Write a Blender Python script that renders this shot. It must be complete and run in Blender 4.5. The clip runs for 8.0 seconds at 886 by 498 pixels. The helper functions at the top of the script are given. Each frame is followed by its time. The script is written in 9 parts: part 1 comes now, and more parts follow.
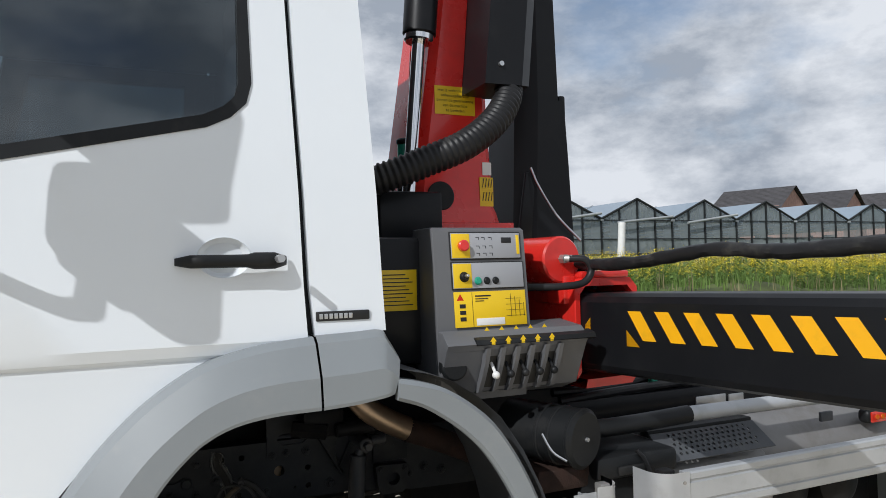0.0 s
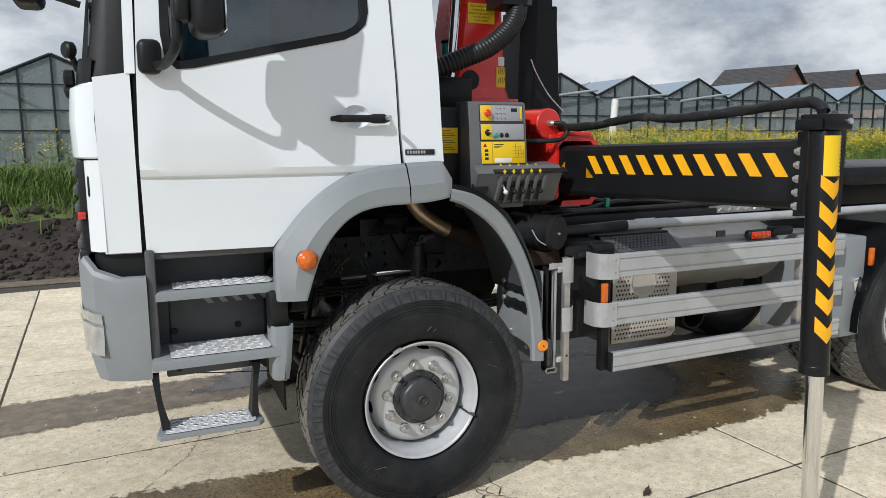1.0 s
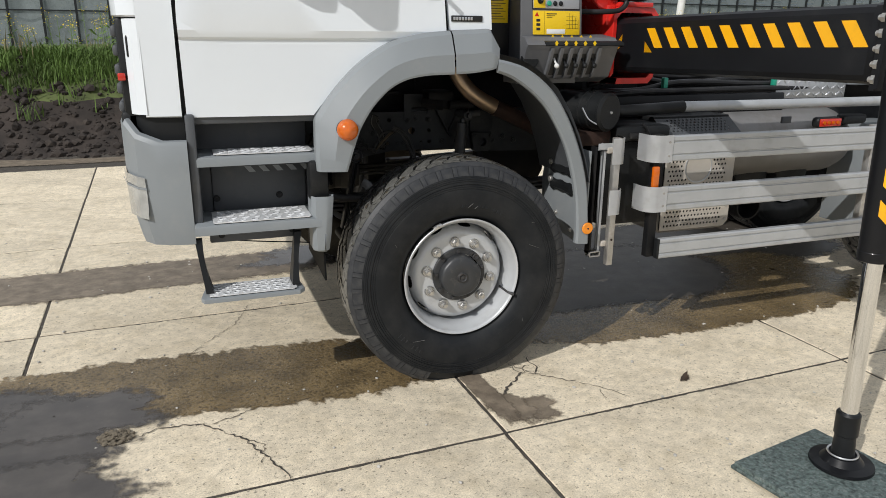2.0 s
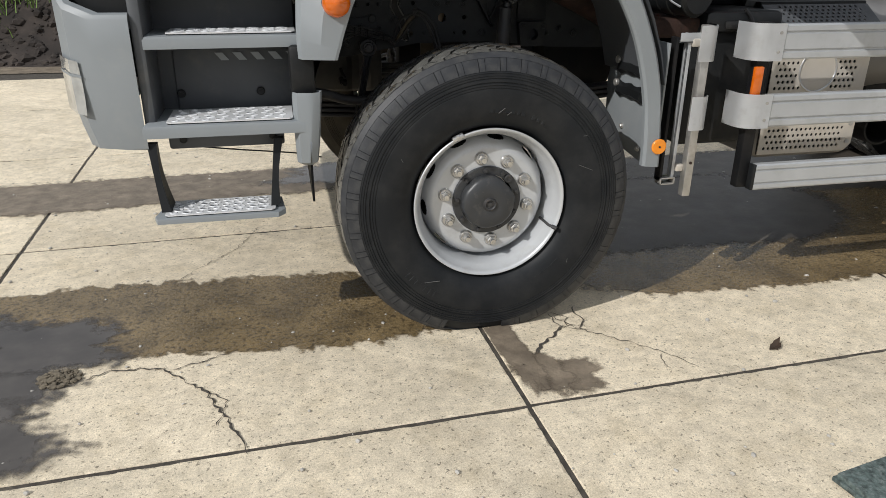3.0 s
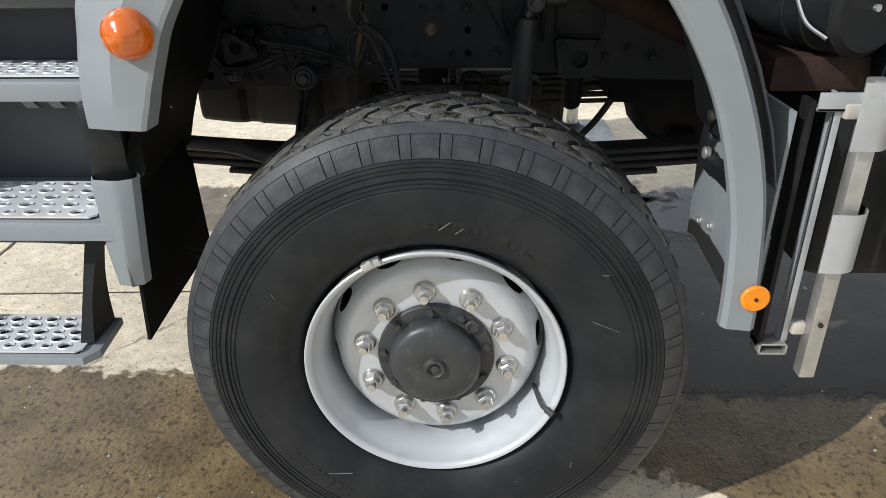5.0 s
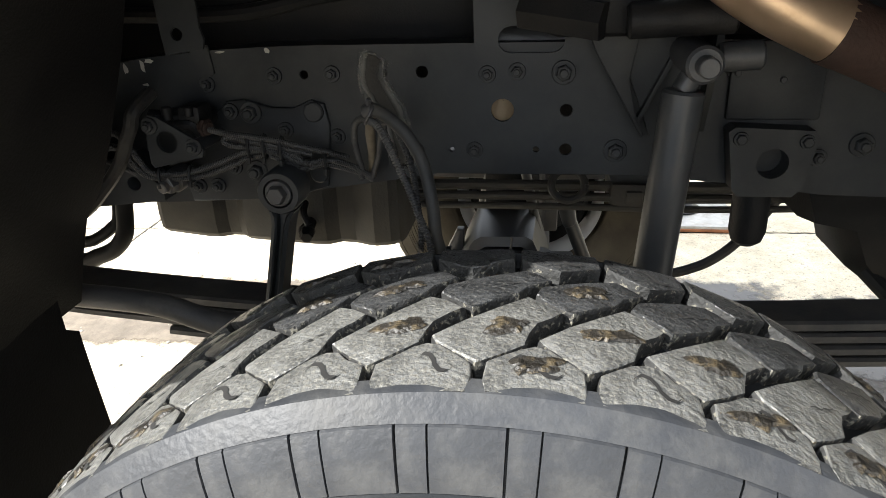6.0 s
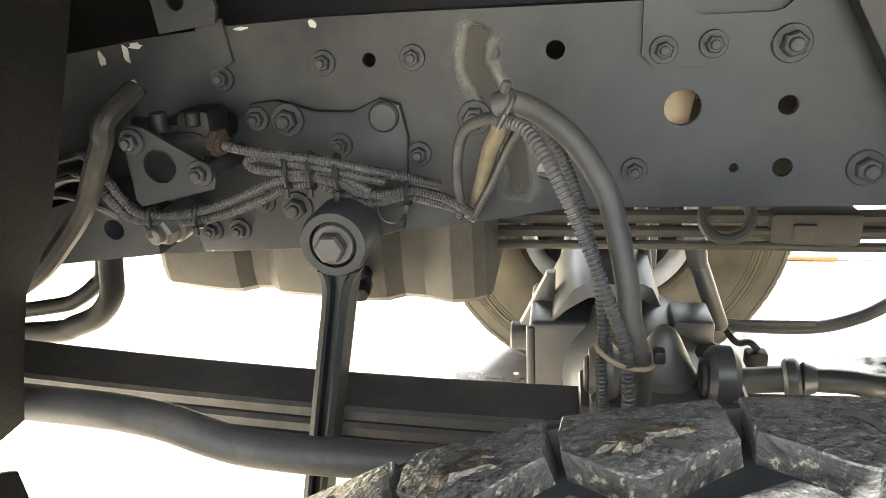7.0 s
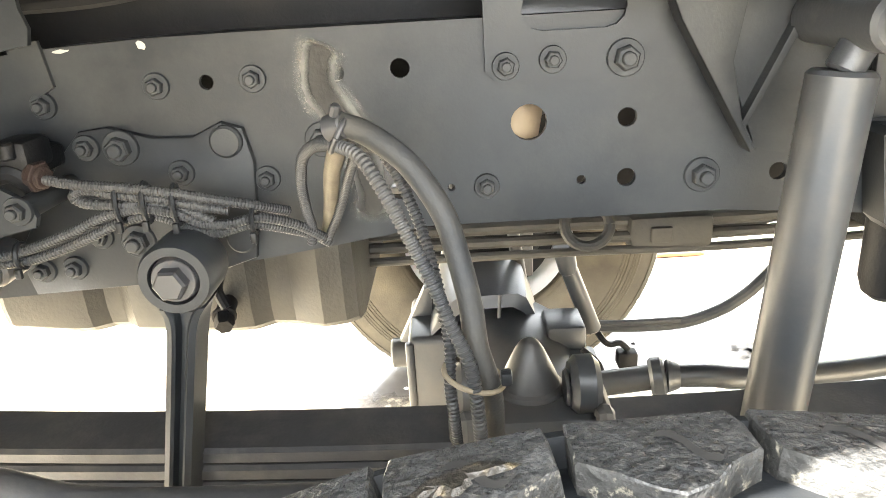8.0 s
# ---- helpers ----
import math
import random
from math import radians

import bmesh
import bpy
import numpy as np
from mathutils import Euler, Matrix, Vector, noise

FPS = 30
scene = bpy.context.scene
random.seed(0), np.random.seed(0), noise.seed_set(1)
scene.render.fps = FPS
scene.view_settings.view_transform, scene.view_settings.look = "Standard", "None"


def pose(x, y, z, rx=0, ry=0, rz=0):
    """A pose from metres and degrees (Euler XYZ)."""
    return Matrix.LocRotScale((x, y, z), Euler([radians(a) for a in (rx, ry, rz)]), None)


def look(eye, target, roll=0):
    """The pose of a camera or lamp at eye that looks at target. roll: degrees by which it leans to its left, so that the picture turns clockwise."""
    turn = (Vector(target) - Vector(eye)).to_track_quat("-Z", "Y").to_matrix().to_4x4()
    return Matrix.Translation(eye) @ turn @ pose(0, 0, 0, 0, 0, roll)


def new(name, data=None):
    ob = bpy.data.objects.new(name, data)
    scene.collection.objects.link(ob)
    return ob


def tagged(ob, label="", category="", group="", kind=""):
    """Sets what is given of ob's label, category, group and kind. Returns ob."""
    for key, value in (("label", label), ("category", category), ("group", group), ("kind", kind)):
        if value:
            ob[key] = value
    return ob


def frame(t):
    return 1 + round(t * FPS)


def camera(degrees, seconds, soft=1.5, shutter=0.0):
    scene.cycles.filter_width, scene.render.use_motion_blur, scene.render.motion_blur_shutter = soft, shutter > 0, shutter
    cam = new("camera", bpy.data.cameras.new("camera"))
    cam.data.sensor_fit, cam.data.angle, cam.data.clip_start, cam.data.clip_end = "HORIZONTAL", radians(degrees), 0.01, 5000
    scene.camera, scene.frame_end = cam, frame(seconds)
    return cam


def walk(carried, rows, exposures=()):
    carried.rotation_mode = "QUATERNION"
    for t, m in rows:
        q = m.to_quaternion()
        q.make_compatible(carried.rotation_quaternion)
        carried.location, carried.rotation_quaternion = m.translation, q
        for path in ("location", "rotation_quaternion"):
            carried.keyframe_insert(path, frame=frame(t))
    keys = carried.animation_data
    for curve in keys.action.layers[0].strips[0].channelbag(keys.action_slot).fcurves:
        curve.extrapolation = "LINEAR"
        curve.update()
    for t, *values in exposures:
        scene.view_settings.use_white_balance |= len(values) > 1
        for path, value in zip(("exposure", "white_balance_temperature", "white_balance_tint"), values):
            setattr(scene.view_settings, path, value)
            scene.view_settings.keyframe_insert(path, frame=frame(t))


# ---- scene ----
cam = camera(63.9, 8.0, soft=0.8)
PATH = [
    (0, (-0.492, -1.789, 1.843), (0.313, 0.041, 1.892), -1.3),
    (0.5, (-0.952, -2.586, 1.76), (-0.139, -0.764, 1.613), -1.4),
    (1, (-1.241, -3.031, 1.763), (-0.436, -1.225, 1.465), -0.4),
    (1.5, (-1.306, -3.168, 1.707), (-0.556, -1.361, 1.29), -0.0),
    (2, (-1.187, -2.999, 1.658), (-0.536, -1.201, 1.075), 0.5),
    (2.2, (-1.112, -2.877, 1.638), (-0.512, -1.083, 0.989), 0.6),
    (3.3, (-0.579, -2.245, 1.383), (-0.247, -0.457, 0.551), 0.4),
    (3.5, (-0.489, -2.105, 1.399), (-0.207, -0.331, 0.521), 0.5),
    (4, (-0.289, -1.765, 1.409), (-0.131, 0.006, 0.493), 0.2),
    (4.2, (-0.202, -1.661, 1.42), (-0.091, 0.113, 0.503), 0.1),
    (5.3, (0.093, -1.06, 1.478), (-0.03, 0.744, 0.625), -1.0),
    (5.5, (0.079, -0.855, 1.458), (-0.09, 0.961, 0.635), -1.3),
    (6, (0.039, -0.399, 1.374), (-0.232, 1.429, 0.609), -1.8),
    (6.5, (-0.055, -0.12, 1.305), (-0.389, 1.713, 0.578), -2.5),
    (7, (-0.144, -0.018, 1.275), (-0.477, 1.824, 0.569), -3.2),
    (7.5, (-0.175, -0.002, 1.268), (-0.408, 1.859, 0.571), -3.5),
    (8, (-0.107, 0.007, 1.277), (-0.143, 1.883, 0.586), -3.4),
]
EXPOSURES = [(0, 0.0, 6250, 10), (1.0, 0.0, 6300, 9), (2.2, -0.03, 6500, 10), (4.2, 0.17, 6400, 10), (5.5, 0.95, 6150, 8), (6.0, 2.0, 6500, 9), (6.5, 3.05, 6900, 9), (7.0, 4.4, 6950, 8), (7.5, 4.95, 7000, 9), (8.0, 5.18, 6950, 8)]
walk(cam, [(t, look(eye, target, roll)) for t, eye, target, roll in PATH], EXPOSURES)

# ---- light: broken cloud, sun from the front left of the truck ----
SUN = Vector((-1.16, -0.72, 1.0)).normalized()
lamp = bpy.data.lights.new("sun", "SUN")
lamp.energy, lamp.angle, lamp.color = 3.15, radians(0.55), (1.0, 0.98, 0.95)
sun = new("sun", lamp)
sun.matrix_basis = look(SUN * 30, (0, 0, 0))

world = bpy.data.worlds.new("sky")
scene.world = world
world.use_nodes = True
wn, wl = world.node_tree.nodes, world.node_tree.links
sky = wn.new("ShaderNodeTexSky")
sky.sky_type, sky.sun_disc = "NISHITA", False
sky.sun_elevation, sky.sun_rotation = math.asin(SUN.z), math.atan2(SUN.x, SUN.y)
dim = wn.new("ShaderNodeMix")
dim.data_type, dim.blend_type = "RGBA", "MULTIPLY"
dim.inputs[0].default_value, dim.inputs[7].default_value = 1.0, (0.10, 0.10, 0.10, 1)
coord = wn.new("ShaderNodeTexCoord")
flat = wn.new("ShaderNodeMapping")
flat.inputs["Scale"].default_value = (1.0, 1.0, 2.0)
big = wn.new("ShaderNodeTexNoise")
big.inputs["Scale"].default_value, big.inputs["Detail"].default_value, big.inputs["Roughness"].default_value = 2.3, 7.0, 0.55
cover = wn.new("ShaderNodeValToRGB")
cover.color_ramp.elements[0].position, cover.color_ramp.elements[1].position = 0.22, 0.42
fine = wn.new("ShaderNodeTexNoise")
fine.inputs["Scale"].default_value, fine.inputs["Detail"].default_value, fine.inputs["Roughness"].default_value = 4.2, 8.0, 0.6
shade = wn.new("ShaderNodeValToRGB")
shade.color_ramp.elements[0].position, shade.color_ramp.elements[0].color = 0.40, (0.37, 0.41, 0.47, 1)
shade.color_ramp.elements[1].position, shade.color_ramp.elements[1].color = 0.60, (0.80, 0.82, 0.85, 1)
cloud = wn.new("ShaderNodeMix")
cloud.data_type = "RGBA"
back = wn["Background"]
wl.new(sky.outputs[0], dim.inputs[6])
wl.new(coord.outputs["Generated"], flat.inputs["Vector"])
wl.new(flat.outputs[0], big.inputs["Vector"])
wl.new(flat.outputs[0], fine.inputs["Vector"])
wl.new(big.outputs["Fac"], cover.inputs[0])
wl.new(fine.outputs["Fac"], shade.inputs[0])
wl.new(cover.outputs[0], cloud.inputs[0])
wl.new(dim.outputs[2], cloud.inputs[6])
wl.new(shade.outputs[0], cloud.inputs[7])
wl.new(cloud.outputs[2], back.inputs["Color"])
back.inputs["Strength"].default_value = 0.95

# ---- materials ----
def material(name, color, rough=0.5, metal=0.0, spread=0.12, scale=5.0, bump=0.0, bump_scale=120.0, spot=None, spot_scale=9.0,
             spot_size=0.62, coat=0.0, per_object=0.0, spec=0.5, rough_spread=0.12, detail=6.0, sharp=0.08):
    """A surface with coarse and fine variation; spot: the colour of dust, rust or dirt that lies over it in patches."""
    m = bpy.data.materials.new(name)
    m.use_nodes = True
    n, l = m.node_tree.nodes, m.node_tree.links
    bsdf = n["Principled BSDF"]
    bsdf.inputs["Metallic"].default_value = metal
    bsdf.inputs["Coat Weight"].default_value = coat
    bsdf.inputs["Coat Roughness"].default_value = 0.06
    bsdf.inputs["Specular IOR Level"].default_value = spec
    place = n.new("ShaderNodeTexCoord")
    a = n.new("ShaderNodeTexNoise")
    a.inputs["Scale"].default_value, a.inputs["Detail"].default_value = scale, detail
    l.new(place.outputs["Object"], a.inputs["Vector"])
    dark = [max(0.0, c * (1 - spread)) for c in color] + [1]
    light = [min(1.0, c * (1 + spread)) for c in color] + [1]
    ramp = n.new("ShaderNodeValToRGB")
    ramp.color_ramp.elements[0].position, ramp.color_ramp.elements[0].color = 0.3, dark
    ramp.color_ramp.elements[1].position, ramp.color_ramp.elements[1].color = 0.7, light
    l.new(a.outputs["Fac"], ramp.inputs[0])
    out = ramp.outputs[0]
    if per_object:
        info = n.new("ShaderNodeObjectInfo")
        span = n.new("ShaderNodeMapRange")
        span.inputs["To Min"].default_value, span.inputs["To Max"].default_value = 1 - per_object, 1 + per_object
        l.new(info.outputs["Random"], span.inputs["Value"])
        tint = n.new("ShaderNodeMix")
        tint.data_type, tint.blend_type = "RGBA", "MULTIPLY"
        tint.inputs[0].default_value = 1.0
        l.new(out, tint.inputs[6])
        l.new(span.outputs[0], tint.inputs[7])
        out = tint.outputs[2]
    b = n.new("ShaderNodeTexNoise")
    b.inputs["Scale"].default_value, b.inputs["Detail"].default_value, b.inputs["Roughness"].default_value = spot_scale, 8.0, 0.65
    l.new(place.outputs["Object"], b.inputs["Vector"])
    if spot:
        edge = n.new("ShaderNodeMapRange")
        edge.inputs["From Min"].default_value, edge.inputs["From Max"].default_value = spot_size - sharp, spot_size + sharp
        l.new(b.outputs["Fac"], edge.inputs["Value"])
        over = n.new("ShaderNodeMix")
        over.data_type = "RGBA"
        over.inputs[7].default_value = (*spot[:3], 1)
        weight = n.new("ShaderNodeMath")
        weight.operation = "MULTIPLY"
        weight.inputs[1].default_value = spot[3] if len(spot) > 3 else 1.0
        l.new(edge.outputs[0], weight.inputs[0])
        l.new(weight.outputs[0], over.inputs[0])
        l.new(out, over.inputs[6])
        out = over.outputs[2]
    l.new(out, bsdf.inputs["Base Color"])
    gloss = n.new("ShaderNodeMapRange")
    gloss.inputs["To Min"].default_value, gloss.inputs["To Max"].default_value = max(0.02, rough - rough_spread), min(1.0, rough + rough_spread)
    l.new(b.outputs["Fac"], gloss.inputs["Value"])
    l.new(gloss.outputs[0], bsdf.inputs["Roughness"])
    if bump:
        g = n.new("ShaderNodeTexNoise")
        g.inputs["Scale"].default_value, g.inputs["Detail"].default_value = bump_scale, 4.0
        l.new(place.outputs["Object"], g.inputs["Vector"])
        relief = n.new("ShaderNodeBump")
        relief.inputs["Strength"].default_value, relief.inputs["Distance"].default_value = bump, 0.004
        l.new(g.outputs["Fac"], relief.inputs["Height"])
        l.new(relief.outputs[0], bsdf.inputs["Normal"])
    return m


def glass(name, color, clear, rough=0.03):
    """Thin glass: partly clear, partly a glossy tinted skin."""
    m = bpy.data.materials.new(name)
    m.use_nodes = True
    n, l = m.node_tree.nodes, m.node_tree.links
    bsdf = n["Principled BSDF"]
    bsdf.inputs["Base Color"].default_value = (*color, 1)
    bsdf.inputs["Roughness"].default_value = rough
    bsdf.inputs["Specular IOR Level"].default_value = 0.6
    see = n.new("ShaderNodeBsdfTransparent")
    see.inputs[0].default_value = (*[0.55 + 0.45 * c for c in color], 1)
    mix = n.new("ShaderNodeMixShader")
    grime = n.new("ShaderNodeTexNoise")
    grime.inputs["Scale"].default_value, grime.inputs["Detail"].default_value = 1.4, 6.0
    span = n.new("ShaderNodeMapRange")
    span.inputs["To Min"].default_value, span.inputs["To Max"].default_value = max(0, clear - 0.14), min(1, clear + 0.14)
    l.new(grime.outputs["Fac"], span.inputs["Value"])
    l.new(span.outputs[0], mix.inputs[0])
    l.new(bsdf.outputs[0], mix.inputs[1])
    l.new(see.outputs[0], mix.inputs[2])
    l.new(mix.outputs[0], n["Material Output"].inputs["Surface"])
    return m


def pane_glass(name, tint):
    """Clear tinted sheet glass: seen through, with a mirror gloss that grows towards grazing."""
    m = bpy.data.materials.new(name)
    m.use_nodes = True
    n, l = m.node_tree.nodes, m.node_tree.links
    see = n.new("ShaderNodeBsdfTransparent")
    see.inputs[0].default_value = (*tint, 1)
    gloss = n.new("ShaderNodeBsdfGlossy")
    gloss.inputs["Roughness"].default_value = 0.015
    gloss.inputs["Color"].default_value = (0.92, 0.97, 1.0, 1)
    edge = n.new("ShaderNodeFresnel")
    edge.inputs["IOR"].default_value = 1.9
    mix = n.new("ShaderNodeMixShader")
    l.new(edge.outputs[0], mix.inputs[0])
    l.new(see.outputs[0], mix.inputs[1])
    l.new(gloss.outputs[0], mix.inputs[2])
    l.new(mix.outputs[0], n["Material Output"].inputs["Surface"])
    return m


WHITE = material("white_lacquer", (0.745, 0.785, 0.82), 0.22, 0, 0.015, 2.0, 0.02, 400, spot=(0.62, 0.62, 0.60, 0.12), spot_scale=3, coat=0.5, rough_spread=0.05)
GREY = material("grey_plastic", (0.222, 0.242, 0.255), 0.48, 0, 0.05, 3.0, 0.05, 600, spot=(0.32, 0.32, 0.31, 0.25), spot_scale=5, rough_spread=0.06)
DARKGREY = material("dark_grey_plastic", (0.068, 0.073, 0.080), 0.55, 0, 0.10, 4.0, 0.12, 700, spot=(0.16, 0.155, 0.14, 0.3), spot_scale=6)
BLACK = material("black_plastic", (0.011, 0.012, 0.013), 0.45, 0, 0.2, 6.0, 0.10, 500, spec=0.25, spot=(0.04, 0.038, 0.036, 0.4), spot_scale=7)
BLACKPAINT = material("black_paint", (0.0075, 0.0080, 0.0095), 0.38, 0, 0.15, 3.0, 0.02, 300, spec=0.22, spot=(0.025, 0.025, 0.025, 0.35), spot_scale=4, coat=0.06)
LINER = material("dusty_liner", (0.0050, 0.0051, 0.0054), 0.6, 0, 0.25, 5.0, 0.2, 250, spec=0.08, spot=(0.012, 0.0115, 0.011, 0.5), spot_scale=5, spot_size=0.58, sharp=0.14)
RUBBER = material("sidewall_rubber", (0.0115, 0.0130, 0.0150), 0.52, 0, 0.18, 4.0, 0.08, 400, spec=0.22, spot=(0.045, 0.045, 0.044, 0.5), spot_scale=6, spot_size=0.6, sharp=0.15)
DUSTRUBBER = material("dusty_rubber", (0.0478, 0.0408, 0.0299), 0.7, 0, 0.35, 6.0, 0.2, 200, spec=0.2, spot=(0.08925, 0.0765, 0.05419, 0.7), spot_scale=7, spot_size=0.52, sharp=0.15)
TREAD = material("dusty_tread", (0.106, 0.106, 0.102), 0.34, 0, 0.42, 38.0, 0.8, 170, spot=(0.200, 0.190, 0.160, 0.5), spot_scale=330, spot_size=0.52, sharp=0.06, spec=0.75, rough_spread=0.2, detail=9.0)
MUD = material("packed_mud", (0.024, 0.021, 0.017), 0.42, 0, 0.5, 60.0, 1.0, 170, spot=(0.105, 0.080, 0.045, 0.8), spot_scale=85, spot_size=0.58, sharp=0.05, rough_spread=0.25)
# inner tread rows: cleaner rubber, with the wheel arch's shade darkened into the colour
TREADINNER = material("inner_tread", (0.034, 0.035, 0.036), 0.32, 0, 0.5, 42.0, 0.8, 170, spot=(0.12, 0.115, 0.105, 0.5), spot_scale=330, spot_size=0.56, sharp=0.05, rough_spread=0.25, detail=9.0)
SHOULDER = material("shoulder_rubber", (0.030, 0.032, 0.036), 0.50, 0, 0.25, 8.0, 0.2, 160, spot=(0.12, 0.117, 0.108, 0.35), spot_scale=30, spot_size=0.58, sharp=0.15, spec=0.32)
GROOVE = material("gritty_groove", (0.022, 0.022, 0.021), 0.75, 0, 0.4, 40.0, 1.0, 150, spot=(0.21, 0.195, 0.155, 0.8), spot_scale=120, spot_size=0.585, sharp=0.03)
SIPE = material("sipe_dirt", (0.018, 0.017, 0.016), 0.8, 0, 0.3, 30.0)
HOSE = material("black_hose", (0.016, 0.016, 0.017), 0.42, 0, 0.2, 10.0, 0.05, 300, spot=(0.08, 0.075, 0.065, 0.5), spot_scale=9, spec=0.25)
DUSTHOSE = material("dusty_hose", (0.0192, 0.0208, 0.0224), 0.6, 0, 0.3, 12.0, 0.15, 300, spec=0.25, spot=(0.06, 0.0544, 0.0448, 0.6), spot_scale=11, spot_size=0.52, sharp=0.14)
CONDUIT = material("dusty_conduit", (0.0192, 0.0208, 0.0232), 0.5, 0, 0.25, 12.0, 0.1, 300, spec=0.35, spot=(0.08, 0.0752, 0.068, 0.5), spot_scale=12, spot_size=0.55, sharp=0.14)
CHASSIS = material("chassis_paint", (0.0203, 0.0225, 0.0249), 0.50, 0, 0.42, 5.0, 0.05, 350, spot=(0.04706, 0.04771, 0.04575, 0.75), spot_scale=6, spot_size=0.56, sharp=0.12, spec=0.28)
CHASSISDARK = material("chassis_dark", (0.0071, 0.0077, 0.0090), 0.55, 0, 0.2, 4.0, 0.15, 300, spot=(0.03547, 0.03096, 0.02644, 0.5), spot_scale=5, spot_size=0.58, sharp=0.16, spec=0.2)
SPRING = material("spring_steel", (0.0464, 0.0464, 0.0480), 0.5, 0.1, 0.2, 5.0, 0.1, 200, spot=(0.176, 0.16, 0.136, 0.5), spot_scale=8, spot_size=0.6, sharp=0.15, spec=0.3)
AXLE = material("axle_paint", (0.0325, 0.0361, 0.0404), 0.42, 0, 0.2, 5.0, 0.05, 200, spot=(0.1082, 0.0902, 0.06855, 0.5), spot_scale=6, spot_size=0.57, sharp=0.16)
ENGINE = material("engine_casting", (0.0508, 0.0500, 0.0467), 0.6, 0.1, 0.3, 5.0, 0.2, 180, spot=(0.0984, 0.08856, 0.07216, 0.6), spot_scale=6, spot_size=0.55, sharp=0.16, spec=0.2)
BOLT = material("bolt_steel", (0.0510, 0.0510, 0.0527), 0.5, 0.3, 0.25, 40.0, spot=(0.1105, 0.0765, 0.051, 0.6), spot_scale=40)
ALU = material("aluminium", (0.60, 0.61, 0.62), 0.36, 0.85, 0.08, 7.0, 0.05, 300, spot=(0.40, 0.39, 0.37, 0.4), spot_scale=9)
STEPALU = material("bright_aluminium", (0.70, 0.71, 0.72), 0.42, 0.25, 0.08, 7.0, 0.05, 300, spot=(0.5, 0.49, 0.47, 0.4), spot_scale=9)
RAIL = material("anodised_rail", (0.43, 0.445, 0.46), 0.42, 0.35, 0.08, 5.0, 0.05, 300, spot=(0.31, 0.31, 0.30, 0.5), spot_scale=7)
SHIELD = material("shield_steel", (0.56, 0.52, 0.46), 0.42, 0.3, 0.12, 6.0, 0.05, 300, spot=(0.36, 0.32, 0.26, 0.5), spot_scale=6)
MORTAR = material("mortar", (0.15, 0.125, 0.09), 0.9, 0, 0.4, 60.0, 0.4, 200)
RIM = material("silver_rim", (0.50, 0.515, 0.53), 0.36, 0.22, 0.06, 6.0, 0.04, 300, spot=(0.34, 0.33, 0.32, 0.5), spot_scale=8, coat=0.2)
GALV = material("galvanised_steel", (0.46, 0.45, 0.43), 0.45, 0.75, 0.18, 16.0, 0.1, 200, spot=(0.25, 0.20, 0.15, 0.5), spot_scale=12)
CHROME = material("chrome_rod", (0.75, 0.76, 0.78), 0.10, 1.0, 0.03, 4.0, rough_spread=0.04)
RED = material("red_paint", (0.66, 0.025, 0.018), 0.28, 0, 0.06, 3.0, 0.02, 300, spot=(0.40, 0.03, 0.02, 0.4), spot_scale=5, coat=0.35)
HUB = material("hub_paint", (0.034, 0.036, 0.039), 0.42, 0, 0.15, 8.0, 0.08, 200, spot=(0.15, 0.14, 0.12, 0.5), spot_scale=11)
NUT = material("zinc_nut", (0.56, 0.55, 0.53), 0.30, 0.85, 0.2, 60.0, spot=(0.22, 0.18, 0.13, 0.5), spot_scale=50)
AMBERFLAT = material("amber_reflector", (0.80, 0.25, 0.010), 0.2, 0, 0.12, 30.0, 0.1, 220, coat=0.5)
AMBER = material("amber_lens", (0.60, 0.120, 0.004), 0.16, 0, 0.12, 30.0, 0.1, 220, coat=0.6)
REDLENS = material("red_lens", (0.55, 0.03, 0.015), 0.16, 0, 0.1, 30.0, 0.1, 220, coat=0.6)
CLEARLENS = material("headlamp_lens", (0.42, 0.44, 0.45), 0.12, 0.55, 0.25, 18.0, 0.1, 120, coat=0.8, rough_spread=0.05)
YELLOW = material("yellow_label", (0.78, 0.52, 0.01), 0.38, 0, 0.04, 5.0, spot=(0.55, 0.38, 0.03, 0.3), spot_scale=6)
STRIPE = material("warning_yellow", (0.82, 0.40, 0.005), 0.34, 0, 0.04, 5.0, spot=(0.50, 0.27, 0.02, 0.35), spot_scale=9)
PANELGREY = material("console_grey", (0.115, 0.118, 0.125), 0.5, 0, 0.06, 4.0, 0.12, 600, spot=(0.2, 0.19, 0.18, 0.25), spot_scale=6)
PANELFACE = material("panel_face", (0.33, 0.34, 0.36), 0.45, 0, 0.03, 4.0)
PRINT = material("print_black", (0.012, 0.012, 0.012), 0.5, 0, 0.05, 4.0)
PRINTWHITE = material("print_white", (0.72, 0.72, 0.70), 0.5, 0, 0.05, 4.0)
GREEN = material("green_lens", (0.02, 0.30, 0.20), 0.3, 0, 0.1, 12.0)
RUST = material("rusty_exhaust", (0.032, 0.015, 0.010), 0.8, 0.1, 0.4, 18.0, 0.5, 150, spot=(0.08, 0.032, 0.017, 0.6), spot_scale=14)
EXHAUST = material("heated_steel", (0.50, 0.37, 0.26), 0.36, 0.85, 0.25, 9.0, 0.05, 120, spot=(0.22, 0.13, 0.07, 0.55), spot_scale=9)
SILENCER = material("dull_silencer", (0.24, 0.235, 0.23), 0.5, 0.5, 0.15, 4.0, 0.08, 200, spot=(0.14, 0.12, 0.10, 0.5), spot_scale=4)
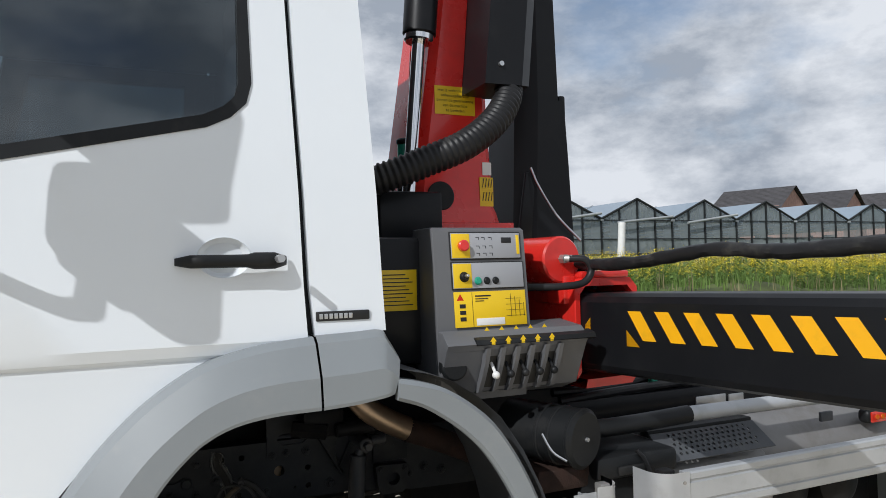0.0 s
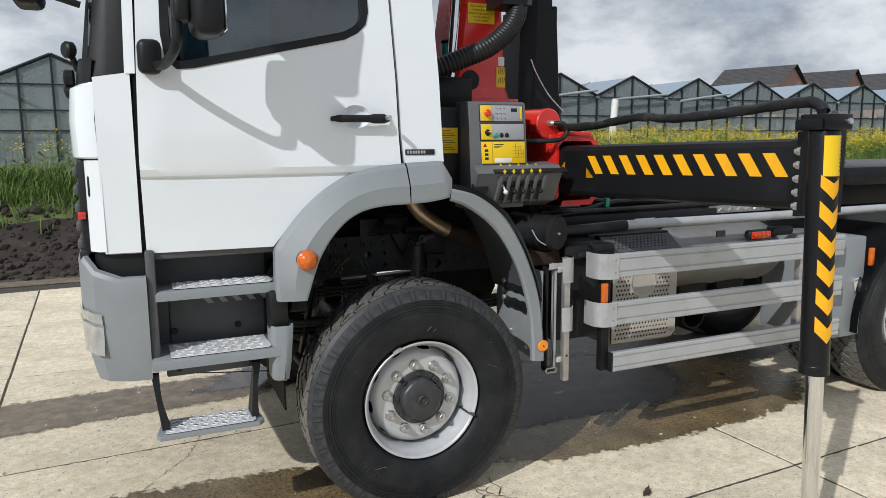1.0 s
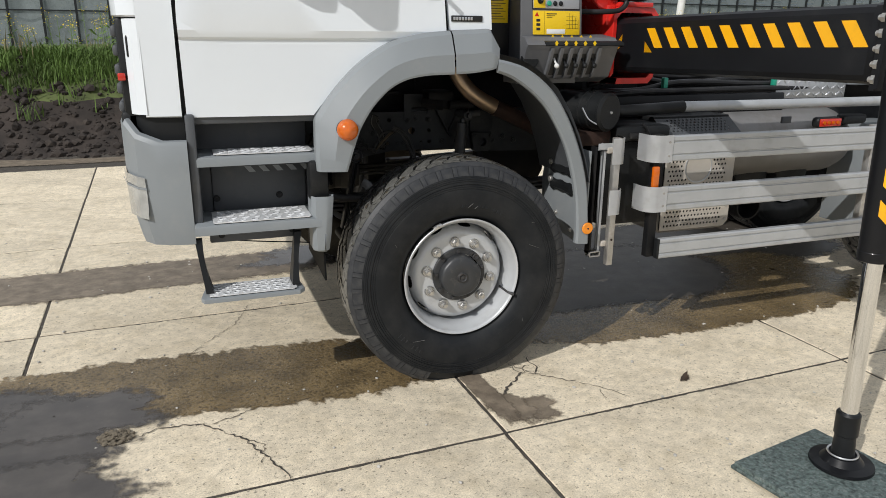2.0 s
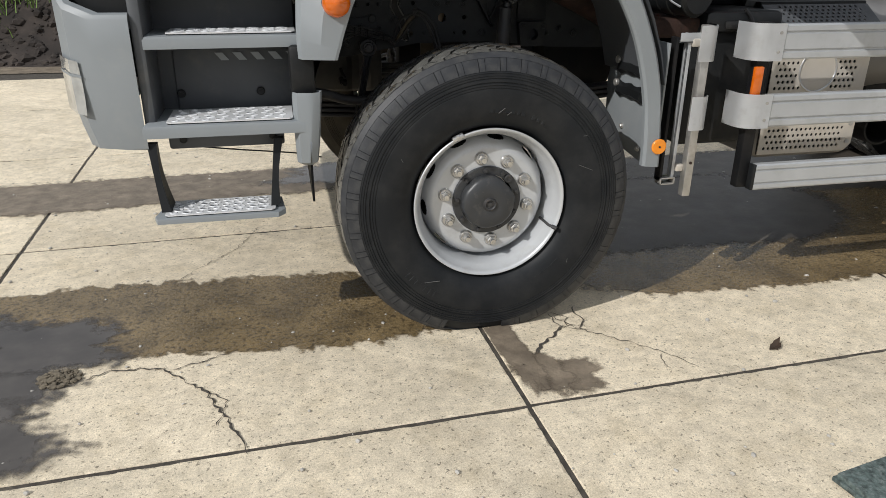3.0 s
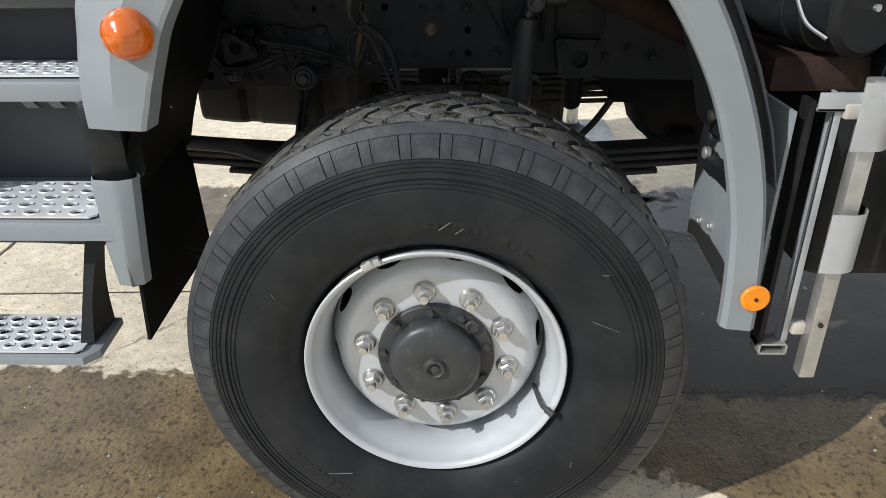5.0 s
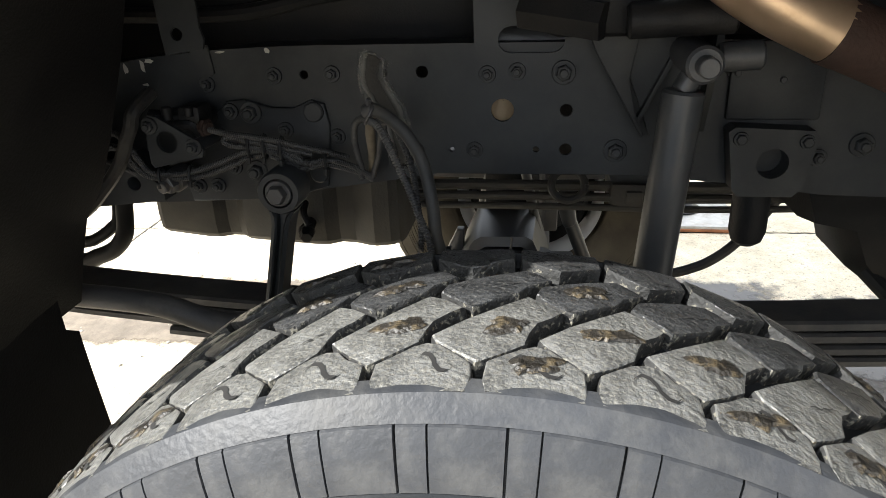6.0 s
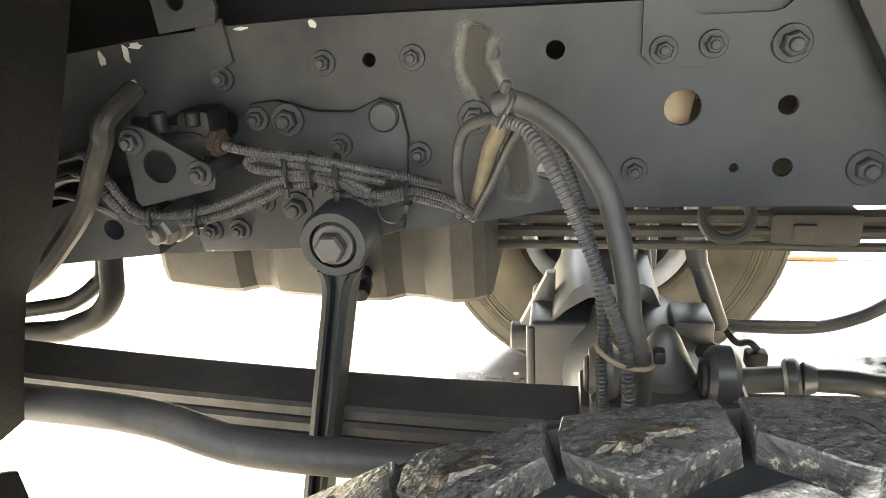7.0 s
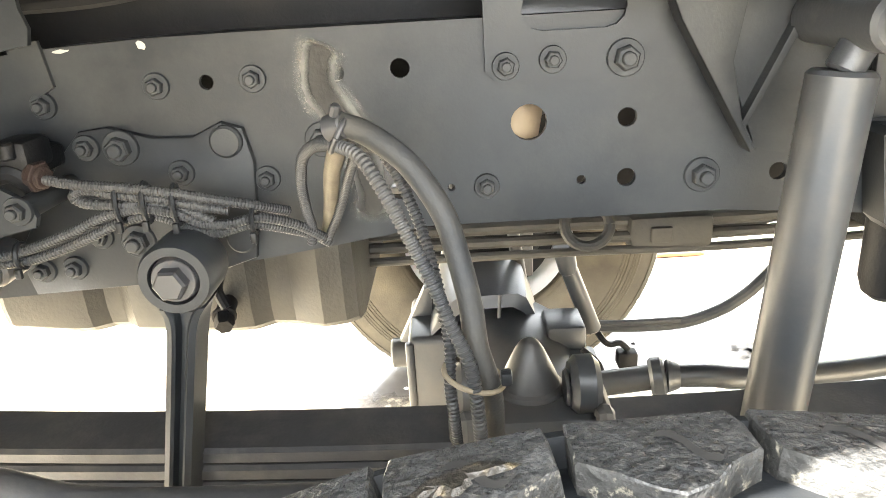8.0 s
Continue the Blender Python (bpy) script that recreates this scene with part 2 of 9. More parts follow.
TAN = material("tan_dust", (0.1020, 0.0833, 0.0561), 0.75, 0, 0.3, 30.0, 0.2, 200, spot=(0.085, 0.07225, 0.05525, 0.6), spot_scale=18)
# tan plastic, lightened so that sunlight on it is in the colour
LITBEIGE = material("beige_plastic", (0.42, 0.31, 0.19), 0.6, 0, 0.15, 20.0, 0.1, 200)
CONDUITLIGHT = material("grey_conduit", (0.0240, 0.0256, 0.0280), 0.5, 0, 0.25, 12.0, 0.05, 300, spec=0.35, spot=(0.076, 0.0704, 0.0608, 0.5), spot_scale=12, spot_size=0.55, sharp=0.14)
WOOD = material("wood_edge", (0.30, 0.12, 0.05), 0.7, 0, 0.25, 14.0, 0.3, 90)
WINDOW = pane_glass("cab_glass", (0.31, 0.38, 0.41))
PANE = glass("greenhouse_glass", (0.36, 0.41, 0.41), 0.62, 0.10)
ROOFPANE = glass("roof_glass", (0.30, 0.38, 0.46), 0.22, 0.10)
GREENFRAME = material("greenhouse_frame", (0.020, 0.023, 0.024), 0.5, 0.3, 0.2, 2.0)
GUTTER = material("gutter_metal", (0.42, 0.44, 0.45), 0.5, 0.4, 0.12, 2.0)
SHEET = material("hanging_film", (0.50, 0.53, 0.53), 0.35, 0, 0.35, 1.5, 0.8, 4.0, spot=(0.12, 0.15, 0.12, 0.7), spot_scale=1.2, spot_size=0.55, sharp=0.12)
ROOFTILE = material("dark_roof_tile", (0.055, 0.052, 0.055), 0.6, 0, 0.3, 2.0, per_object=0.1)
BRICKWALL = material("brick_wall", (0.42, 0.25, 0.205), 0.85, 0, 0.2, 3.0, 0.3, 20)
PLASTER = material("white_post", (0.72, 0.72, 0.70), 0.6, 0, 0.08, 4.0)
SEAT = material("seat_cloth", (0.04, 0.045, 0.055), 0.9, 0, 0.2, 20.0)
MAT = material("outrigger_mat", (0.075, 0.10, 0.095), 0.8, 0, 0.6, 60.0, 0.6, 160, spot=(0.22, 0.25, 0.24, 0.6), spot_scale=70, spot_size=0.58)


def concrete(name, color, wet=0.0):
    """Cast concrete with worn aggregate, stains and fine pitting."""
    m = material(name, color, 0.85, 0, 0.13, 1.7, 0.40, 330, spot=(color[0] * 0.70, color[1] * 0.67, color[2] * 0.60, 0.55), spot_scale=5.0,
                 spot_size=0.60, sharp=0.11, per_object=0.07)
    n, l = m.node_tree.nodes, m.node_tree.links
    bsdf = n["Principled BSDF"]
    place = n.new("ShaderNodeTexCoord")
    grit = n.new("ShaderNodeTexNoise")
    grit.inputs["Scale"].default_value, grit.inputs["Detail"].default_value, grit.inputs["Roughness"].default_value = 150.0, 8.0, 0.75
    l.new(place.outputs["Object"], grit.inputs["Vector"])
    ramp = n.new("ShaderNodeValToRGB")
    ramp.color_ramp.elements[0].position, ramp.color_ramp.elements[0].color = 0.33, (0.66, 0.63, 0.58, 1)
    ramp.color_ramp.elements[1].position, ramp.color_ramp.elements[1].color = 0.58, (1.12, 1.12, 1.12, 1)
    l.new(grit.outputs["Fac"], ramp.inputs[0])
    pit = n.new("ShaderNodeTexNoise")
    pit.inputs["Scale"].default_value, pit.inputs["Detail"].default_value, pit.inputs["Roughness"].default_value = 62.0, 5.0, 0.75
    l.new(place.outputs["Object"], pit.inputs["Vector"])
    pits = n.new("ShaderNodeMapRange")
    pits.inputs["From Min"].default_value, pits.inputs["From Max"].default_value = 0.385, 0.42
    pits.inputs["To Min"].default_value, pits.inputs["To Max"].default_value = 0.22, 1.0
    l.new(pit.outputs["Fac"], pits.inputs["Value"])
    old = bsdf.inputs["Base Color"].links[0].from_socket
    one = n.new("ShaderNodeMix")
    one.data_type, one.blend_type = "RGBA", "MULTIPLY"
    one.inputs[0].default_value = 0.9
    two = n.new("ShaderNodeMix")
    two.data_type, two.blend_type = "RGBA", "MULTIPLY"
    two.inputs[0].default_value = 0.8
    l.new(old, one.inputs[6])
    l.new(ramp.outputs[0], one.inputs[7])
    l.new(one.outputs[2], two.inputs[6])
    l.new(pits.outputs[0], two.inputs[7])
    blot = n.new("ShaderNodeTexNoise")
    blot.inputs["Scale"].default_value, blot.inputs["Detail"].default_value, blot.inputs["Roughness"].default_value = 17.0, 9.0, 0.72
    l.new(place.outputs["Object"], blot.inputs["Vector"])
    worn = n.new("ShaderNodeMapRange")
    worn.inputs["From Min"].default_value, worn.inputs["From Max"].default_value = 0.33, 0.62
    worn.inputs["To Min"].default_value, worn.inputs["To Max"].default_value = 0.78, 1.12
    l.new(blot.outputs["Fac"], worn.inputs["Value"])
    three = n.new("ShaderNodeMix")
    three.data_type, three.blend_type = "RGBA", "MULTIPLY"
    three.inputs[0].default_value = 1.0
    l.new(two.outputs[2], three.inputs[6])
    l.new(worn.outputs[0], three.inputs[7])
    l.new(three.outputs[2], bsdf.inputs["Base Color"])
    return m


SLAB = concrete("concrete_slab", (0.735, 0.645, 0.495))
JOINT = material("joint_dirt", (0.060, 0.052, 0.043), 0.95, 0, 0.4, 30.0, 0.8, 120, spot=(0.15, 0.13, 0.10, 0.6), spot_scale=9)
WET = material("wet_concrete", (0.180, 0.130, 0.066), 0.28, 0, 0.4, 5.0, 0.9, 75, spot=(0.055, 0.040, 0.022, 0.85), spot_scale=55, spot_size=0.565, sharp=0.035, rough_spread=0.22, detail=9.0)
DAMP = material("damp_concrete", (0.215, 0.175, 0.130), 0.55, 0, 0.3, 7.0, 0.5, 80, spot=(0.12, 0.095, 0.07, 0.7), spot_scale=12, spot_size=0.53, sharp=0.10)
WATER = material("standing_water", (0.085, 0.075, 0.066), 0.16, 0, 0.3, 5.0, 0.12, 14, spot=(0.050, 0.044, 0.040, 0.6), spot_scale=6, spot_size=0.5, sharp=0.14, rough_spread=0.06, spec=0.45)
# damp concrete with the shade under the truck put into its colour
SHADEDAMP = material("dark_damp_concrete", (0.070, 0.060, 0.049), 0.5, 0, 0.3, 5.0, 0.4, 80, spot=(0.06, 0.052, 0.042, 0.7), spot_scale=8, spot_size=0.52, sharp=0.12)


def soft_edge(m, low=0.72, high=0.98):
    """Lets a patch fray out towards its rim, where its layer 'wet' falls to nought."""
    n, l = m.node_tree.nodes, m.node_tree.links
    layer = n.new("ShaderNodeAttribute")
    layer.attribute_name = "wet"
    place = n.new("ShaderNodeTexCoord")
    fray = n.new("ShaderNodeTexNoise")
    fray.inputs["Scale"].default_value, fray.inputs["Detail"].default_value, fray.inputs["Roughness"].default_value = 16.0, 9.0, 0.65
    l.new(place.outputs["Object"], fray.inputs["Vector"])
    add = n.new("ShaderNodeMath")
    add.operation = "ADD"
    l.new(layer.outputs["Fac"], add.inputs[0])
    l.new(fray.outputs["Fac"], add.inputs[1])
    cut = n.new("ShaderNodeMapRange")
    cut.inputs["From Min"].default_value, cut.inputs["From Max"].default_value = low, high
    l.new(add.outputs[0], cut.inputs["Value"])
    clear = n.new("ShaderNodeBsdfTransparent")
    mix = n.new("ShaderNodeMixShader")
    l.new(cut.outputs[0], mix.inputs[0])
    l.new(clear.outputs[0], mix.inputs[1])
    l.new(n["Principled BSDF"].outputs[0], mix.inputs[2])
    l.new(mix.outputs[0], n["Material Output"].inputs["Surface"])


soft_edge(WET, 0.78, 0.90)
for m in (DAMP, WATER, SHADEDAMP):
    soft_edge(m)
SOIL = material("dark_soil", (0.030, 0.023, 0.019), 0.95, 0, 0.5, 3.0, 1.0, 14, spot=(0.075, 0.060, 0.048, 0.6), spot_scale=7)
GRASSGROUND = material("grassy_ground", (0.075, 0.095, 0.030), 0.95, 0, 0.5, 2.0, 0.8, 25, spot=(0.06, 0.045, 0.03, 0.8), spot_scale=1.6)
GRASS = material("grass_blades", (0.105, 0.170, 0.040), 0.7, 0, 0.45, 1.3, spec=0.25)
DRYGRASS = material("dry_stalks", (0.20, 0.17, 0.09), 0.8, 0, 0.3, 2.0)
BLOOM = material("yellow_bloom", (0.80, 0.62, 0.02), 0.7, 0, 0.15, 6.0)
LEAFDRY = material("dry_leaf", (0.045, 0.028, 0.018), 0.8, 0, 0.4, 20.0)
STONE = material("pebble", (0.45, 0.43, 0.39), 0.85, 0, 0.2, 30.0)


# ---- mesh tools ----
def box(bm, lo, hi, bevel=0.0, segments=2):
    """An axis-parallel block with rounded edges."""
    geo = bmesh.ops.create_cube(bm, size=1.0)
    c = [(a + b) / 2 for a, b in zip(lo, hi)]
    s = [abs(b - a) for a, b in zip(lo, hi)]
    for v in geo["verts"]:
        v.co = Vector((c[0] + v.co.x * s[0], c[1] + v.co.y * s[1], c[2] + v.co.z * s[2]))
    if bevel:
        edges = list({e for v in geo["verts"] for e in v.link_edges})
        bmesh.ops.bevel(bm, geom=edges, offset=min(bevel, min(s) * 0.45), segments=segments, affect="EDGES", profile=0.5)
    return bm


def aim(p0, p1):
    d = Vector(p1) - Vector(p0)
    return Matrix.Translation(p0) @ d.to_track_quat("Z", "Y").to_matrix().to_4x4(), d.length


def spun(bm, profile, m, seg=32, close=False, arc=(0.0, 2 * math.pi)):
    """A profile of (radius, height) turned round the z axis of m."""
    whole = abs(arc[1] - arc[0]) > 2 * math.pi - 1e-4
    n = seg if whole else seg + 1
    rings = []
    for i in range(n):
        a = arc[0] + (arc[1] - arc[0]) * i / seg
        rings.append([bm.verts.new(m @ Vector((r * math.cos(a), r * math.sin(a), h))) for r, h in profile])
    k = len(profile)
    for i in range(seg):
        p, q = rings[i], rings[(i + 1) % n]
        for j in range(k if close else k - 1):
            bm.faces.new((p[j], q[j], q[(j + 1) % k], p[(j + 1) % k]))
    return rings


def rod(bm, p0, p1, r0, r1=None, seg=20, bevel=0.0):
    """A solid round bar from p0 to p1."""
    m, h = aim(p0, p1)
    r1 = r0 if r1 is None else r1
    b = bevel
    prof = [(1e-5, 0), (r0 - b, 0), (r0, b), (r1, h - b), (r1 - b, h), (1e-5, h)] if b else [(1e-5, 0), (r0, 0), (r1, h), (1e-5, h)]
    spun(bm, prof, m, seg)
    return bm


def smooth_line(points, steps=8):
    """A Catmull-Rom line through the points."""
    p = [Vector(q) for q in points]
    p = [p[0] * 2 - p[1]] + p + [p[-1] * 2 - p[-2]]
    out = []
    for i in range(1, len(p) - 2):
        for j in range(steps):
            t = j / steps
            a, b, c, d = p[i - 1], p[i], p[i + 1], p[i + 2]
            out.append(0.5 * (2 * b + (c - a) * t + (2 * a - 5 * b + 4 * c - d) * t * t + (3 * b - a - 3 * c + d) * t ** 3))
    out.append(p[-2])
    return out


def pipe(bm, points, r, seg=12, steps=8, smooth=True, rib=0.0, pitch=0.006):
    """A tube along a line; rib: the depth of its corrugations, one every pitch metres."""
    line = smooth_line(points, steps) if smooth else [Vector(q) for q in points]
    if rib:
        dist = [0.0]
        for a, b in zip(line, line[1:]):
            dist.append(dist[-1] + (b - a).length)
        count = max(4, int(dist[-1] / pitch * 4))
        fine_line, j = [], 0
        for i in range(count + 1):
            s = dist[-1] * i / count
            while j < len(dist) - 2 and dist[j + 1] < s:
                j += 1
            t = (s - dist[j]) / max(1e-9, dist[j + 1] - dist[j])
            fine_line.append(line[j].lerp(line[j + 1], t))
        line = fine_line
    up = None
    rings = []
    for i, c in enumerate(line):
        d = (line[min(i + 1, len(line) - 1)] - line[max(i - 1, 0)]).normalized()
        if up is None:
            up = d.orthogonal().normalized()
        up = (up - d * up.dot(d)).normalized()
        side = d.cross(up)
        rr = r + (rib if i % 4 in (0, 1) else 0.0)
        rings.append([bm.verts.new(c + (up * math.cos(a) + side * math.sin(a)) * rr) for a in [2 * math.pi * k / seg for k in range(seg)]])
    for p, q in zip(rings, rings[1:]):
        for k in range(seg):
            bm.faces.new((p[k], p[(k + 1) % seg], q[(k + 1) % seg], q[k]))
    bm.faces.new(rings[0][::-1])
    bm.faces.new(rings[-1])
    return bm


AXES = {"xz": lambda a, b, c: Vector((a, c, b)), "xy": lambda a, b, c: Vector((a, b, c)), "yz": lambda a, b, c: Vector((c, a, b))}


def round_hole(x, z, r, seg=14, squash=1.0):
    return [(x + r * math.cos(2 * math.pi * i / seg), z + r * squash * math.sin(2 * math.pi * i / seg)) for i in range(seg)]


def slot_hole(x0, x1, z, r, seg=6):
    return [(x1 + r * math.cos(a), z + r * math.sin(a)) for a in [-math.pi / 2 + math.pi * i / seg for i in range(seg + 1)]] + \
           [(x0 + r * math.cos(a), z + r * math.sin(a)) for a in [math.pi / 2 + math.pi * i / seg for i in range(seg + 1)]]


def plate(bm, outer, c0, c1, plane="xz", holes=(), bevel=0.0):
    """A sheet of any outline from depth c0 to c1, with holes through it."""
    f = AXES[plane]
    if not holes:
        front = [bm.verts.new(f(a, b, c0)) for a, b in outer]
        rear = [bm.verts.new(f(a, b, c1)) for a, b in outer]
        k = len(outer)
        faces = [bm.faces.new(front), bm.faces.new(rear[::-1])]
        faces += [bm.faces.new((front[i], rear[i], rear[(i + 1) % k], front[(i + 1) % k])) for i in range(k)]
        if bevel:
            bmesh.ops.recalc_face_normals(bm, faces=faces)
            rim = [e for e in faces[0].edges]
            bmesh.ops.bevel(bm, geom=rim, offset=bevel, segments=2, affect="EDGES", profile=0.5)
        return bm
    sheets = []
    for c in (c0, c1):
        loops, edges = [], []
        for loop in (outer, *holes):
            vs = [bm.verts.new(f(a, b, c)) for a, b in loop]
            loops.append(vs)
            edges += [bm.edges.new((vs[i], vs[(i + 1) % len(vs)])) for i in range(len(vs))]
        bmesh.ops.triangle_fill(bm, use_beauty=True, edges=edges)
        sheets.append(loops)
    for la, lb in zip(*sheets):
        k = len(la)
        for i in range(k):
            bm.faces.new((la[i], la[(i + 1) % k], lb[(i + 1) % k], lb[i]))
    return bm


def band(bm, stations, close=False):
    """A skin over rows of points of equal number."""
    rows = [[bm.verts.new(Vector(p)) for p in s] for s in stations]
    for p, q in zip(rows, rows[1:]):
        k = len(p)
        for j in range(k if close else k - 1):
            bm.faces.new((p[j], q[j], q[(j + 1) % k], p[(j + 1) % k]))
    if close:
        bm.faces.new(rows[0])
        bm.faces.new(rows[-1][::-1])
    return bm


def hexhead(bm, p, way, r, h, washer=0.0, stud=0.0):
    """A hexagon head at p, standing out along way."""
    p, way = Vector(p), Vector(way).normalized()
    m, _ = aim(p, p + way)
    z = 0.0
    if washer:
        spun(bm, [(1e-5, 0), (washer, 0), (washer, 0.003), (washer * 0.95, 0.0042), (1e-5, 0.0042)], m, 18)
        z = 0.0042
    spun(bm, [(1e-5, z), (r, z), (r, z + h * 0.8), (r * 0.84, z + h), (1e-5, z + h)], m, 6)
    if stud:
        spun(bm, [(1e-5, z + h), (stud, z + h), (stud, z + h * 1.5), (stud * 0.8, z + h * 1.6), (1e-5, z + h * 1.6)], m, 12)
    return bm


def mesh_of(name, bm, mat, angle=32):
    bmesh.ops.recalc_face_normals(bm, faces=bm.faces[:])
    me = bpy.data.meshes.new(name)
    bm.to_mesh(me)
    bm.free()
    me.polygons.foreach_set("use_smooth", [True] * len(me.polygons))
    me.set_sharp_from_angle(angle=radians(angle))
    if mat:
        me.materials.append(mat)
    return me


def root(ob):
    return ob if ob.parent is None else root(ob.parent)


SHIFT = Vector((0, 0, 0))  # how far the group of parts being built stands from its drawn place


def part(name, bm, mat, parent, label="", angle=32):
    """Links a bmesh, given in world places, as one mesh under a thing or a part."""
    bmesh.ops.transform(bm, matrix=root(parent).matrix_basis.inverted() @ Matrix.Translation(SHIFT), verts=bm.verts[:])
    ob = new(name, mesh_of(name, bm, mat, angle))
    ob.parent = parent
    return tagged(ob, label) if label else ob


def piece(name, me, m, parent):
    """One more object on a mesh that alike pieces share, at the world pose m."""
    ob = new(name, me)
    ob.parent = parent
    ob.matrix_basis = root(parent).matrix_basis.inverted() @ Matrix.Translation(SHIFT) @ m
    return ob


def thing(name, at, label, category, group="", kind=""):
    ob = new(name)
    ob.empty_display_size = 0.2
    ob.matrix_basis = Matrix.Translation(at)
    return tagged(ob, label, category, group, kind)


def solid(name, bm, mat, label, category, group="", kind="", angle=32):
    """A top-level thing that is one mesh."""
    return tagged(new(name, mesh_of(name, bm, mat, angle)), label, category, group, kind)


def B():
    return bmesh.new()


def writing(name, text, size, m, mat, parent, align="CENTER"):
    """Flat lettering in the built-in font, as a mesh."""
    cu = bpy.data.curves.new(name, "FONT")
    cu.body, cu.size, cu.align_x, cu.align_y, cu.resolution_u = text, size, align, "CENTER", 2
    tmp = bpy.data.objects.new(name, cu)
    scene.collection.objects.link(tmp)
    me = bpy.data.meshes.new_from_object(tmp.evaluated_get(bpy.context.evaluated_depsgraph_get()))
    bpy.data.objects.remove(tmp)
    me.materials.clear()
    me.materials.append(mat)
    return piece(name, me, m, parent)


# ---- the ground: yard, soil bank and field in one sheet ----
def height(x, y):
    """Level yard, then a bank of soil behind it and a slightly uneven field."""
    edge = 7.75 + 0.30 * math.sin(x * 0.55) + 0.35 * noise.noise((x * 0.35, 3.1, 0.0))
    t = min(1.0, max(0.0, (y - edge) / 1.7))
    rise = t * t * (3 - 2 * t)
    rough_part = 0.16 * noise.noise((x * 1.3, y * 1.3, 0.4)) + 0.07 * noise.noise((x * 4.1, y * 4.1, 1.7))
    return -0.0045 + rise * (1.18 + 0.20 * noise.noise((x * 0.22, y * 0.22, 5.0))) + rough_part * min(1.0, rise * 3.0)


def spread(lo, mid0, mid1, hi, near, far):
    """Values that are dense between mid0 and mid1 and thin out beyond."""
    out, v = [], mid0
    while v < mid1:
        out.append(v)
        v += near
    step = near
    v = mid1
    while v < hi:
        out.append(v)
        step = min(far, step * 1.35)
        v += step
    out.append(hi)
    step, v, left = near, mid0, []
    while True:
        step = min(far, step * 1.35)
        v -= step
        if v <= lo:
            break
        left.append(v)
    return [lo] + left[::-1] + out


xs = spread(-1500, -9, 30, 1500, 0.22, 250)
ys = spread(-1500, 7.0, 13.0, 1800, 0.16, 250)
verts = [(x, y, height(x, y)) for y in ys for x in xs]
nx = len(xs)
quads = [(j * nx + i, j * nx + i + 1, (j + 1) * nx + i + 1, (j + 1) * nx + i) for j in range(len(ys) - 1) for i in range(nx - 1)]
me = bpy.data.meshes.new("ground")
me.from_pydata(verts, [], quads)
for mat in (JOINT, SOIL, GRASSGROUND):
    me.materials.append(mat)
for p in me.polygons:
    c = p.center
    p.use_smooth = True
    grass_line = 0.80 + 0.35 * noise.noise((c.x * 0.9, c.y * 0.9, 2.0))
    p.material_index = 0 if c.z < 0.02 and c.y < 7.6 else (1 if c.z < grass_line and c.y < 11 else 2)
ground = tagged(new("ground", me), "dirt yard floor rising to a dark soil bank and grassy field", "ground", kind="structure")

# ---- concrete slabs of the yard ----
SLAB_X, SLAB_Y, TURN = 2.01, 1.85, radians(-1.6)
pavement = thing("pavement", (0, 0, 0), "yard paved with worn pale concrete slabs and dark joints", "pavement", kind="structure")


def slab_mesh(seed):
    """A slab with chamfered, slightly chipped edges."""
    rnd = random.Random(seed)
    bm = B()
    gap, n = 0.009, 70
    hx, hy = SLAB_X / 2 - gap, SLAB_Y / 2 - gap
    ring = []
    for i in range(n):
        ring.append((-hx + 2 * hx * i / n, -hy))
    for i in range(n):
        ring.append((hx, -hy + 2 * hy * i / n))
    for i in range(n):
        ring.append((hx - 2 * hx * i / n, hy))
    for i in range(n):
        ring.append((-hx, hy - 2 * hy * i / n))
    top, mid = [], []
    for x, y in ring:
        chip = 0.001 + (rnd.random() ** 5) * 0.018
        d = Vector((-x, -y)).normalized()
        top.append(bm.verts.new((x + d.x * chip, y + d.y * chip, 0.0)))
        mid.append(bm.verts.new((x, y, -0.0022 - rnd.random() * 0.002)))
    low = [bm.verts.new((x, y, -0.06)) for x, y in ring]
    k = len(ring)
    bm.faces.new(top)
    for i in range(k):
        bm.faces.new((mid[i], mid[(i + 1) % k], top[(i + 1) % k], top[i]))
        bm.faces.new((low[i], low[(i + 1) % k], mid[(i + 1) % k], mid[i]))
    return mesh_of("slab", bm, SLAB, 20)


slab_kinds = [slab_mesh(s) for s in range(6)]
yard = Matrix.Translation((0, -0.54, 0)) @ Matrix.Rotation(0.0, 4, "Z")
shear = Matrix(((1, math.tan(radians(-2.1)), 0, 0), (math.tan(radians(2.3)), 1, 0, 0), (0, 0, 1, 0), (0, 0, 0, 1)))
rnd = random.Random(4)
for i in range(-5, 6):
    for j in range(-5, 5 if i > 1 else 4):
        c = shear @ Vector(((i + 0.5) * SLAB_X, (j + 0.5) * SLAB_Y, 0))
        tilt = shear @ Matrix.Rotation(radians(rnd.uniform(-0.03, 0.03)), 4, "X")
        flip = Matrix.Rotation(math.pi * rnd.randint(0, 1), 4, "Z")
        piece("slab", slab_kinds[rnd.randrange(6)], yard @ Matrix.Translation((c.x, c.y, rnd.uniform(-0.001, 0.001))) @ tilt @ flip, pavement)


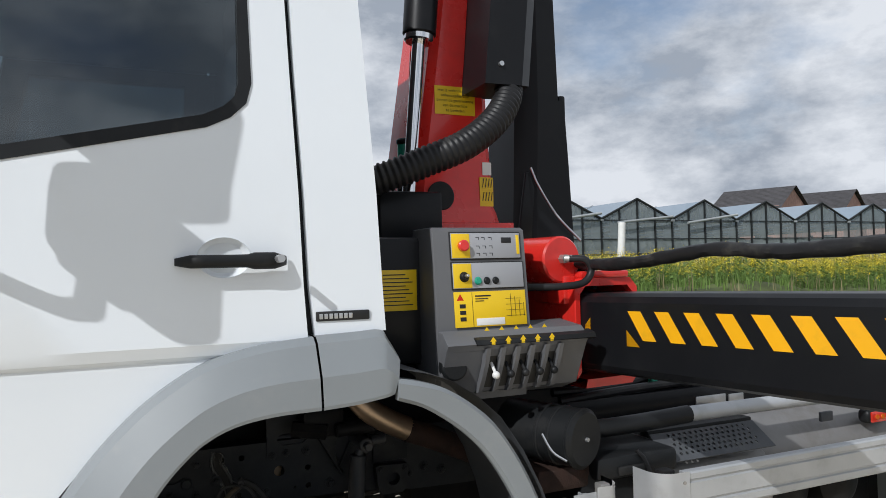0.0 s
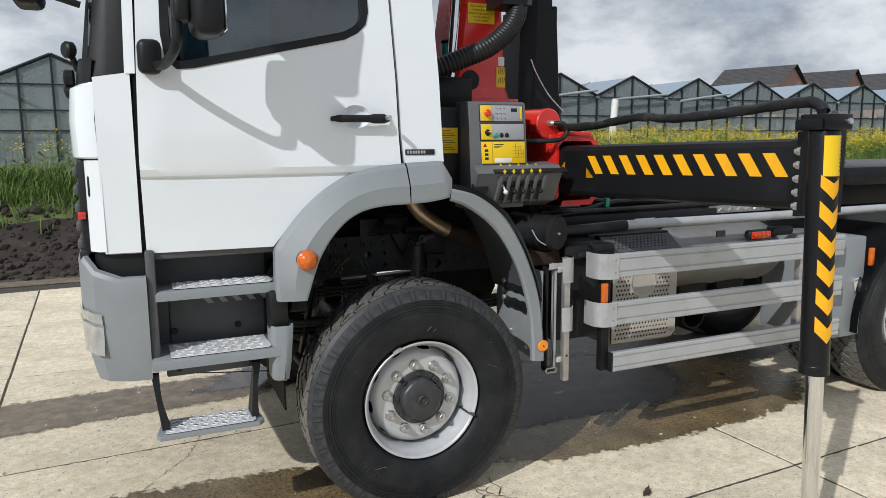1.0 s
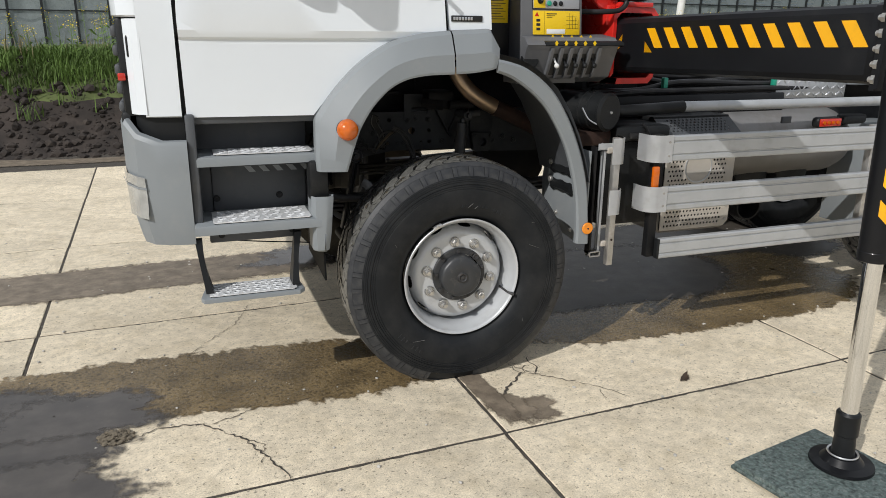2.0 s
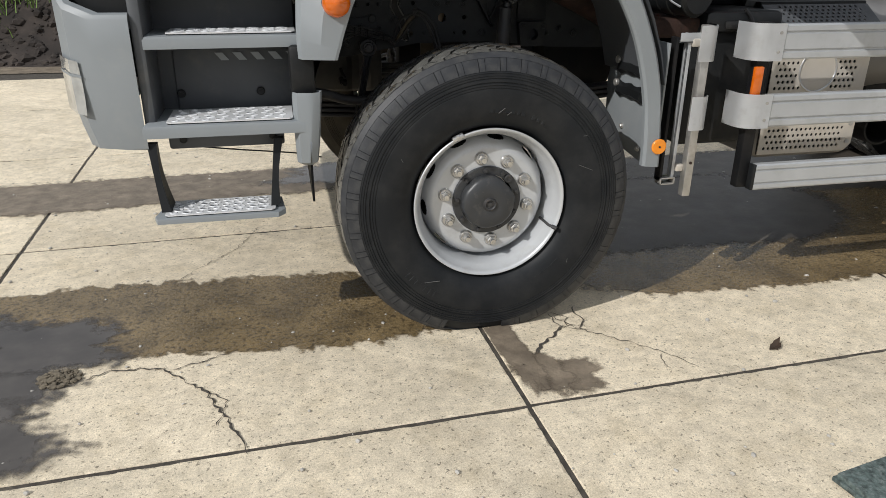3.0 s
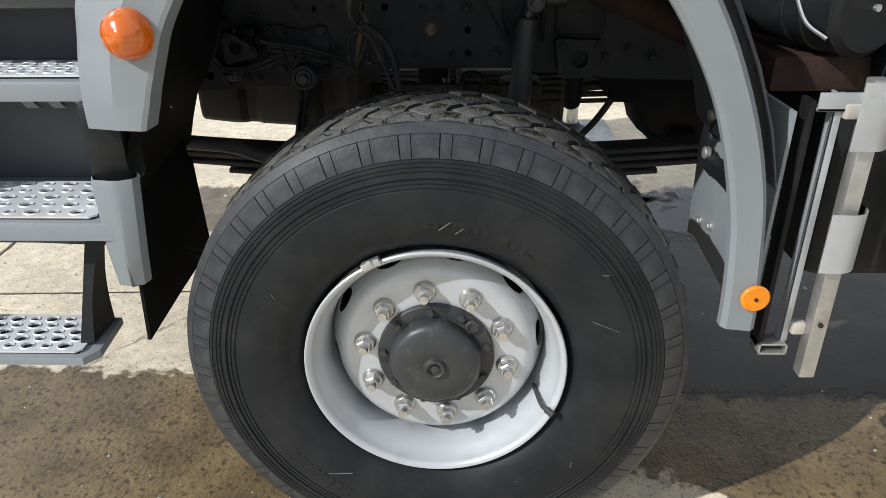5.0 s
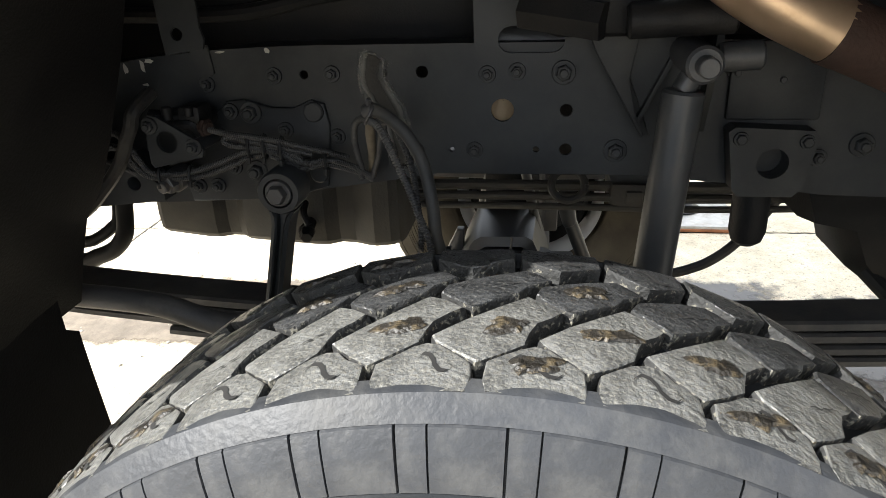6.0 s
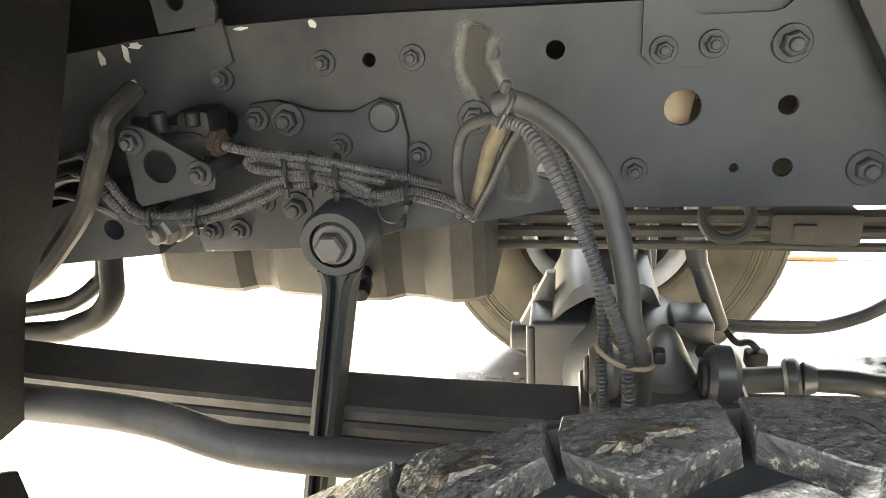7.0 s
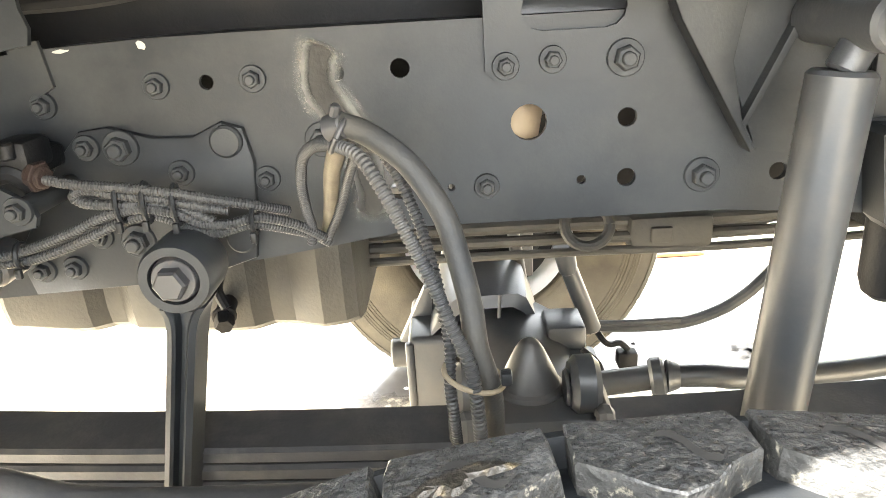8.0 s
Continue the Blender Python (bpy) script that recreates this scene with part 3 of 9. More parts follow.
def patch(name, mat, label, cx, cy, rx, ry, z, turn=0.0, seed=0, ragged=0.25, n=160, square=3.0):
    """A flat patch with a ragged outline; its layer 'wet' falls from 1 to 0 towards the rim."""
    bm = B()
    wet = bm.verts.layers.float.new("wet")
    soft = min(0.5, 0.09 / min(rx, ry))
    rings = []
    for level, value in ((1.0 + soft, 0.0), (1.0, 0.38), (max(0.35, 1.0 - soft * 1.6), 1.0)):
        ring = []
        for i in range(n):
            a = 2 * math.pi * i / n
            c, s = math.cos(a), math.sin(a)
            k = (abs(c) ** square + abs(s) ** square) ** (-1 / square)
            q = 1 + ragged * (noise.noise((c * 1.6 + seed * 7.1, s * 1.6, 0.5)) + 0.35 * noise.noise((c * 5 + seed, s * 5, 3.5)) + 0.08 * noise.noise((c * 16, s * 16 + seed, 8.0)))
            x, y = c * k * q * rx * level, s * k * q * ry * level
            v = bm.verts.new((cx + x * math.cos(turn) - y * math.sin(turn), cy + x * math.sin(turn) + y * math.cos(turn), z))
            v[wet] = value
            ring.append(v)
        rings.append(ring)
    for p, q in zip(rings, rings[1:]):
        for i in range(n):
            bm.faces.new((p[i], p[(i + 1) % n], q[(i + 1) % n], q[i]))
    bm.faces.new(rings[-1])
    bmesh.ops.triangulate(bm, faces=[f for f in bm.faces if len(f.verts) > 4])
    return solid(name, bm, mat, label, "puddle", kind="structure")


patch("wet_patch", WET, "brown wet film of water on the concrete in front of the wheel", -1.17, 0.36, 1.02, 0.32, 0.0045, -0.07, 1, 0.14, square=4.0)
patch("wet_patch", WET, "brown wet film of water on the concrete behind the wheel", 1.65, 0.72, 1.55, 0.62, 0.0045, 0.03, 2, 0.16)
patch("damp_patch", SHADEDAMP, "damp concrete under the chassis, darkened for its shade", 2.30, 1.62, 1.55, 0.62, 0.0035, 0.02, 21, 0.12, square=4.0)
patch("damp_patch", SHADEDAMP, "wet concrete under the truck behind the wheel, darkened for its shade", 1.30, 1.18, 1.10, 0.60, 0.0056, 0.02, 22, 0.14, square=3.5)
patch("damp_patch", DAMP, "damp drying strip on the concrete under the cab", -1.55, 2.14, 1.35, 0.30, 0.0040, 0.05, 3, 0.14)
patch("damp_patch", DAMP, "dark damp stain on the concrete along the joint", 0.06, -0.22, 0.055, 0.25, 0.0048, 0.10, 9, 0.35, square=2.0)
patch("damp_patch", DAMP, "dark damp stain in the corner of the slab", 0.115, -0.345, 0.085, 0.13, 0.0047, 0.5, 17, 0.4, square=2.0)
patch("damp_patch", DAMP, "dark damp stain on the concrete beside the joint", 0.19, -0.40, 0.13, 0.10, 0.0046, 0.2, 11, 0.4, square=2.0)
patch("puddle", WATER, "shallow dark puddle on the concrete ahead of the cab steps", -2.50, 0.14, 0.86, 0.40, 0.0060, -0.10, 4, 0.22, square=3.0)
patch("puddle", WATER, "ragged finger of the shallow puddle on the concrete", -1.76, 0.20, 0.36, 0.19, 0.0064, -0.12, 14, 0.35, square=2.4)
patch("puddle", WATER, "dark front edge of the shallow puddle on the concrete", -2.10, -0.42, 0.50, 0.26, 0.0068, -0.10, 15, 0.35, square=2.4)
patch("puddle", WATER, "shallow puddle of water under the truck beside the wheel", 1.24, 2.14, 0.36, 0.28, 0.0060, 0.1, 5, 0.25)
patch("puddle", WATER, "puddle of water on the concrete under the axle", 0.12, 2.33, 0.86, 0.27, 0.0060, 0.05, 6, 0.28)
patch("damp_patch", DAMP, "damp drying strip on the concrete at the yard's edge", -4.0, 7.45, 4.2, 0.32, 0.0050, 0.0, 7, 0.25)


def crack(seed, points, width, mat=JOINT):
    """A jagged crack in a slab, a thin dark ribbon."""
    rnd = random.Random(seed)
    line = [Vector((*p, 0.0042)) for p in points]
    fine_line = []
    for a, b in zip(line, line[1:]):
        n = max(2, int((b - a).length / 0.017))
        side = (b - a).normalized().cross(Vector((0, 0, 1)))
        for i in range(n):
            fine_line.append(a.lerp(b, i / n) + side * rnd.uniform(-0.008, 0.008))
    fine_line.append(line[-1])
    bm = B()
    rows = []
    for i, p in enumerate(fine_line):
        d = (fine_line[min(i + 1, len(fine_line) - 1)] - fine_line[max(i - 1, 0)]).normalized()
        side = d.cross(Vector((0, 0, 1)))
        w = width * 0.62 * rnd.uniform(0.25, 1.5) * (0.3 if i in (0, len(fine_line) - 1) else 1)
        rows.append((p - side * w, p + side * w))
    band(bm, rows)
    return solid("crack", bm, mat, "thin jagged crack in the concrete slab", "crack", group="cracks in the slabs", kind="structure")


crack(1, [(0.30, 0.03), (0.37, -0.09), (0.46, -0.17), (0.553, -0.257), (0.642, -0.364), (0.69, -0.458)], 0.0030)
crack(2, [(0.298, 0.066), (0.285, 0.01), (0.305, -0.047), (0.37, -0.094), (0.41, -0.03), (0.40, 0.05), (0.421, 0.104)], 0.0035)
crack(3, [(0.31, -0.047), (0.25, -0.11), (0.19, -0.16), (0.13, -0.24), (0.09, -0.30)], 0.0090)
crack(4, [(0.298, 0.066), (0.35, 0.02), (0.33, -0.05), (0.39, -0.06), (0.44, 0.0)], 0.0025)
crack(11, [(0.26, 0.03), (0.33, 0.0), (0.40, 0.02)], 0.0022)
crack(12, [(0.60, -0.33), (0.57, -0.40), (0.585, -0.44)], 0.0020)
crack(5, [(-1.42, -0.02), (-1.25, -0.04), (-1.08, -0.22), (-0.98, -0.42), (-0.92, -0.60)], 0.0060)
crack(6, [(-1.20, -0.06), (-1.10, -0.03), (-0.98, 0.04)], 0.0035)
crack(7, [(-1.08, -0.22), (-1.00, -0.30), (-1.02, -0.44)], 0.0030)
crack(8, [(-1.35, 0.60), (-1.20, 0.82), (-1.02, 1.06), (-0.92, 1.34)], 0.0028)
crack(9, [(-1.42, -0.02), (-1.55, -0.10), (-1.74, -0.12)], 0.0040)
crack(10, [(2.3, -1.2), (2.7, -0.9), (2.9, -0.5)], 0.003)


def pebble_field():
    """Grit and small stones lying on the slabs."""
    bm = B()
    rnd = random.Random(12)
    for i in range(900):
        x, y = rnd.uniform(-3.2, 3.4), rnd.uniform(-1.9, 3.5)
        r = 0.0022 + rnd.random() ** 4 * 0.008
        m = Matrix.Translation((x, y, 0.004)) @ Matrix.Rotation(rnd.uniform(0, 6), 4, "Z") @ Matrix.Diagonal((r * rnd.uniform(0.8, 1.6), r, r * 0.8, 1))
        bmesh.ops.create_icosphere(bm, subdivisions=1, radius=1.0, matrix=m)
    return solid("grit", bm, STONE, "loose grit and small stones on the concrete", "gravel", kind="stuff")


pebble_field()


def crumbs(cx, cy, radius, count, seed):
    """A small heap of crumbled mortar and grit."""
    bm = B()
    rnd = random.Random(seed)
    for i in range(count):
        d, a = radius * rnd.random() ** 0.7, rnd.uniform(0, 6.28)
        r = 0.003 + rnd.random() ** 3 * 0.009
        z = 0.006 + 0.022 * max(0.0, 1 - d / radius) * rnd.random()
        m = Matrix.Translation((cx + d * math.cos(a) * 1.2, cy + d * math.sin(a), z)) @ Matrix.Rotation(a * 3, 4, "Z") @ Matrix.Diagonal((r * 1.3, r, r * 0.7, 1))
        bmesh.ops.create_icosphere(bm, subdivisions=1, radius=1.0, matrix=m)
    return solid("mortar_crumbs", bm, MORTAR, "heap of grey crumbs at the edge of the puddle", "gravel", kind="stuff")


crumbs(-1.585, -0.045, 0.060, 320, 1)


def clods():
    """Lumps of dug soil on the bank."""
    rnd = random.Random(31)
    bm = B()
    bmesh.ops.create_icosphere(bm, subdivisions=1, radius=1.0)
    base = [v.co.copy() for v in bm.verts]
    tris = [[v.index for v in f.verts] for f in bm.faces]
    bm.free()
    vs, fs = [], []
    for i in range(9000):
        x, y = rnd.uniform(-9, 5), rnd.uniform(7.5, 9.8)
        z = height(x, y)
        if z < 0.01 or (z > 0.85 and rnd.random() < 0.7):
            continue
        r = 0.012 + rnd.random() ** 4 * 0.075
        turn = Matrix.Rotation(rnd.uniform(0, 6), 3, "Z")
        sq = Vector((rnd.uniform(0.8, 1.5), 1.0, rnd.uniform(0.6, 0.9)))
        b = len(vs)
        for c in base:
            k = r * (1 + 0.45 * noise.noise(c * 1.7 + Vector((i, 0, 0))))
            q = turn @ Vector((c.x * sq.x * k, c.y * sq.y * k, c.z * sq.z * k))
            vs.append((x + q.x, y + q.y, z + q.z))
        fs += [[a + b for a in t] for t in tris]
    me = bpy.data.meshes.new("soil_clods")
    me.from_pydata(vs, [], fs)
    me.materials.append(SOIL)
    return tagged(new("soil_clods", me), "dark crumbly clods of soil on the bank", "soil", kind="stuff")


clods()


def dry_leaf(x, y, turn):
    bm = B()
    rows = []
    for i in range(7):
        t = i / 6
        w = 0.021 * math.sin(math.pi * min(0.98, t * 0.9 + 0.05)) ** 0.7 * (0.75 if i % 2 else 1.0) + 0.001
        u = 0.065 * (t - 0.5)
        rows.append([(u, -w, 0.006 + 0.022 * abs(t - 0.4) + 0.004 * (i % 2)), (u, 0, 0.004 + 0.012 * t * t), (u + 0.006, w * 0.8, 0.010 + 0.030 * t * t)])
    band(bm, rows)
    bmesh.ops.transform(bm, matrix=Matrix.Translation((x, y, 0.0)) @ Matrix.Rotation(turn, 4, "Z"), verts=bm.verts[:])
    return solid("fallen_leaf", bm, LEAFDRY, "dark curled dry leaf lying on the concrete", "leaf")


dry_leaf(1.05, -0.385, 0.4)


# ---- grass and flowers of the bank and field ----
def blades(name, mat, count, seed, where, size, label, bend=0.4):
    """Tapered bent blades in tufts, as one mesh."""
    rnd = random.Random(seed)
    vs, fs = [], []
    while len(vs) < count * 5:
        x, y = where(rnd)
        z = height(x, y)
        if z < 0.62 + 0.42 * rnd.random() + 0.30 * noise.noise((x * 1.1, y * 1.1, 9.0)) and rnd.random() > 0.03:
            continue
        for k in range(rnd.randint(3, 9)):
            px, py = x + rnd.gauss(0, 0.07), y + rnd.gauss(0, 0.07)
            h = size * rnd.uniform(0.45, 1.25)
            a = rnd.uniform(0, 2 * math.pi)
            lean = bend * h * rnd.uniform(0.2, 1.3)
            w = 0.006 + 0.004 * rnd.random()
            dx, dy = math.cos(a), math.sin(a)
            b = len(vs)
            vs += [(px - dy * w, py + dx * w, z - 0.03), (px + dy * w, py - dx * w, z - 0.03),
                   (px + dx * lean * 0.35 - dy * w * 0.8, py + dy * lean * 0.35 + dx * w * 0.8, z + h * 0.6),
                   (px + dx * lean * 0.35 + dy * w * 0.8, py + dy * lean * 0.35 - dx * w * 0.8, z + h * 0.6),
                   (px + dx * lean, py + dy * lean, z + h)]
            fs += [(b, b + 1, b + 3, b + 2), (b + 2, b + 3, b + 4)]
    m = bpy.data.meshes.new(name)
    m.from_pydata(vs, [], fs)
    m.materials.append(mat)
    return tagged(new(name, m), label, "grass", kind="stuff")


blades("grass", GRASS, 20000, 21, lambda r: (r.uniform(-9, 1.5), 8.2 + abs(r.gauss(0, 1.5))), 0.20, "long green grass on top of the soil bank", 1.0)
blades("grass", GRASS, 12000, 22, lambda r: (r.uniform(1.5, 34), 8.6 + abs(r.gauss(0, 3.5))), 0.30, "long green grass of the field behind the truck")
blades("dry_stalks", DRYGRASS, 1500, 23, lambda r: (r.uniform(-9, 30), 8.6 + abs(r.gauss(0, 3.0))), 0.45, "pale dry stalks between the grass", 0.25)


def flowers(name, seed, count, where, label):
    """Tall stems with clusters of small yellow flowers."""
    rnd = random.Random(seed)
    vs, fs, ix = [], [], []
    for i in range(count):
        x, y = where(rnd)
        z = height(x, y)
        h = rnd.uniform(0.35, 0.85)
        a = rnd.uniform(0, 6.28)
        tx, ty = x + math.cos(a) * 0.12 * h, y + math.sin(a) * 0.12 * h
        b = len(vs)
        vs += [(x - 0.004, y, z), (x + 0.004, y, z), (tx + 0.003, ty, z + h), (tx - 0.003, ty, z + h)]
        fs.append((b, b + 1, b + 2, b + 3))
        ix.append(0)
        for k in range(rnd.randint(3, 6)):
            t = rnd.uniform(0.1, 0.75)
            px, py, pz = x + (tx - x) * t, y + (ty - y) * t, z + h * t
            q = rnd.uniform(0, 6.28)
            s = rnd.uniform(0.05, 0.11)
            b = len(vs)
            vs += [(px, py, pz), (px + math.cos(q) * s, py + math.sin(q) * s, pz + s * 0.5), (px + math.cos(q + 0.3) * s * 0.6, py + math.sin(q + 0.3) * s * 0.6, pz + s * 0.6)]
            fs.append((b, b + 1, b + 2))
            ix.append(0)
        for k in range(rnd.randint(9, 22)):
            px, py, pz = tx + rnd.gauss(0, 0.045), ty + rnd.gauss(0, 0.045), z + h + rnd.gauss(-0.03, 0.05)
            q = rnd.uniform(0, 6.28)
            s = rnd.uniform(0.007, 0.014)
            c, d = math.cos(q) * s, math.sin(q) * s
            e = rnd.uniform(-0.6, 0.6) * s
            b = len(vs)
            vs += [(px - c, py - d, pz + e), (px + d, py - c, pz - e), (px + c, py + d, pz - e), (px - d, py + c, pz + e + s * 0.6)]
            fs.append((b, b + 1, b + 2, b + 3))
            ix.append(1)
    m = bpy.data.meshes.new(name)
    m.from_pydata(vs, [], fs)
    m.materials.append(GRASS)
    m.materials.append(BLOOM)
    m.polygons.foreach_set("material_index", ix)
    return tagged(new(name, m), label, "flowers", kind="stuff")


flowers("yellow_flowers", 31, 6600, lambda r: (r.uniform(3, 30) , 9.6 + abs(r.gauss(0, 3.2))), "tall yellow flowering weeds in front of the greenhouses")
flowers("yellow_flowers", 32, 144, lambda r: (r.uniform(-8, 0.5), 9.0 + abs(r.gauss(0, 1.6))), "a few yellow flowering weeds on the soil bank")


# ---- greenhouse ----
GH_Y, GH_BAY, GH_EAVE, GH_RIDGE, GH_BASE, GH_DEEP = 20.0, 3.35, 3.45, 4.22, 1.05, 34.0
greenhouse = thing("greenhouse", (0, GH_Y, GH_BASE), "long old glass greenhouse with many dark gabled bays", "greenhouse")


def gh(bm, x0, x1, y0, y1, z0, z1):
    return box(bm, (x0, y0, z0), (x1, y1, z1))


for i in range(-5, 13):
    x0 = 17.2 + (i - 6) * GH_BAY - GH_BAY / 2
    x1, xm = x0 + GH_BAY, x0 + GH_BAY / 2
    for side, (xa, xb) in enumerate(((x0, xm), (xm, x1))):
        za, zb = (GH_EAVE, GH_RIDGE) if side == 0 else (GH_RIDGE, GH_EAVE)
        bm = B()
        n = 12
        for k in range(n):
            ya, yb = GH_Y + GH_DEEP * k / n + 0.03, GH_Y + GH_DEEP * (k + 1) / n - 0.03
            q = [bm.verts.new(p) for p in ((xa, ya, za), (xb, ya, zb), (xb, yb, zb), (xa, yb, za))]
            bm.faces.new(q)
        part("roof_pane", bm, ROOFPANE, greenhouse)
        bm = B()
        for k in range(n + 1):
            y = GH_Y + GH_DEEP * k / n
            pipe(bm, [(xa, y, za + 0.02), (xb, y, zb + 0.02)], 0.022, 4, smooth=False)
        tagged(part("roof_bar", bm, GUTTER, greenhouse), kind="stuff")
        bm = B()
        pipe(bm, [(xa, GH_Y - 0.04, za + 0.03), (xb, GH_Y - 0.04, zb + 0.03)], 0.05, 6, smooth=False)
        part("gable_rafter", bm, GREENFRAME, greenhouse)
    bm = B()
    gh(bm, x0 - 0.07, x0 + 0.07, GH_Y - 0.1, GH_Y + GH_DEEP, GH_EAVE - 0.06, GH_EAVE + 0.02)
    part("gutter", bm, GUTTER, greenhouse)
    for k in range(4):
        xa, xb = x0 + GH_BAY * k / 4, x0 + GH_BAY * (k + 1) / 4
        top = lambda x: GH_EAVE + (GH_RIDGE - GH_EAVE) * (1 - abs(x - xm) / (GH_BAY / 2))
        bm = B()
        q = [bm.verts.new(p) for p in ((xa + 0.02, GH_Y, GH_BASE), (xb - 0.02, GH_Y, GH_BASE), (xb - 0.02, GH_Y, top(xb) - 0.03), (xa + 0.02, GH_Y, top(xa) - 0.03))]
        bm.faces.new(q)
        part("gable_pane", bm, PANE, greenhouse)
        bm = B()
        gh(bm, xa - 0.028, xa + 0.028, GH_Y - 0.06, GH_Y - 0.005, GH_BASE - 0.3, top(xa))
        part("gable_post", bm, GREENFRAME, greenhouse)
    bm = B()
    for z in (2.15, 2.72, GH_EAVE - 0.02):
        gh(bm, x0, x1, GH_Y - 0.05, GH_Y - 0.008, z - 0.018, z + 0.018)
    part("gable_bar", bm, GREENFRAME, greenhouse)
    bm = B()
    m = 18
    rows = []
    for k in range(m + 1):
        x = x0 + GH_BAY * k / m
        rows.append([(x, GH_Y + 0.55 + 0.10 * noise.noise((x * 2.1, z, 1.0)), z) for z in (GH_BASE, 1.7, 2.2, 2.75 + 0.12 * noise.noise((x, 0, 0)))])
    band(bm, rows)
    part("hanging_film", bm, SHEET, greenhouse, "crumpled pale plastic film behind the glass")
    if i in (5, 6, 7):
        bm = B()
        rod(bm, (x0 + 0.6, GH_Y - 0.25, GH_EAVE - 0.12), (x0 + 3.2, GH_Y - 0.25, GH_EAVE + 0.12 + 0.1 * (i % 2)), 0.05, seg=8)
        part("vent_tube", bm, GUTTER, greenhouse, "pale tube across the gable")
bm = B()
gh(bm, -24, 48, GH_Y + GH_DEEP, GH_Y + GH_DEEP + 0.1, GH_BASE, GH_EAVE)
part("rear_wall", bm, SHEET, greenhouse)


def white_post(x, y, h, lean):
    bm = B()
    z = height(x, y)
    rod(bm, (x, y, z - 0.1), (x + lean, y, z + h), 0.10, 0.10, 14, 0.01)
    return solid("white_post", bm, PLASTER, "white plastic pipe standing in the weeds", "post", group="white posts")


white_post(11.7, 14.0, 1.65, 0.12)


# ---- houses beyond the greenhouse ----
def house(x, y, w, deep, eave, ridge, label, turn=-69.0):
    """A gabled house whose ridge runs along x."""
    spin = Matrix.Translation((x, y, 0)) @ Matrix.Rotation(radians(turn), 4, "Z") @ Matrix.Translation((-x, -y, 0))
    ob = thing("house", (x, y, 0), label, "house", "brick houses")
    bm = B()
    plate(bm, [(y, 0), (y + deep, 0), (y + deep, eave), (y + deep / 2, ridge - 0.25), (y, eave)], x, x + w, "yz")
    bmesh.ops.transform(bm, matrix=spin, verts=bm.verts[:])
    part("wall", bm, BRICKWALL, ob)
    for s in (0, 1):
        bm = B()
        n = 16
        ye, yr = (y - 0.5, y + deep / 2) if s == 0 else (y + deep + 0.5, y + deep / 2)
        rows = []
        for k in range(n):
            t0, t1 = k / n, (k + 1) / n
            for t, lift in ((t0, 0.07), (t1, 0.0)):
                yy, zz = ye + (yr - ye) * t, eave - 0.3 + (ridge - eave + 0.3) * t + lift
                rows.append([(x - 0.4, yy, zz), (x + w + 0.4, yy, zz)])
        band(bm, rows)
        bmesh.ops.transform(bm, matrix=spin, verts=bm.verts[:])
        part("roof", bm, ROOFTILE, ob)
    for k in range(2):
        bm = B()
        box(bm, (x + w * (0.25 + 0.4 * k), y - 0.08, 3.2), (x + w * (0.25 + 0.4 * k) + 1.3, y + 0.05, 4.6), 0.03)
        bmesh.ops.transform(bm, matrix=spin, verts=bm.verts[:])
        part("window", bm, PRINT, ob)
    return ob


house(62.3, 62, 7.6, 9, 7.7, 10.2, "brick house with a dark tiled gable roof")
house(74.8, 62, 6.2, 9, 7.7, 10.2, "brick house with a dark tiled gable roof")
house(85.8, 62, 5.6, 9, 7.8, 10.3, "brick house with a dark tiled gable roof")
house(98.2, 63, 7.0, 9, 7.5, 10.0, "brick house with a dark tiled gable roof")


# ---- the truck: cab ----
truck = thing("truck", (0, 0, 0), "white cab-over truck with grey wheel arches and steps", "truck")


def side_y(x, z):
    """How far in the cab's flank lies at a height: a crease below the handle and glass leaning in."""
    if z < 1.622:
        y = 0.100
    elif z < 1.632:
        y = 0.100 - 0.012 * (z - 1.622) / 0.010
    elif z < 1.66:
        y = 0.088 - 0.012 * (z - 1.632) / 0.028
    elif z < 2.05:
        y = 0.076 + 0.016 * (z - 1.66) / 0.39
    else:
        y = 0.092 + 0.13 * (z - 2.05)
    return y + max(0.0, -1.05 - x) * 0.10


def flank(bm, outer, holes=(), thick=0.03, lift=0.0, mirror=False):
    """A panel of the cab's side, bent to the flank."""
    plate(bm, outer, 0.0, thick, "xz", holes if holes else [round_hole(-50, -50, 0.001, 3)][:0])
    for z in (1.622, 1.632, 1.66, 1.85, 2.05, 2.5):
        bmesh.ops.bisect_plane(bm, geom=bm.verts[:] + bm.edges[:] + bm.faces[:], plane_co=(0, 0, z), plane_no=(0, 0, 1))
    for v in bm.verts:
        y = v.co.y + side_y(v.co.x, v.co.z) + lift
        v.co.y = 2.45 - y if mirror else y
    return bm


DOOR = [(-1.178, 1.325), (-1.168, 1.316), (-0.662, 1.313), (-0.600, 1.388), (-0.543, 1.452), (-0.470, 1.520), (-0.386, 1.580), (-0.310, 1.617), (-0.226, 1.641),
        (-0.150, 1.653), (-0.066, 1.660), (-0.074, 1.80), (-0.092, 2.395), (-0.104, 2.93), (-1.05, 2.93), (-1.155, 2.40), (-1.172, 2.04), (-1.183, 1.70)]
LIGHT = [(-1.040, 2.105), (-1.015, 2.082), (-0.960, 2.088), (-0.316, 2.235), (-0.262, 2.262), (-0.228, 2.295), (-0.216, 2.340), (-0.214, 2.84), (-0.95, 2.84), (-1.045, 2.45), (-1.052, 2.20)]
REAR = [(-0.046, 1.664), (0.151, 1.671), (0.145, 1.80), (0.124, 2.408), (0.105, 2.93), (-0.090, 2.93), (-0.078, 2.395), (-0.058, 1.80)]


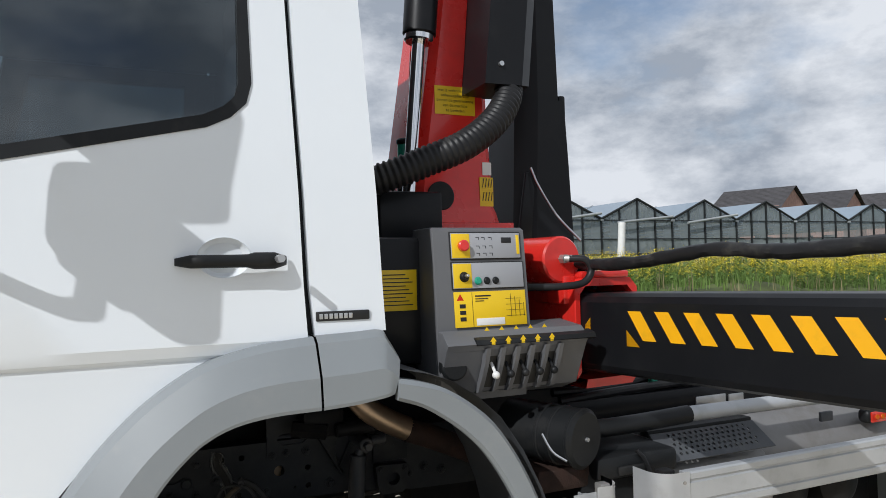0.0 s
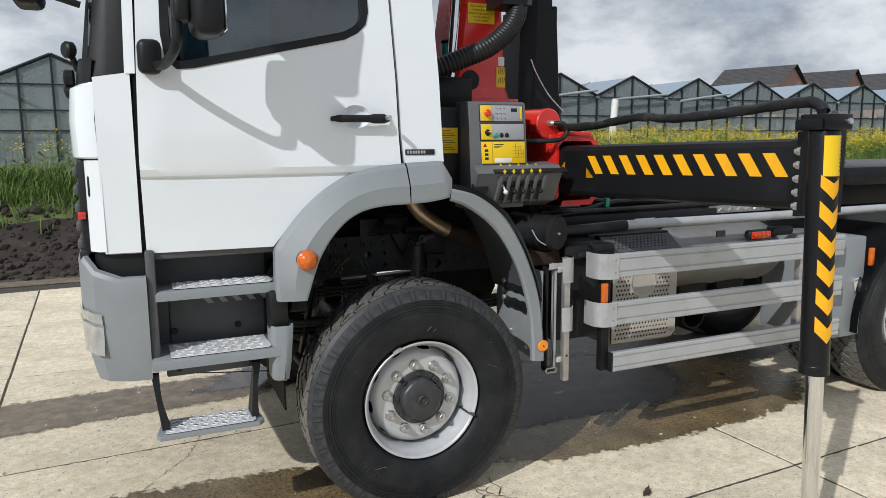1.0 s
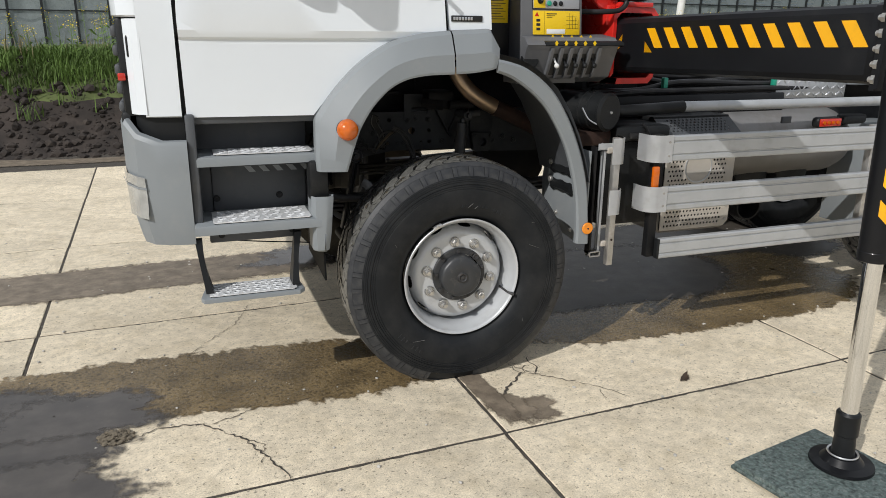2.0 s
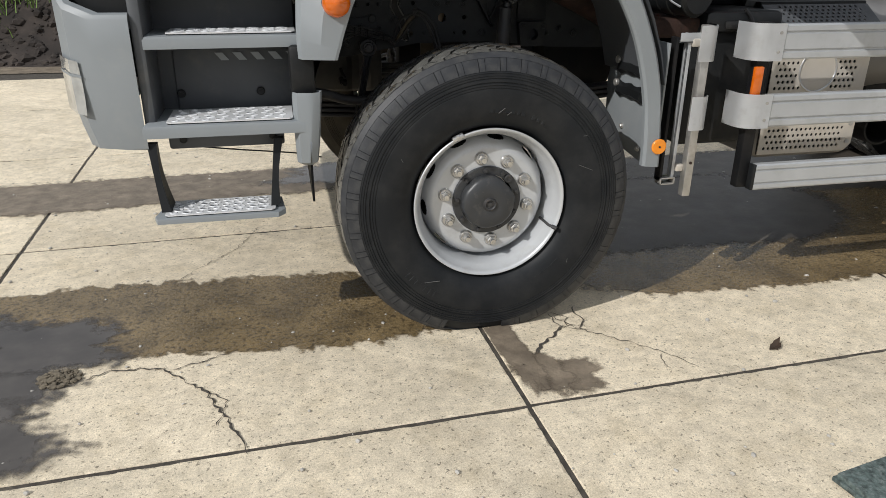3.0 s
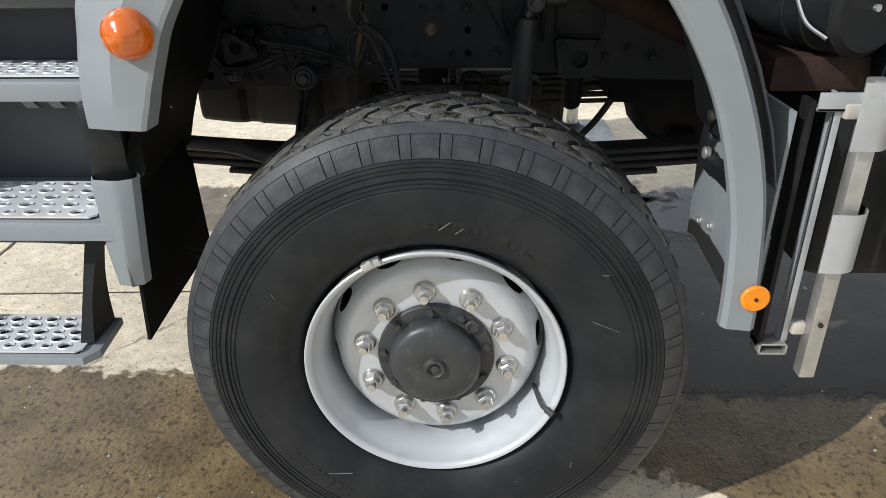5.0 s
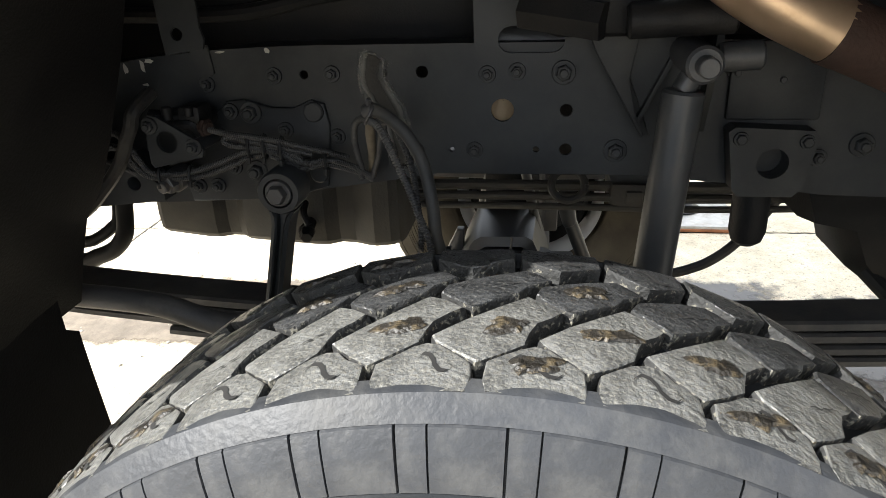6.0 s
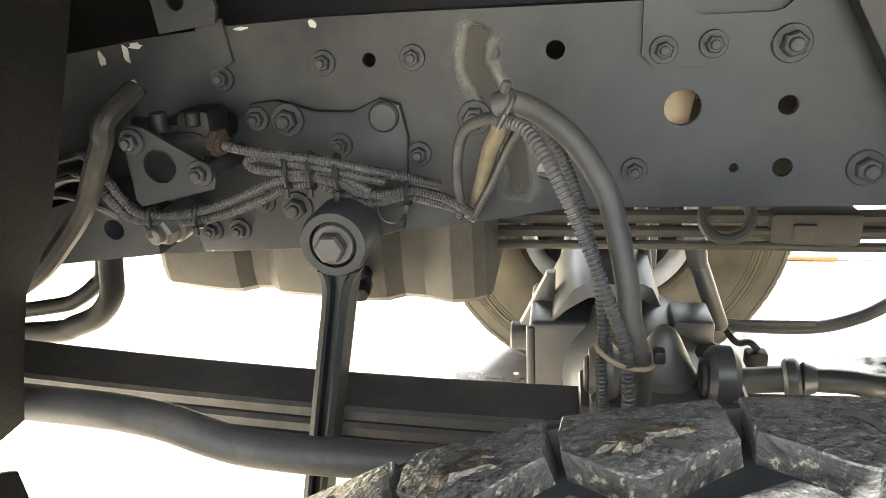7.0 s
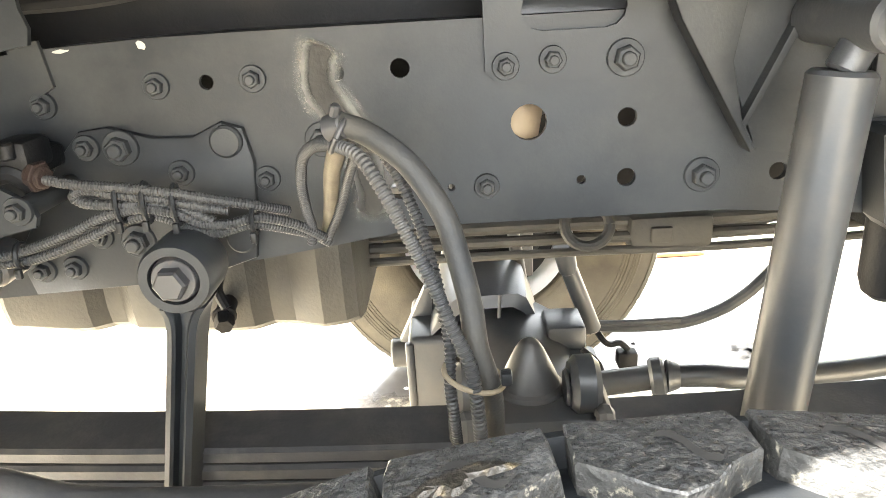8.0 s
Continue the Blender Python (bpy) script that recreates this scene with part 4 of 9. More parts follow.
def grown(poly, d):
    """An outline pushed outwards by d."""
    cx, cz = sum(p[0] for p in poly) / len(poly), sum(p[1] for p in poly) / len(poly)
    out = []
    for i, p in enumerate(poly):
        a, b = Vector(poly[i - 1]), Vector(poly[(i + 1) % len(poly)])
        t = (b - a).normalized()
        nrm = Vector((t.y, -t.x))
        if nrm.dot(Vector(p) - Vector((cx, cz))) < 0:
            nrm = -nrm
        out.append((p[0] + nrm.x * d, p[1] + nrm.y * d))
    return out


for mirror in (False, True):
    bm = B()
    flank(bm, DOOR, [grown(LIGHT, 0.012), round_hole(-0.275, 1.877, 0.066, 28, 0.78)], mirror=mirror)
    door = part("door", bm, WHITE, truck, "white cab door", 24)
    bm = B()
    flank(bm, grown(LIGHT, 0.022), [grown(LIGHT, -0.012)], 0.02, -0.004, mirror)
    part("window_seal", bm, BLACK, door, "black rubber window seal")
    bm = B()
    flank(bm, LIGHT, (), 0.005, 0.012, mirror)
    pane = part("window_pane", bm, WINDOW, door, "tinted side window glass")
    pane.visible_shadow = False
    bm = B()
    flank(bm, REAR, mirror=mirror)
    part("rear_corner_panel", bm, WHITE, truck, "white corner panel behind the door", 24)
    bm = B()
    outer = [(-1.20, 1.33), (-0.62, 1.33), (-0.36, 1.62), (0.14, 1.68), (0.11, 2.9), (-1.04, 2.9), (-1.18, 2.3)]
    flank(bm, outer, [grown(LIGHT, -0.006)], 0.02, 0.034, mirror)
    part("inner_shell", bm, BLACK, truck)

# handle, recess and lock on the near door
door = [o for o in truck.children if o.name.startswith("door")][0]
bm = B()
rows = []
for i in range(17):
    t = i / 16
    x = -0.394 + 0.274 * t
    out = 0.010 + 0.030 * min(1.0, math.sin(math.pi * t) * 2.4)
    h = (0.0165 + 0.005 * min(1.0, max(0.0, t - 0.62) * 20)) * min(1.0, 0.55 + 3.5 * min(t, 1 - t))
    y = side_y(x, 1.868) - out
    rows.append([(x, y - 0.013 * math.cos(a) * min(1.0, 0.5 + 3 * min(t, 1 - t)), 1.868 + h * math.sin(a)) for a in [2 * math.pi * k / 12 for k in range(12)]])
band(bm, rows, True)
part("door_handle", bm, BLACK, door, "black pull handle", 50)
bm = B()
m = Matrix.Translation((-0.275, side_y(-0.275, 1.877), 1.877)) @ Matrix.Rotation(radians(90), 4, "X") @ Matrix.Diagonal((0.0675, 0.0525, 1.0, 1))
spun(bm, [(1.0, 0.001), (0.97, -0.003), (0.90, -0.012), (0.75, -0.020), (1e-4, -0.024)], m, 32)
part("handle_recess", bm, WHITE, door)
bm = B()
rod(bm, (-0.150, 0.022, 1.872), (-0.150, -0.018, 1.872), 0.010, seg=16)
part("lock", bm, ALU, door)
bm = B()
box(bm, (-0.044, side_y(0, 1.715) - 0.006, 1.704), (0.104, side_y(0, 1.715) + 0.004, 1.730), 0.003)
badge = part("badge", bm, PRINT, truck, "dark narrow badge")
bm = B()
for k in range(7):
    box(bm, (-0.036 + k * 0.0135, side_y(0, 1.715) - 0.0085, 1.710), (-0.026 + k * 0.0135, side_y(0, 1.715) - 0.005, 1.724), 0.0015)
part("badge_bar", bm, ALU, badge)

# front: corner panels, band below the windscreen, grille, windscreen, roof and rear wall
PROFILE = [(-1.196, 0.113), (-1.335, 0.128), (-1.375, 0.142), (-1.405, 0.170), (-1.424, 0.215), (-1.434, 0.30), (-1.442, 0.55), (-1.448, 1.225)]
FULL = PROFILE + [(x, 2.45 - y) for x, y in PROFILE[-2::-1]]


def wrap(bm, points, levels, thick=0.03):
    """A skin along a plan line; levels: (z, inset) rows from below."""
    band(bm, [[(x + ins, y, z + dz(x)) for x, y in points] for z, ins, dz in levels])
    return bm


level = lambda x: 0.0
drop = lambda x: -0.16 * max(0.0, -1.20 - x)
bm = B()
wrap(bm, FULL[1:-1], [(1.705, 0.020, level), (1.712, 0.004, level), (1.86, 0.0, level), (2.02, 0.010, drop), (2.032, 0.030, drop)])
part("front_panel", bm, WHITE, truck, "white panel below the windscreen", 24)
for s in (1, -1):
    bm = B()
    fl = lambda y: y if s == 1 else 2.45 - y
    pts = [(-1.196, 0.113), (-1.30, 0.124), (-1.332, 0.127)]
    rows = [[(x, fl(y + ins), z - 0.16 * max(0, -1.2 - x) * (z > 1.9)) for x, y in pts] for z, ins in ((1.316, 0.02), (1.322, 0.004), (1.66, 0.0), (1.80, -0.006), (2.00, 0.0), (2.045, 0.004))]
    band(bm, rows)
    part("front_corner_panel", bm, WHITE, truck, "white corner panel ahead of the door", 24)
    bm = B()
    pts = [(-1.326, 0.126), (-1.36, 0.142), (-1.386, 0.185), (-1.395, 0.26)]
    rows = [[(x, fl(y), z) for x, y in pts] for z in (1.33, 1.345, 1.50, 1.64, 1.70)]
    band(bm, rows)
    part("lower_corner_panel", bm, WHITE, truck, "white lower corner of the cab front", 24)
bm = B()
box(bm, (-1.415, 0.20, 1.25), (-1.30, 2.25, 1.71), 0.02)
grille = part("grille", bm, BLACK, truck, "black radiator grille")
for k in range(5):
    bm = B()
    box(bm, (-1.437, 0.25, 1.33 + k * 0.075), (-1.405, 2.2, 1.375 + k * 0.075), 0.012)
    part("grille_bar", bm, DARKGREY, grille)
bm = B()
box(bm, (-1.424, 0.180, 1.462), (-1.395, 0.200, 1.492), 0.005)
part("side_marker", bm, REDLENS, truck, "small red marker lamp")
bm = B()
band(bm, [[(x * 1.0 + 0.22 * (z - 2.0) * 0.6 + 0.035, y, z) for x, y in FULL[2:-2]] for z in (2.00, 2.10)])
part("scuttle", bm, BLACK, truck, "black panel at the wiper line")
bm = B()
band(bm, [[(x + 0.14 * (z - 2.0) + 0.05, y, z) for x, y in FULL[3:-3]] for z in (2.10, 2.5, 2.9)])
shield = part("windscreen", bm, WINDOW, truck, "tinted windscreen glass")
shield.visible_shadow = False
for s in (1, -1):
    fl = lambda y: y if s == 1 else 2.45 - y
    bm = B()
    band(bm, [[(-1.190 + 0.02 * k, fl(0.118 + 0.13 * k), z0), (-1.275 + 0.05 * k, fl(0.126 + 0.13 * k), z0), (-1.335 + 0.10 * k, fl(0.150 + 0.13 * k), z0), (-1.372 + 0.13 * k, fl(0.19 + 0.13 * k), z0)]
              for z0, k in ((2.03, 0.0), (2.12, 0.08), (2.5, 0.45), (2.93, 0.85))])
    part("windscreen_pillar", bm, BLACK, truck, "black windscreen pillar")
    bm = B()
    band(bm, [[(-1.176 + 0.03 * k, fl(0.106 + 0.13 * k), z0), (-1.215 + 0.03 * k, fl(0.114 + 0.13 * k), z0)] for z0, k in ((2.04, 0.0), (2.4, 0.36), (2.93, 0.88))])
    part("pillar_trim", bm, WHITE, truck)
bm = B()
box(bm, (-1.26, 0.21, 2.91), (0.10, 2.24, 3.02), 0.05, 3)
part("roof", bm, WHITE, truck, "white cab roof")
bm = B()
box(bm, (0.085, 0.20, 1.68), (0.125, 2.25, 2.93), 0.01)
part("rear_wall", bm, BLACK, truck)
bm = B()
box(bm, (-1.38, 0.16, 1.55), (0.12, 2.29, 1.64), 0.01)
part("cab_floor", bm, BLACK, truck)
bm = B()
box(bm, (-1.36, 0.2, 1.64), (-1.02, 2.25, 2.06), 0.05)
part("dashboard", bm, BLACK, truck, "dark dashboard")
for y in (0.35, 1.55):
    bm = B()
    box(bm, (-0.62, y, 1.75), (-0.12, y + 0.52, 1.92), 0.06, 3)
    box(bm, (-0.22, y + 0.02, 1.90), (-0.06, y + 0.50, 2.55), 0.06, 3)
    box(bm, (-0.20, y + 0.14, 2.54), (-0.08, y + 0.38, 2.74), 0.05, 3)
    part("cab_seat", bm, SEAT, truck, "dark cloth cab seat")
bm = B()
m = Matrix.Translation((-0.84, 0.62, 2.10)) @ Matrix.Rotation(radians(-35), 4, "Y")
ring = [m @ Vector((0.225 * math.cos(a), 0.225 * math.sin(a), 0)) for a in [2 * math.pi * i / 24 for i in range(25)]]
pipe(bm, ring, 0.015, 8, smooth=False)
pipe(bm, [m @ Vector((-0.2, 0, 0)), m @ Vector((0, 0, -0.05)), m @ Vector((0.2, 0, 0))], 0.02, 8)
pipe(bm, [m @ Vector((0, 0, -0.03)), (-1.05, 0.62, 1.75)], 0.03, 8, smooth=False)
part("steering_wheel", bm, BLACK, truck, "black steering wheel")

# near side mirror
bm = B()
box(bm, (-1.165, 0.035, 2.035), (-1.075, 0.105, 2.170), 0.028, 3)
mirror_foot = part("mirror_foot", bm, BLACK, truck, "black mirror bracket foot")
bm = B()
pipe(bm, [(-1.10, 0.055, 2.07), (-1.075, -0.02, 2.065), (-1.050, -0.12, 2.09), (-1.035, -0.185, 2.13), (-1.030, -0.20, 2.22), (-1.030, -0.20, 2.75)], 0.019, 12)
part("mirror_arm", bm, BLACK, mirror_foot)
bm = B()
box(bm, (-1.045, -0.255, 2.20), (-0.98, -0.15, 2.305), 0.02, 3)
part("mirror_clamp", bm, BLACK, mirror_foot)
bm = B()
box(bm, (-0.985, -0.300, 2.150), (-0.865, -0.085, 2.40), 0.045, 4)
part("mirror_housing", bm, BLACK, mirror_foot, "black mirror housing")
bm = B()
box(bm, (-0.870, -0.282, 2.17), (-0.862, -0.103, 2.385), 0.004)
part("mirror_glass", bm, CHROME, mirror_foot)
bm = B()
box(bm, (-1.01, -0.295, 2.46), (-0.84, -0.03, 2.83), 0.05, 4)
part("upper_mirror_housing", bm, BLACK, mirror_foot, "black mirror housing")
# front kerb mirror and work lamp
bm = B()
pipe(bm, [(-1.36, 0.35, 2.33), (-1.45, 0.34, 2.355), (-1.51, 0.34, 2.37)], 0.014, 8)
kerb = part("front_mirror_arm", bm, BLACK, truck)
bm = B()
box(bm, (-1.60, 0.24, 2.31), (-1.49, 0.46, 2.40), 0.03, 3)
part("front_mirror_housing", bm, BLACK, kerb)
bm = B()
rod(bm, (-1.385, 0.30, 2.06), (-1.42, 0.29, 2.17), 0.012, seg=8)
rod(bm, (-1.40, 0.30, 2.03), (-1.44, 0.30, 2.03), 0.035, seg=14, bevel=0.006)
rod(bm, (-1.40, 0.30, 1.98), (-1.44, 0.30, 1.97), 0.025, seg=14, bevel=0.006)
rod(bm, (-1.395, 0.29, 2.14), (-1.43, 0.27, 2.14), 0.034, seg=12, bevel=0.008)
part("wiper_mount", bm, BLACK, truck, "black wiper pivot and nozzle")

# bumper, headlamp, step well
bm = B()
BUMP = [(-1.188, 0.070), (-1.30, 0.078), (-1.385, 0.115), (-1.425, 0.18), (-1.442, 0.30), (-1.448, 0.8), (-1.448, 1.225)]
BUMPF = BUMP + [(x, 2.45 - y) for x, y in BUMP[-2::-1]]
rise = lambda x: 1.228 + 0.085 * min(1.0, max(0.0, (-1.345 - x) / 0.075)) ** 1.5  # top edge, scooped out along the side
rows = []
for z, dx, dy in ((0.775, 0.06, 0.05), (0.785, 0.035, 0.02), (0.86, 0.02, 0.008), (1.00, 0.0, 0.0), (1.12, 0.0, 0.0), (-0.022, 0.0, 0.0), (-0.005, 0.008, 0.008), (0.0, 0.022, 0.024), (-0.050, 0.030, 0.032)):
    rows.append([(min(x + dx * (1 if x < -1.2 else 0.0), -1.18), y + (dy if y < 1.2 else -dy), z if z > 0.5 else rise(x) + z) for x, y in BUMPF])
band(bm, rows)
bumper = part("bumper", bm, GREY, truck, "grey plastic front bumper", 28)
# black instead of dark grey: the cab overhang's shade is in the colour
bm = B()
GAP = [(-1.190, 0.140), (-1.30, 0.150), (-1.355, 0.175), (-1.385, 0.215), (-1.40, 0.30)]
GAPF = GAP + [(x, 2.45 - y) for x, y in GAP[::-1]]
band(bm, [[(x, y, z) for x, y in GAPF] for z in (1.02, 1.24, 1.345)])
part("bumper_gap", bm, BLACK, bumper, "recess above the bumper, blackened for its shade")
bm = B()
box(bm, (-1.43, 0.20, 1.20), (-1.25, 2.25, 1.34), 0.02)
part("bumper_gap", bm, BLACK, bumper)
for y0, y1, s in ((0.085, 0.16, 1), (2.29, 2.365, -1)):
    bm = B()
    rows = []
    for i in range(9):
        t = i / 8
        z = 0.905 + 0.175 * t
        lean = 0.010 * (1 - t)
        rows.append([(-1.357 + 0.004 * math.sin(math.pi * t), 0.0965, z), (-1.387, 0.1095, z + 0.006), (-1.4265, 0.176, z + 0.014), (-1.446 + lean, 0.30, z + 0.022)])
    rows = [[(x - 0.006, y if s == 1 else 2.45 - y, z) for x, y, z in r] for r in rows]
    band(bm, rows)
    part("headlamp", bm, CLEARLENS, bumper, "clear headlamp lens")
bm = B()
band(bm, [[(-1.358, 0.0925, z), (-1.3935, 0.1050, z + 0.006), (-1.4345, 0.174, z + 0.014), (-1.4545, 0.30, z + 0.022)] for z in (1.028, 1.036)])
part("headlamp_divider", bm, GREY, bumper)

bm = B()
box(bm, (-1.185, 0.30, 0.82), (-0.67, 0.36, 1.33), 0.006)
well = part("step_well", bm, DARKGREY, truck, "dark grey plastic step well")
bm = B()
box(bm, (-1.188, 0.085, 0.83), (-1.150, 0.34, 1.33), 0.010)
part("well_side", bm, DARKGREY, well)
bm = B()
box(bm, (-1.165, 0.12, 1.285), (-0.60, 0.34, 1.335), 0.008)
part("well_top", bm, DARKGREY, well)
bm = B()
box(bm, (-1.10, 0.285, 0.83), (-0.68, 0.31, 1.09), 0.012)
part("riser", bm, DARKGREY, well)
for k in range(6):
    bm = B()
    x = -0.955 + k * 0.062
    band(bm, [[(x, 0.278, 1.075), (x + 0.028, 0.278, 1.075)], [(x + 0.022, 0.278, 1.048), (x + 0.05, 0.278, 1.048)]])
    part("vent_slot", bm, GREY, well)
for x in (-1.083, -0.806):
    for z in (0.935,):
        bm = B()
        rod(bm, (x, 0.288, z), (x, 0.276, z), 0.015, seg=16, bevel=0.003)
        rod(bm, (x, 0.278, z), (x, 0.272, z), 0.006, seg=8)
        part("riser_bolt", bm, BLACK, well)


def tread_plate(x0, x1, y0, y1, z, thick=0.004):
    """An anti-slip plate with rows of raised round holes."""
    bm = B()
    n, rws = 8, 5
    holes, rings = [], []
    for j in range(rws):
        for i in range(n):
            cx = x0 + 0.03 + (x1 - x0 - 0.06) * (i + (0.25 if j % 2 else -0.05)) / (n - 0.7)
            cy = y0 + 0.022 + (y1 - y0 - 0.044) * j / (rws - 1)
            if cx + 0.018 < x1:
                holes.append(round_hole(cx, cy, 0.0140 if (i + j) % 2 else 0.0100, 12, 0.85))
                rings.append((cx, cy, 0.0140 if (i + j) % 2 else 0.0100))
    c = 0.012
    outer = [(x0 + c, y0), (x1 - c, y0), (x1, y0 + c), (x1, y1), (x0, y1), (x0, y0 + c)]
    plate(bm, outer, z, z - thick, "xy", holes)
    for cx, cy, r in rings:
        spun(bm, [(r * 0.96, -0.003), (r, 0.0018), (r + 0.0012, 0.0024), (r + 0.0038, 0.0)], Matrix.Translation((cx, cy, z)) @ Matrix.Diagonal((1.0, 0.85, 1.0, 1.0)), 12)
    return bm


for z, y0, x0, x1 in ((1.163, 0.098, -1.087, -0.672), (0.885, 0.034, -1.113, -0.700)):
    bm = B()
    outer = [(x0 - 0.075, y0 - 0.012), (x1 + 0.055, y0 - 0.012), (x1 + 0.055, 0.32), (x0 - 0.075, 0.32)]
    plate(bm, outer, z - 0.008, z - 0.050, "xy", bevel=0.012)
    shelf = part("step", bm, GREY, well, "grey plastic step")
    part("tread_plate", tread_plate(x0, x1, y0, 0.24, z), STEPALU, shelf, "perforated aluminium tread plate")
    # added black sheet below the plate, for the shade inside its holes
    bm = B()
    box(bm, (x0 + 0.004, y0 + 0.004, z - 0.0075), (x1 - 0.004, 0.238, z - 0.0050))
    part("plate_back", bm, BLACK, shelf)
bm = B()
box(bm, (-1.13, 0.15, 0.765), (-0.735, 0.18, 0.840), 0.008)
skirt = part("step_skirt", bm, DARKGREY, well)
for x in (-1.08, -0.775):
    bm = B()
    rod(bm, (x, 0.15, 0.80), (x, 0.138, 0.80), 0.013, seg=14, bevel=0.003)
    part("skirt_bolt", bm, BLACK, well)
# folding bottom step
for x0, x1 in ((-1.195, -1.150), (-0.772, -0.730)):
    bm = B()
    k = 1 if x0 < -1 else -1
    rows = []
    for t in [i / 8 for i in range(9)]:
        z = 0.80 - 0.225 * t
        y = 0.10 - 0.07 * t
        dx = 0.028 * t * k
        w = 0.040 - 0.012 * math.sin(math.pi * t)
        wide = 0.030 + 0.075 * t
        rows.append([(x0 + dx, y, z), (x0 + dx + w * 0.8, y, z), (x0 + dx + w * 0.8, y + wide, z), (x0 + dx, y + wide, z)])
    band(bm, rows, True)
    part("step_strap", bm, BLACK, truck, "black rubber step hanger")
bm = B()
plate(bm, [(-1.178, -0.018), (-0.775, -0.018), (-0.750, 0.015), (-0.762, 0.155), (-1.165, 0.155), (-1.19, 0.015)], 0.567, 0.548, "xy", bevel=0.004)
low = part("bottom_step", bm, GREY, truck, "grey folding bottom step")
part("tread_plate", tread_plate(-1.155, -0.785, -0.005, 0.150, 0.575), STEPALU, low, "perforated aluminium tread plate")
# black sheet again, as shade in the bottom step's holes
bm = B()
box(bm, (-1.150, -0.001, 0.5675), (-0.790, 0.146, 0.5700))
part("plate_back", bm, BLACK, low)
bm = B()
pipe(bm, [(-1.05, 0.165, 0.77), (-0.9, 0.22, 0.735), (-0.70, 0.30, 0.69), (-0.60, 0.33, 0.66)], 0.003, 6)
part("step_cable", bm, BLACK, truck)

# ---- wheel arches ----
OUT = [(-0.660, 1.300, 0.075), (-0.640, 1.335, 0.075), (-0.600, 1.390, 0.072), (-0.543, 1.456, 0.070), (-0.470, 1.525, 0.068), (-0.386, 1.584, 0.066), (-0.310, 1.622, 0.064), (-0.226, 1.645, 0.062), (-0.150, 1.658, 0.06), (-0.056, 1.666, 0.06)]


def arch_band(bm, outer, inner):
    """A flared arch: flat flank, a ridge and a rolled lip."""
    rows = []
    for a, b in zip(smooth_line(outer, 4), smooth_line(inner, 4)):
        a, b = Vector((a[0], a[2], a[1])), Vector((b[0], b[2], b[1]))
        d = b - a
        ridge = a + d * 0.55
        ridge.y = b.y + 0.004
        near = a + d * 0.10
        near.y = a.y - 0.022
        back = b + Vector((0, 0.055, 0)) + d.normalized() * 0.004
        rows.append([a + Vector((0, 0.05, 0)), a, near, ridge, b - d.normalized() * 0.010, b + Vector((0, 0.006, 0)), back])
    band(bm, rows)
    return bm


bm = B()
first = [(-0.668, 1.080, 0.035), (-0.670, 1.130, 0.04), (-0.668, 1.19, 0.05), (-0.664, 1.25, 0.065)]
OUT2 = first + OUT
INN2 = [(-0.541, 1.076, 0.0), (-0.534, 1.10, 0.0), (-0.527, 1.12, 0.0), (-0.520, 1.145, 0.0)] + [(-0.508, 1.180, 0.0), (-0.497, 1.21, 0.0), (-0.480, 1.255, 0.0), (-0.455, 1.30, 0.0), (-0.425, 1.344, 0.0), (-0.385, 1.388, 0.0), (-0.335, 1.430, 0.0), (-0.265, 1.462, 0.0), (-0.170, 1.478, 0.0), (-0.050, 1.482, 0.0)]
arch_band(bm, OUT2, INN2)
arch = part("front_fender", bm, GREY, truck, "grey plastic front wheel arch", 13)
bm = B()
arch_band(bm, [(-0.050, 1.668, 0.060), (0.06, 1.672, 0.060), (0.130, 1.674, 0.062), (0.150, 1.650, 0.062), (0.178, 1.600, 0.055)],
          [(-0.044, 1.482, 0.0), (0.04, 1.487, 0.0), (0.10, 1.495, 0.0), (0.130, 1.500, 0.0), (0.150, 1.505, 0.004)])
part("arch_cap", bm, GREY, truck, "grey plastic cap of the wheel arch", 13)
bm = B()
rod(bm, (-0.537, 0.028, 1.257), (-0.537, 0.006, 1.257), 0.047, 0.047, 28, 0.004)
lampbase = part("side_lamp", bm, BLACK, truck, "amber round side marker lamp")
bm = B()
m, _ = aim((-0.537, 0.006, 1.257), (-0.537, -0.1, 1.257))
spun(bm, [(0.046, 0.0), (0.0455, 0.012), (0.0430, 0.017), (0.0425, 0.0225), (0.0385, 0.0265), (0.0375, 0.031), (0.0320, 0.0335), (0.0305, 0.0365), (0.0240, 0.0380), (0.0225, 0.0400), (0.0130, 0.0405), (0.0115, 0.0425), (1e-5, 0.0430)], m, 36)
part("lens", bm, AMBER, lampbase, "domed amber lens", 75)
RO = [(0.160, 1.546), (0.230, 1.530), (0.299, 1.506), (0.380, 1.455), (0.453, 1.389), (0.525, 1.285), (0.583, 1.169), (0.628, 1.050), (0.658, 0.929), (0.674, 0.80), (0.684, 0.70), (0.686, 0.638)]
RI = [(0.158, 1.487), (0.228, 1.462), (0.298, 1.420), (0.364, 1.368), (0.421, 1.308), (0.482, 1.216), (0.532, 1.116), (0.570, 1.000), (0.597, 0.877), (0.608, 0.77), (0.612, 0.69), (0.612, 0.645)]
bm = B()
rows = []
for (xo, zo, _), (xi, zi, _) in zip(smooth_line([(x, z, 0) for x, z in RO], 4), smooth_line([(x, z, 0) for x, z in RI], 4)):
    o, n2 = Vector((xo, 0.0, zo)), Vector((xi, 0.0, zi))
    d = (n2 - o).normalized()
    rows.append([o + Vector((0, 0.06, 0)), o + Vector((0, 0.012, 0)), o + d * 0.012, n2 - d * 0.010, n2 + Vector((0, 0.010, 0)), n2 + Vector((0, 0.03, 0)), o + Vector((0, 0.03, 0)) + d * 0.02])
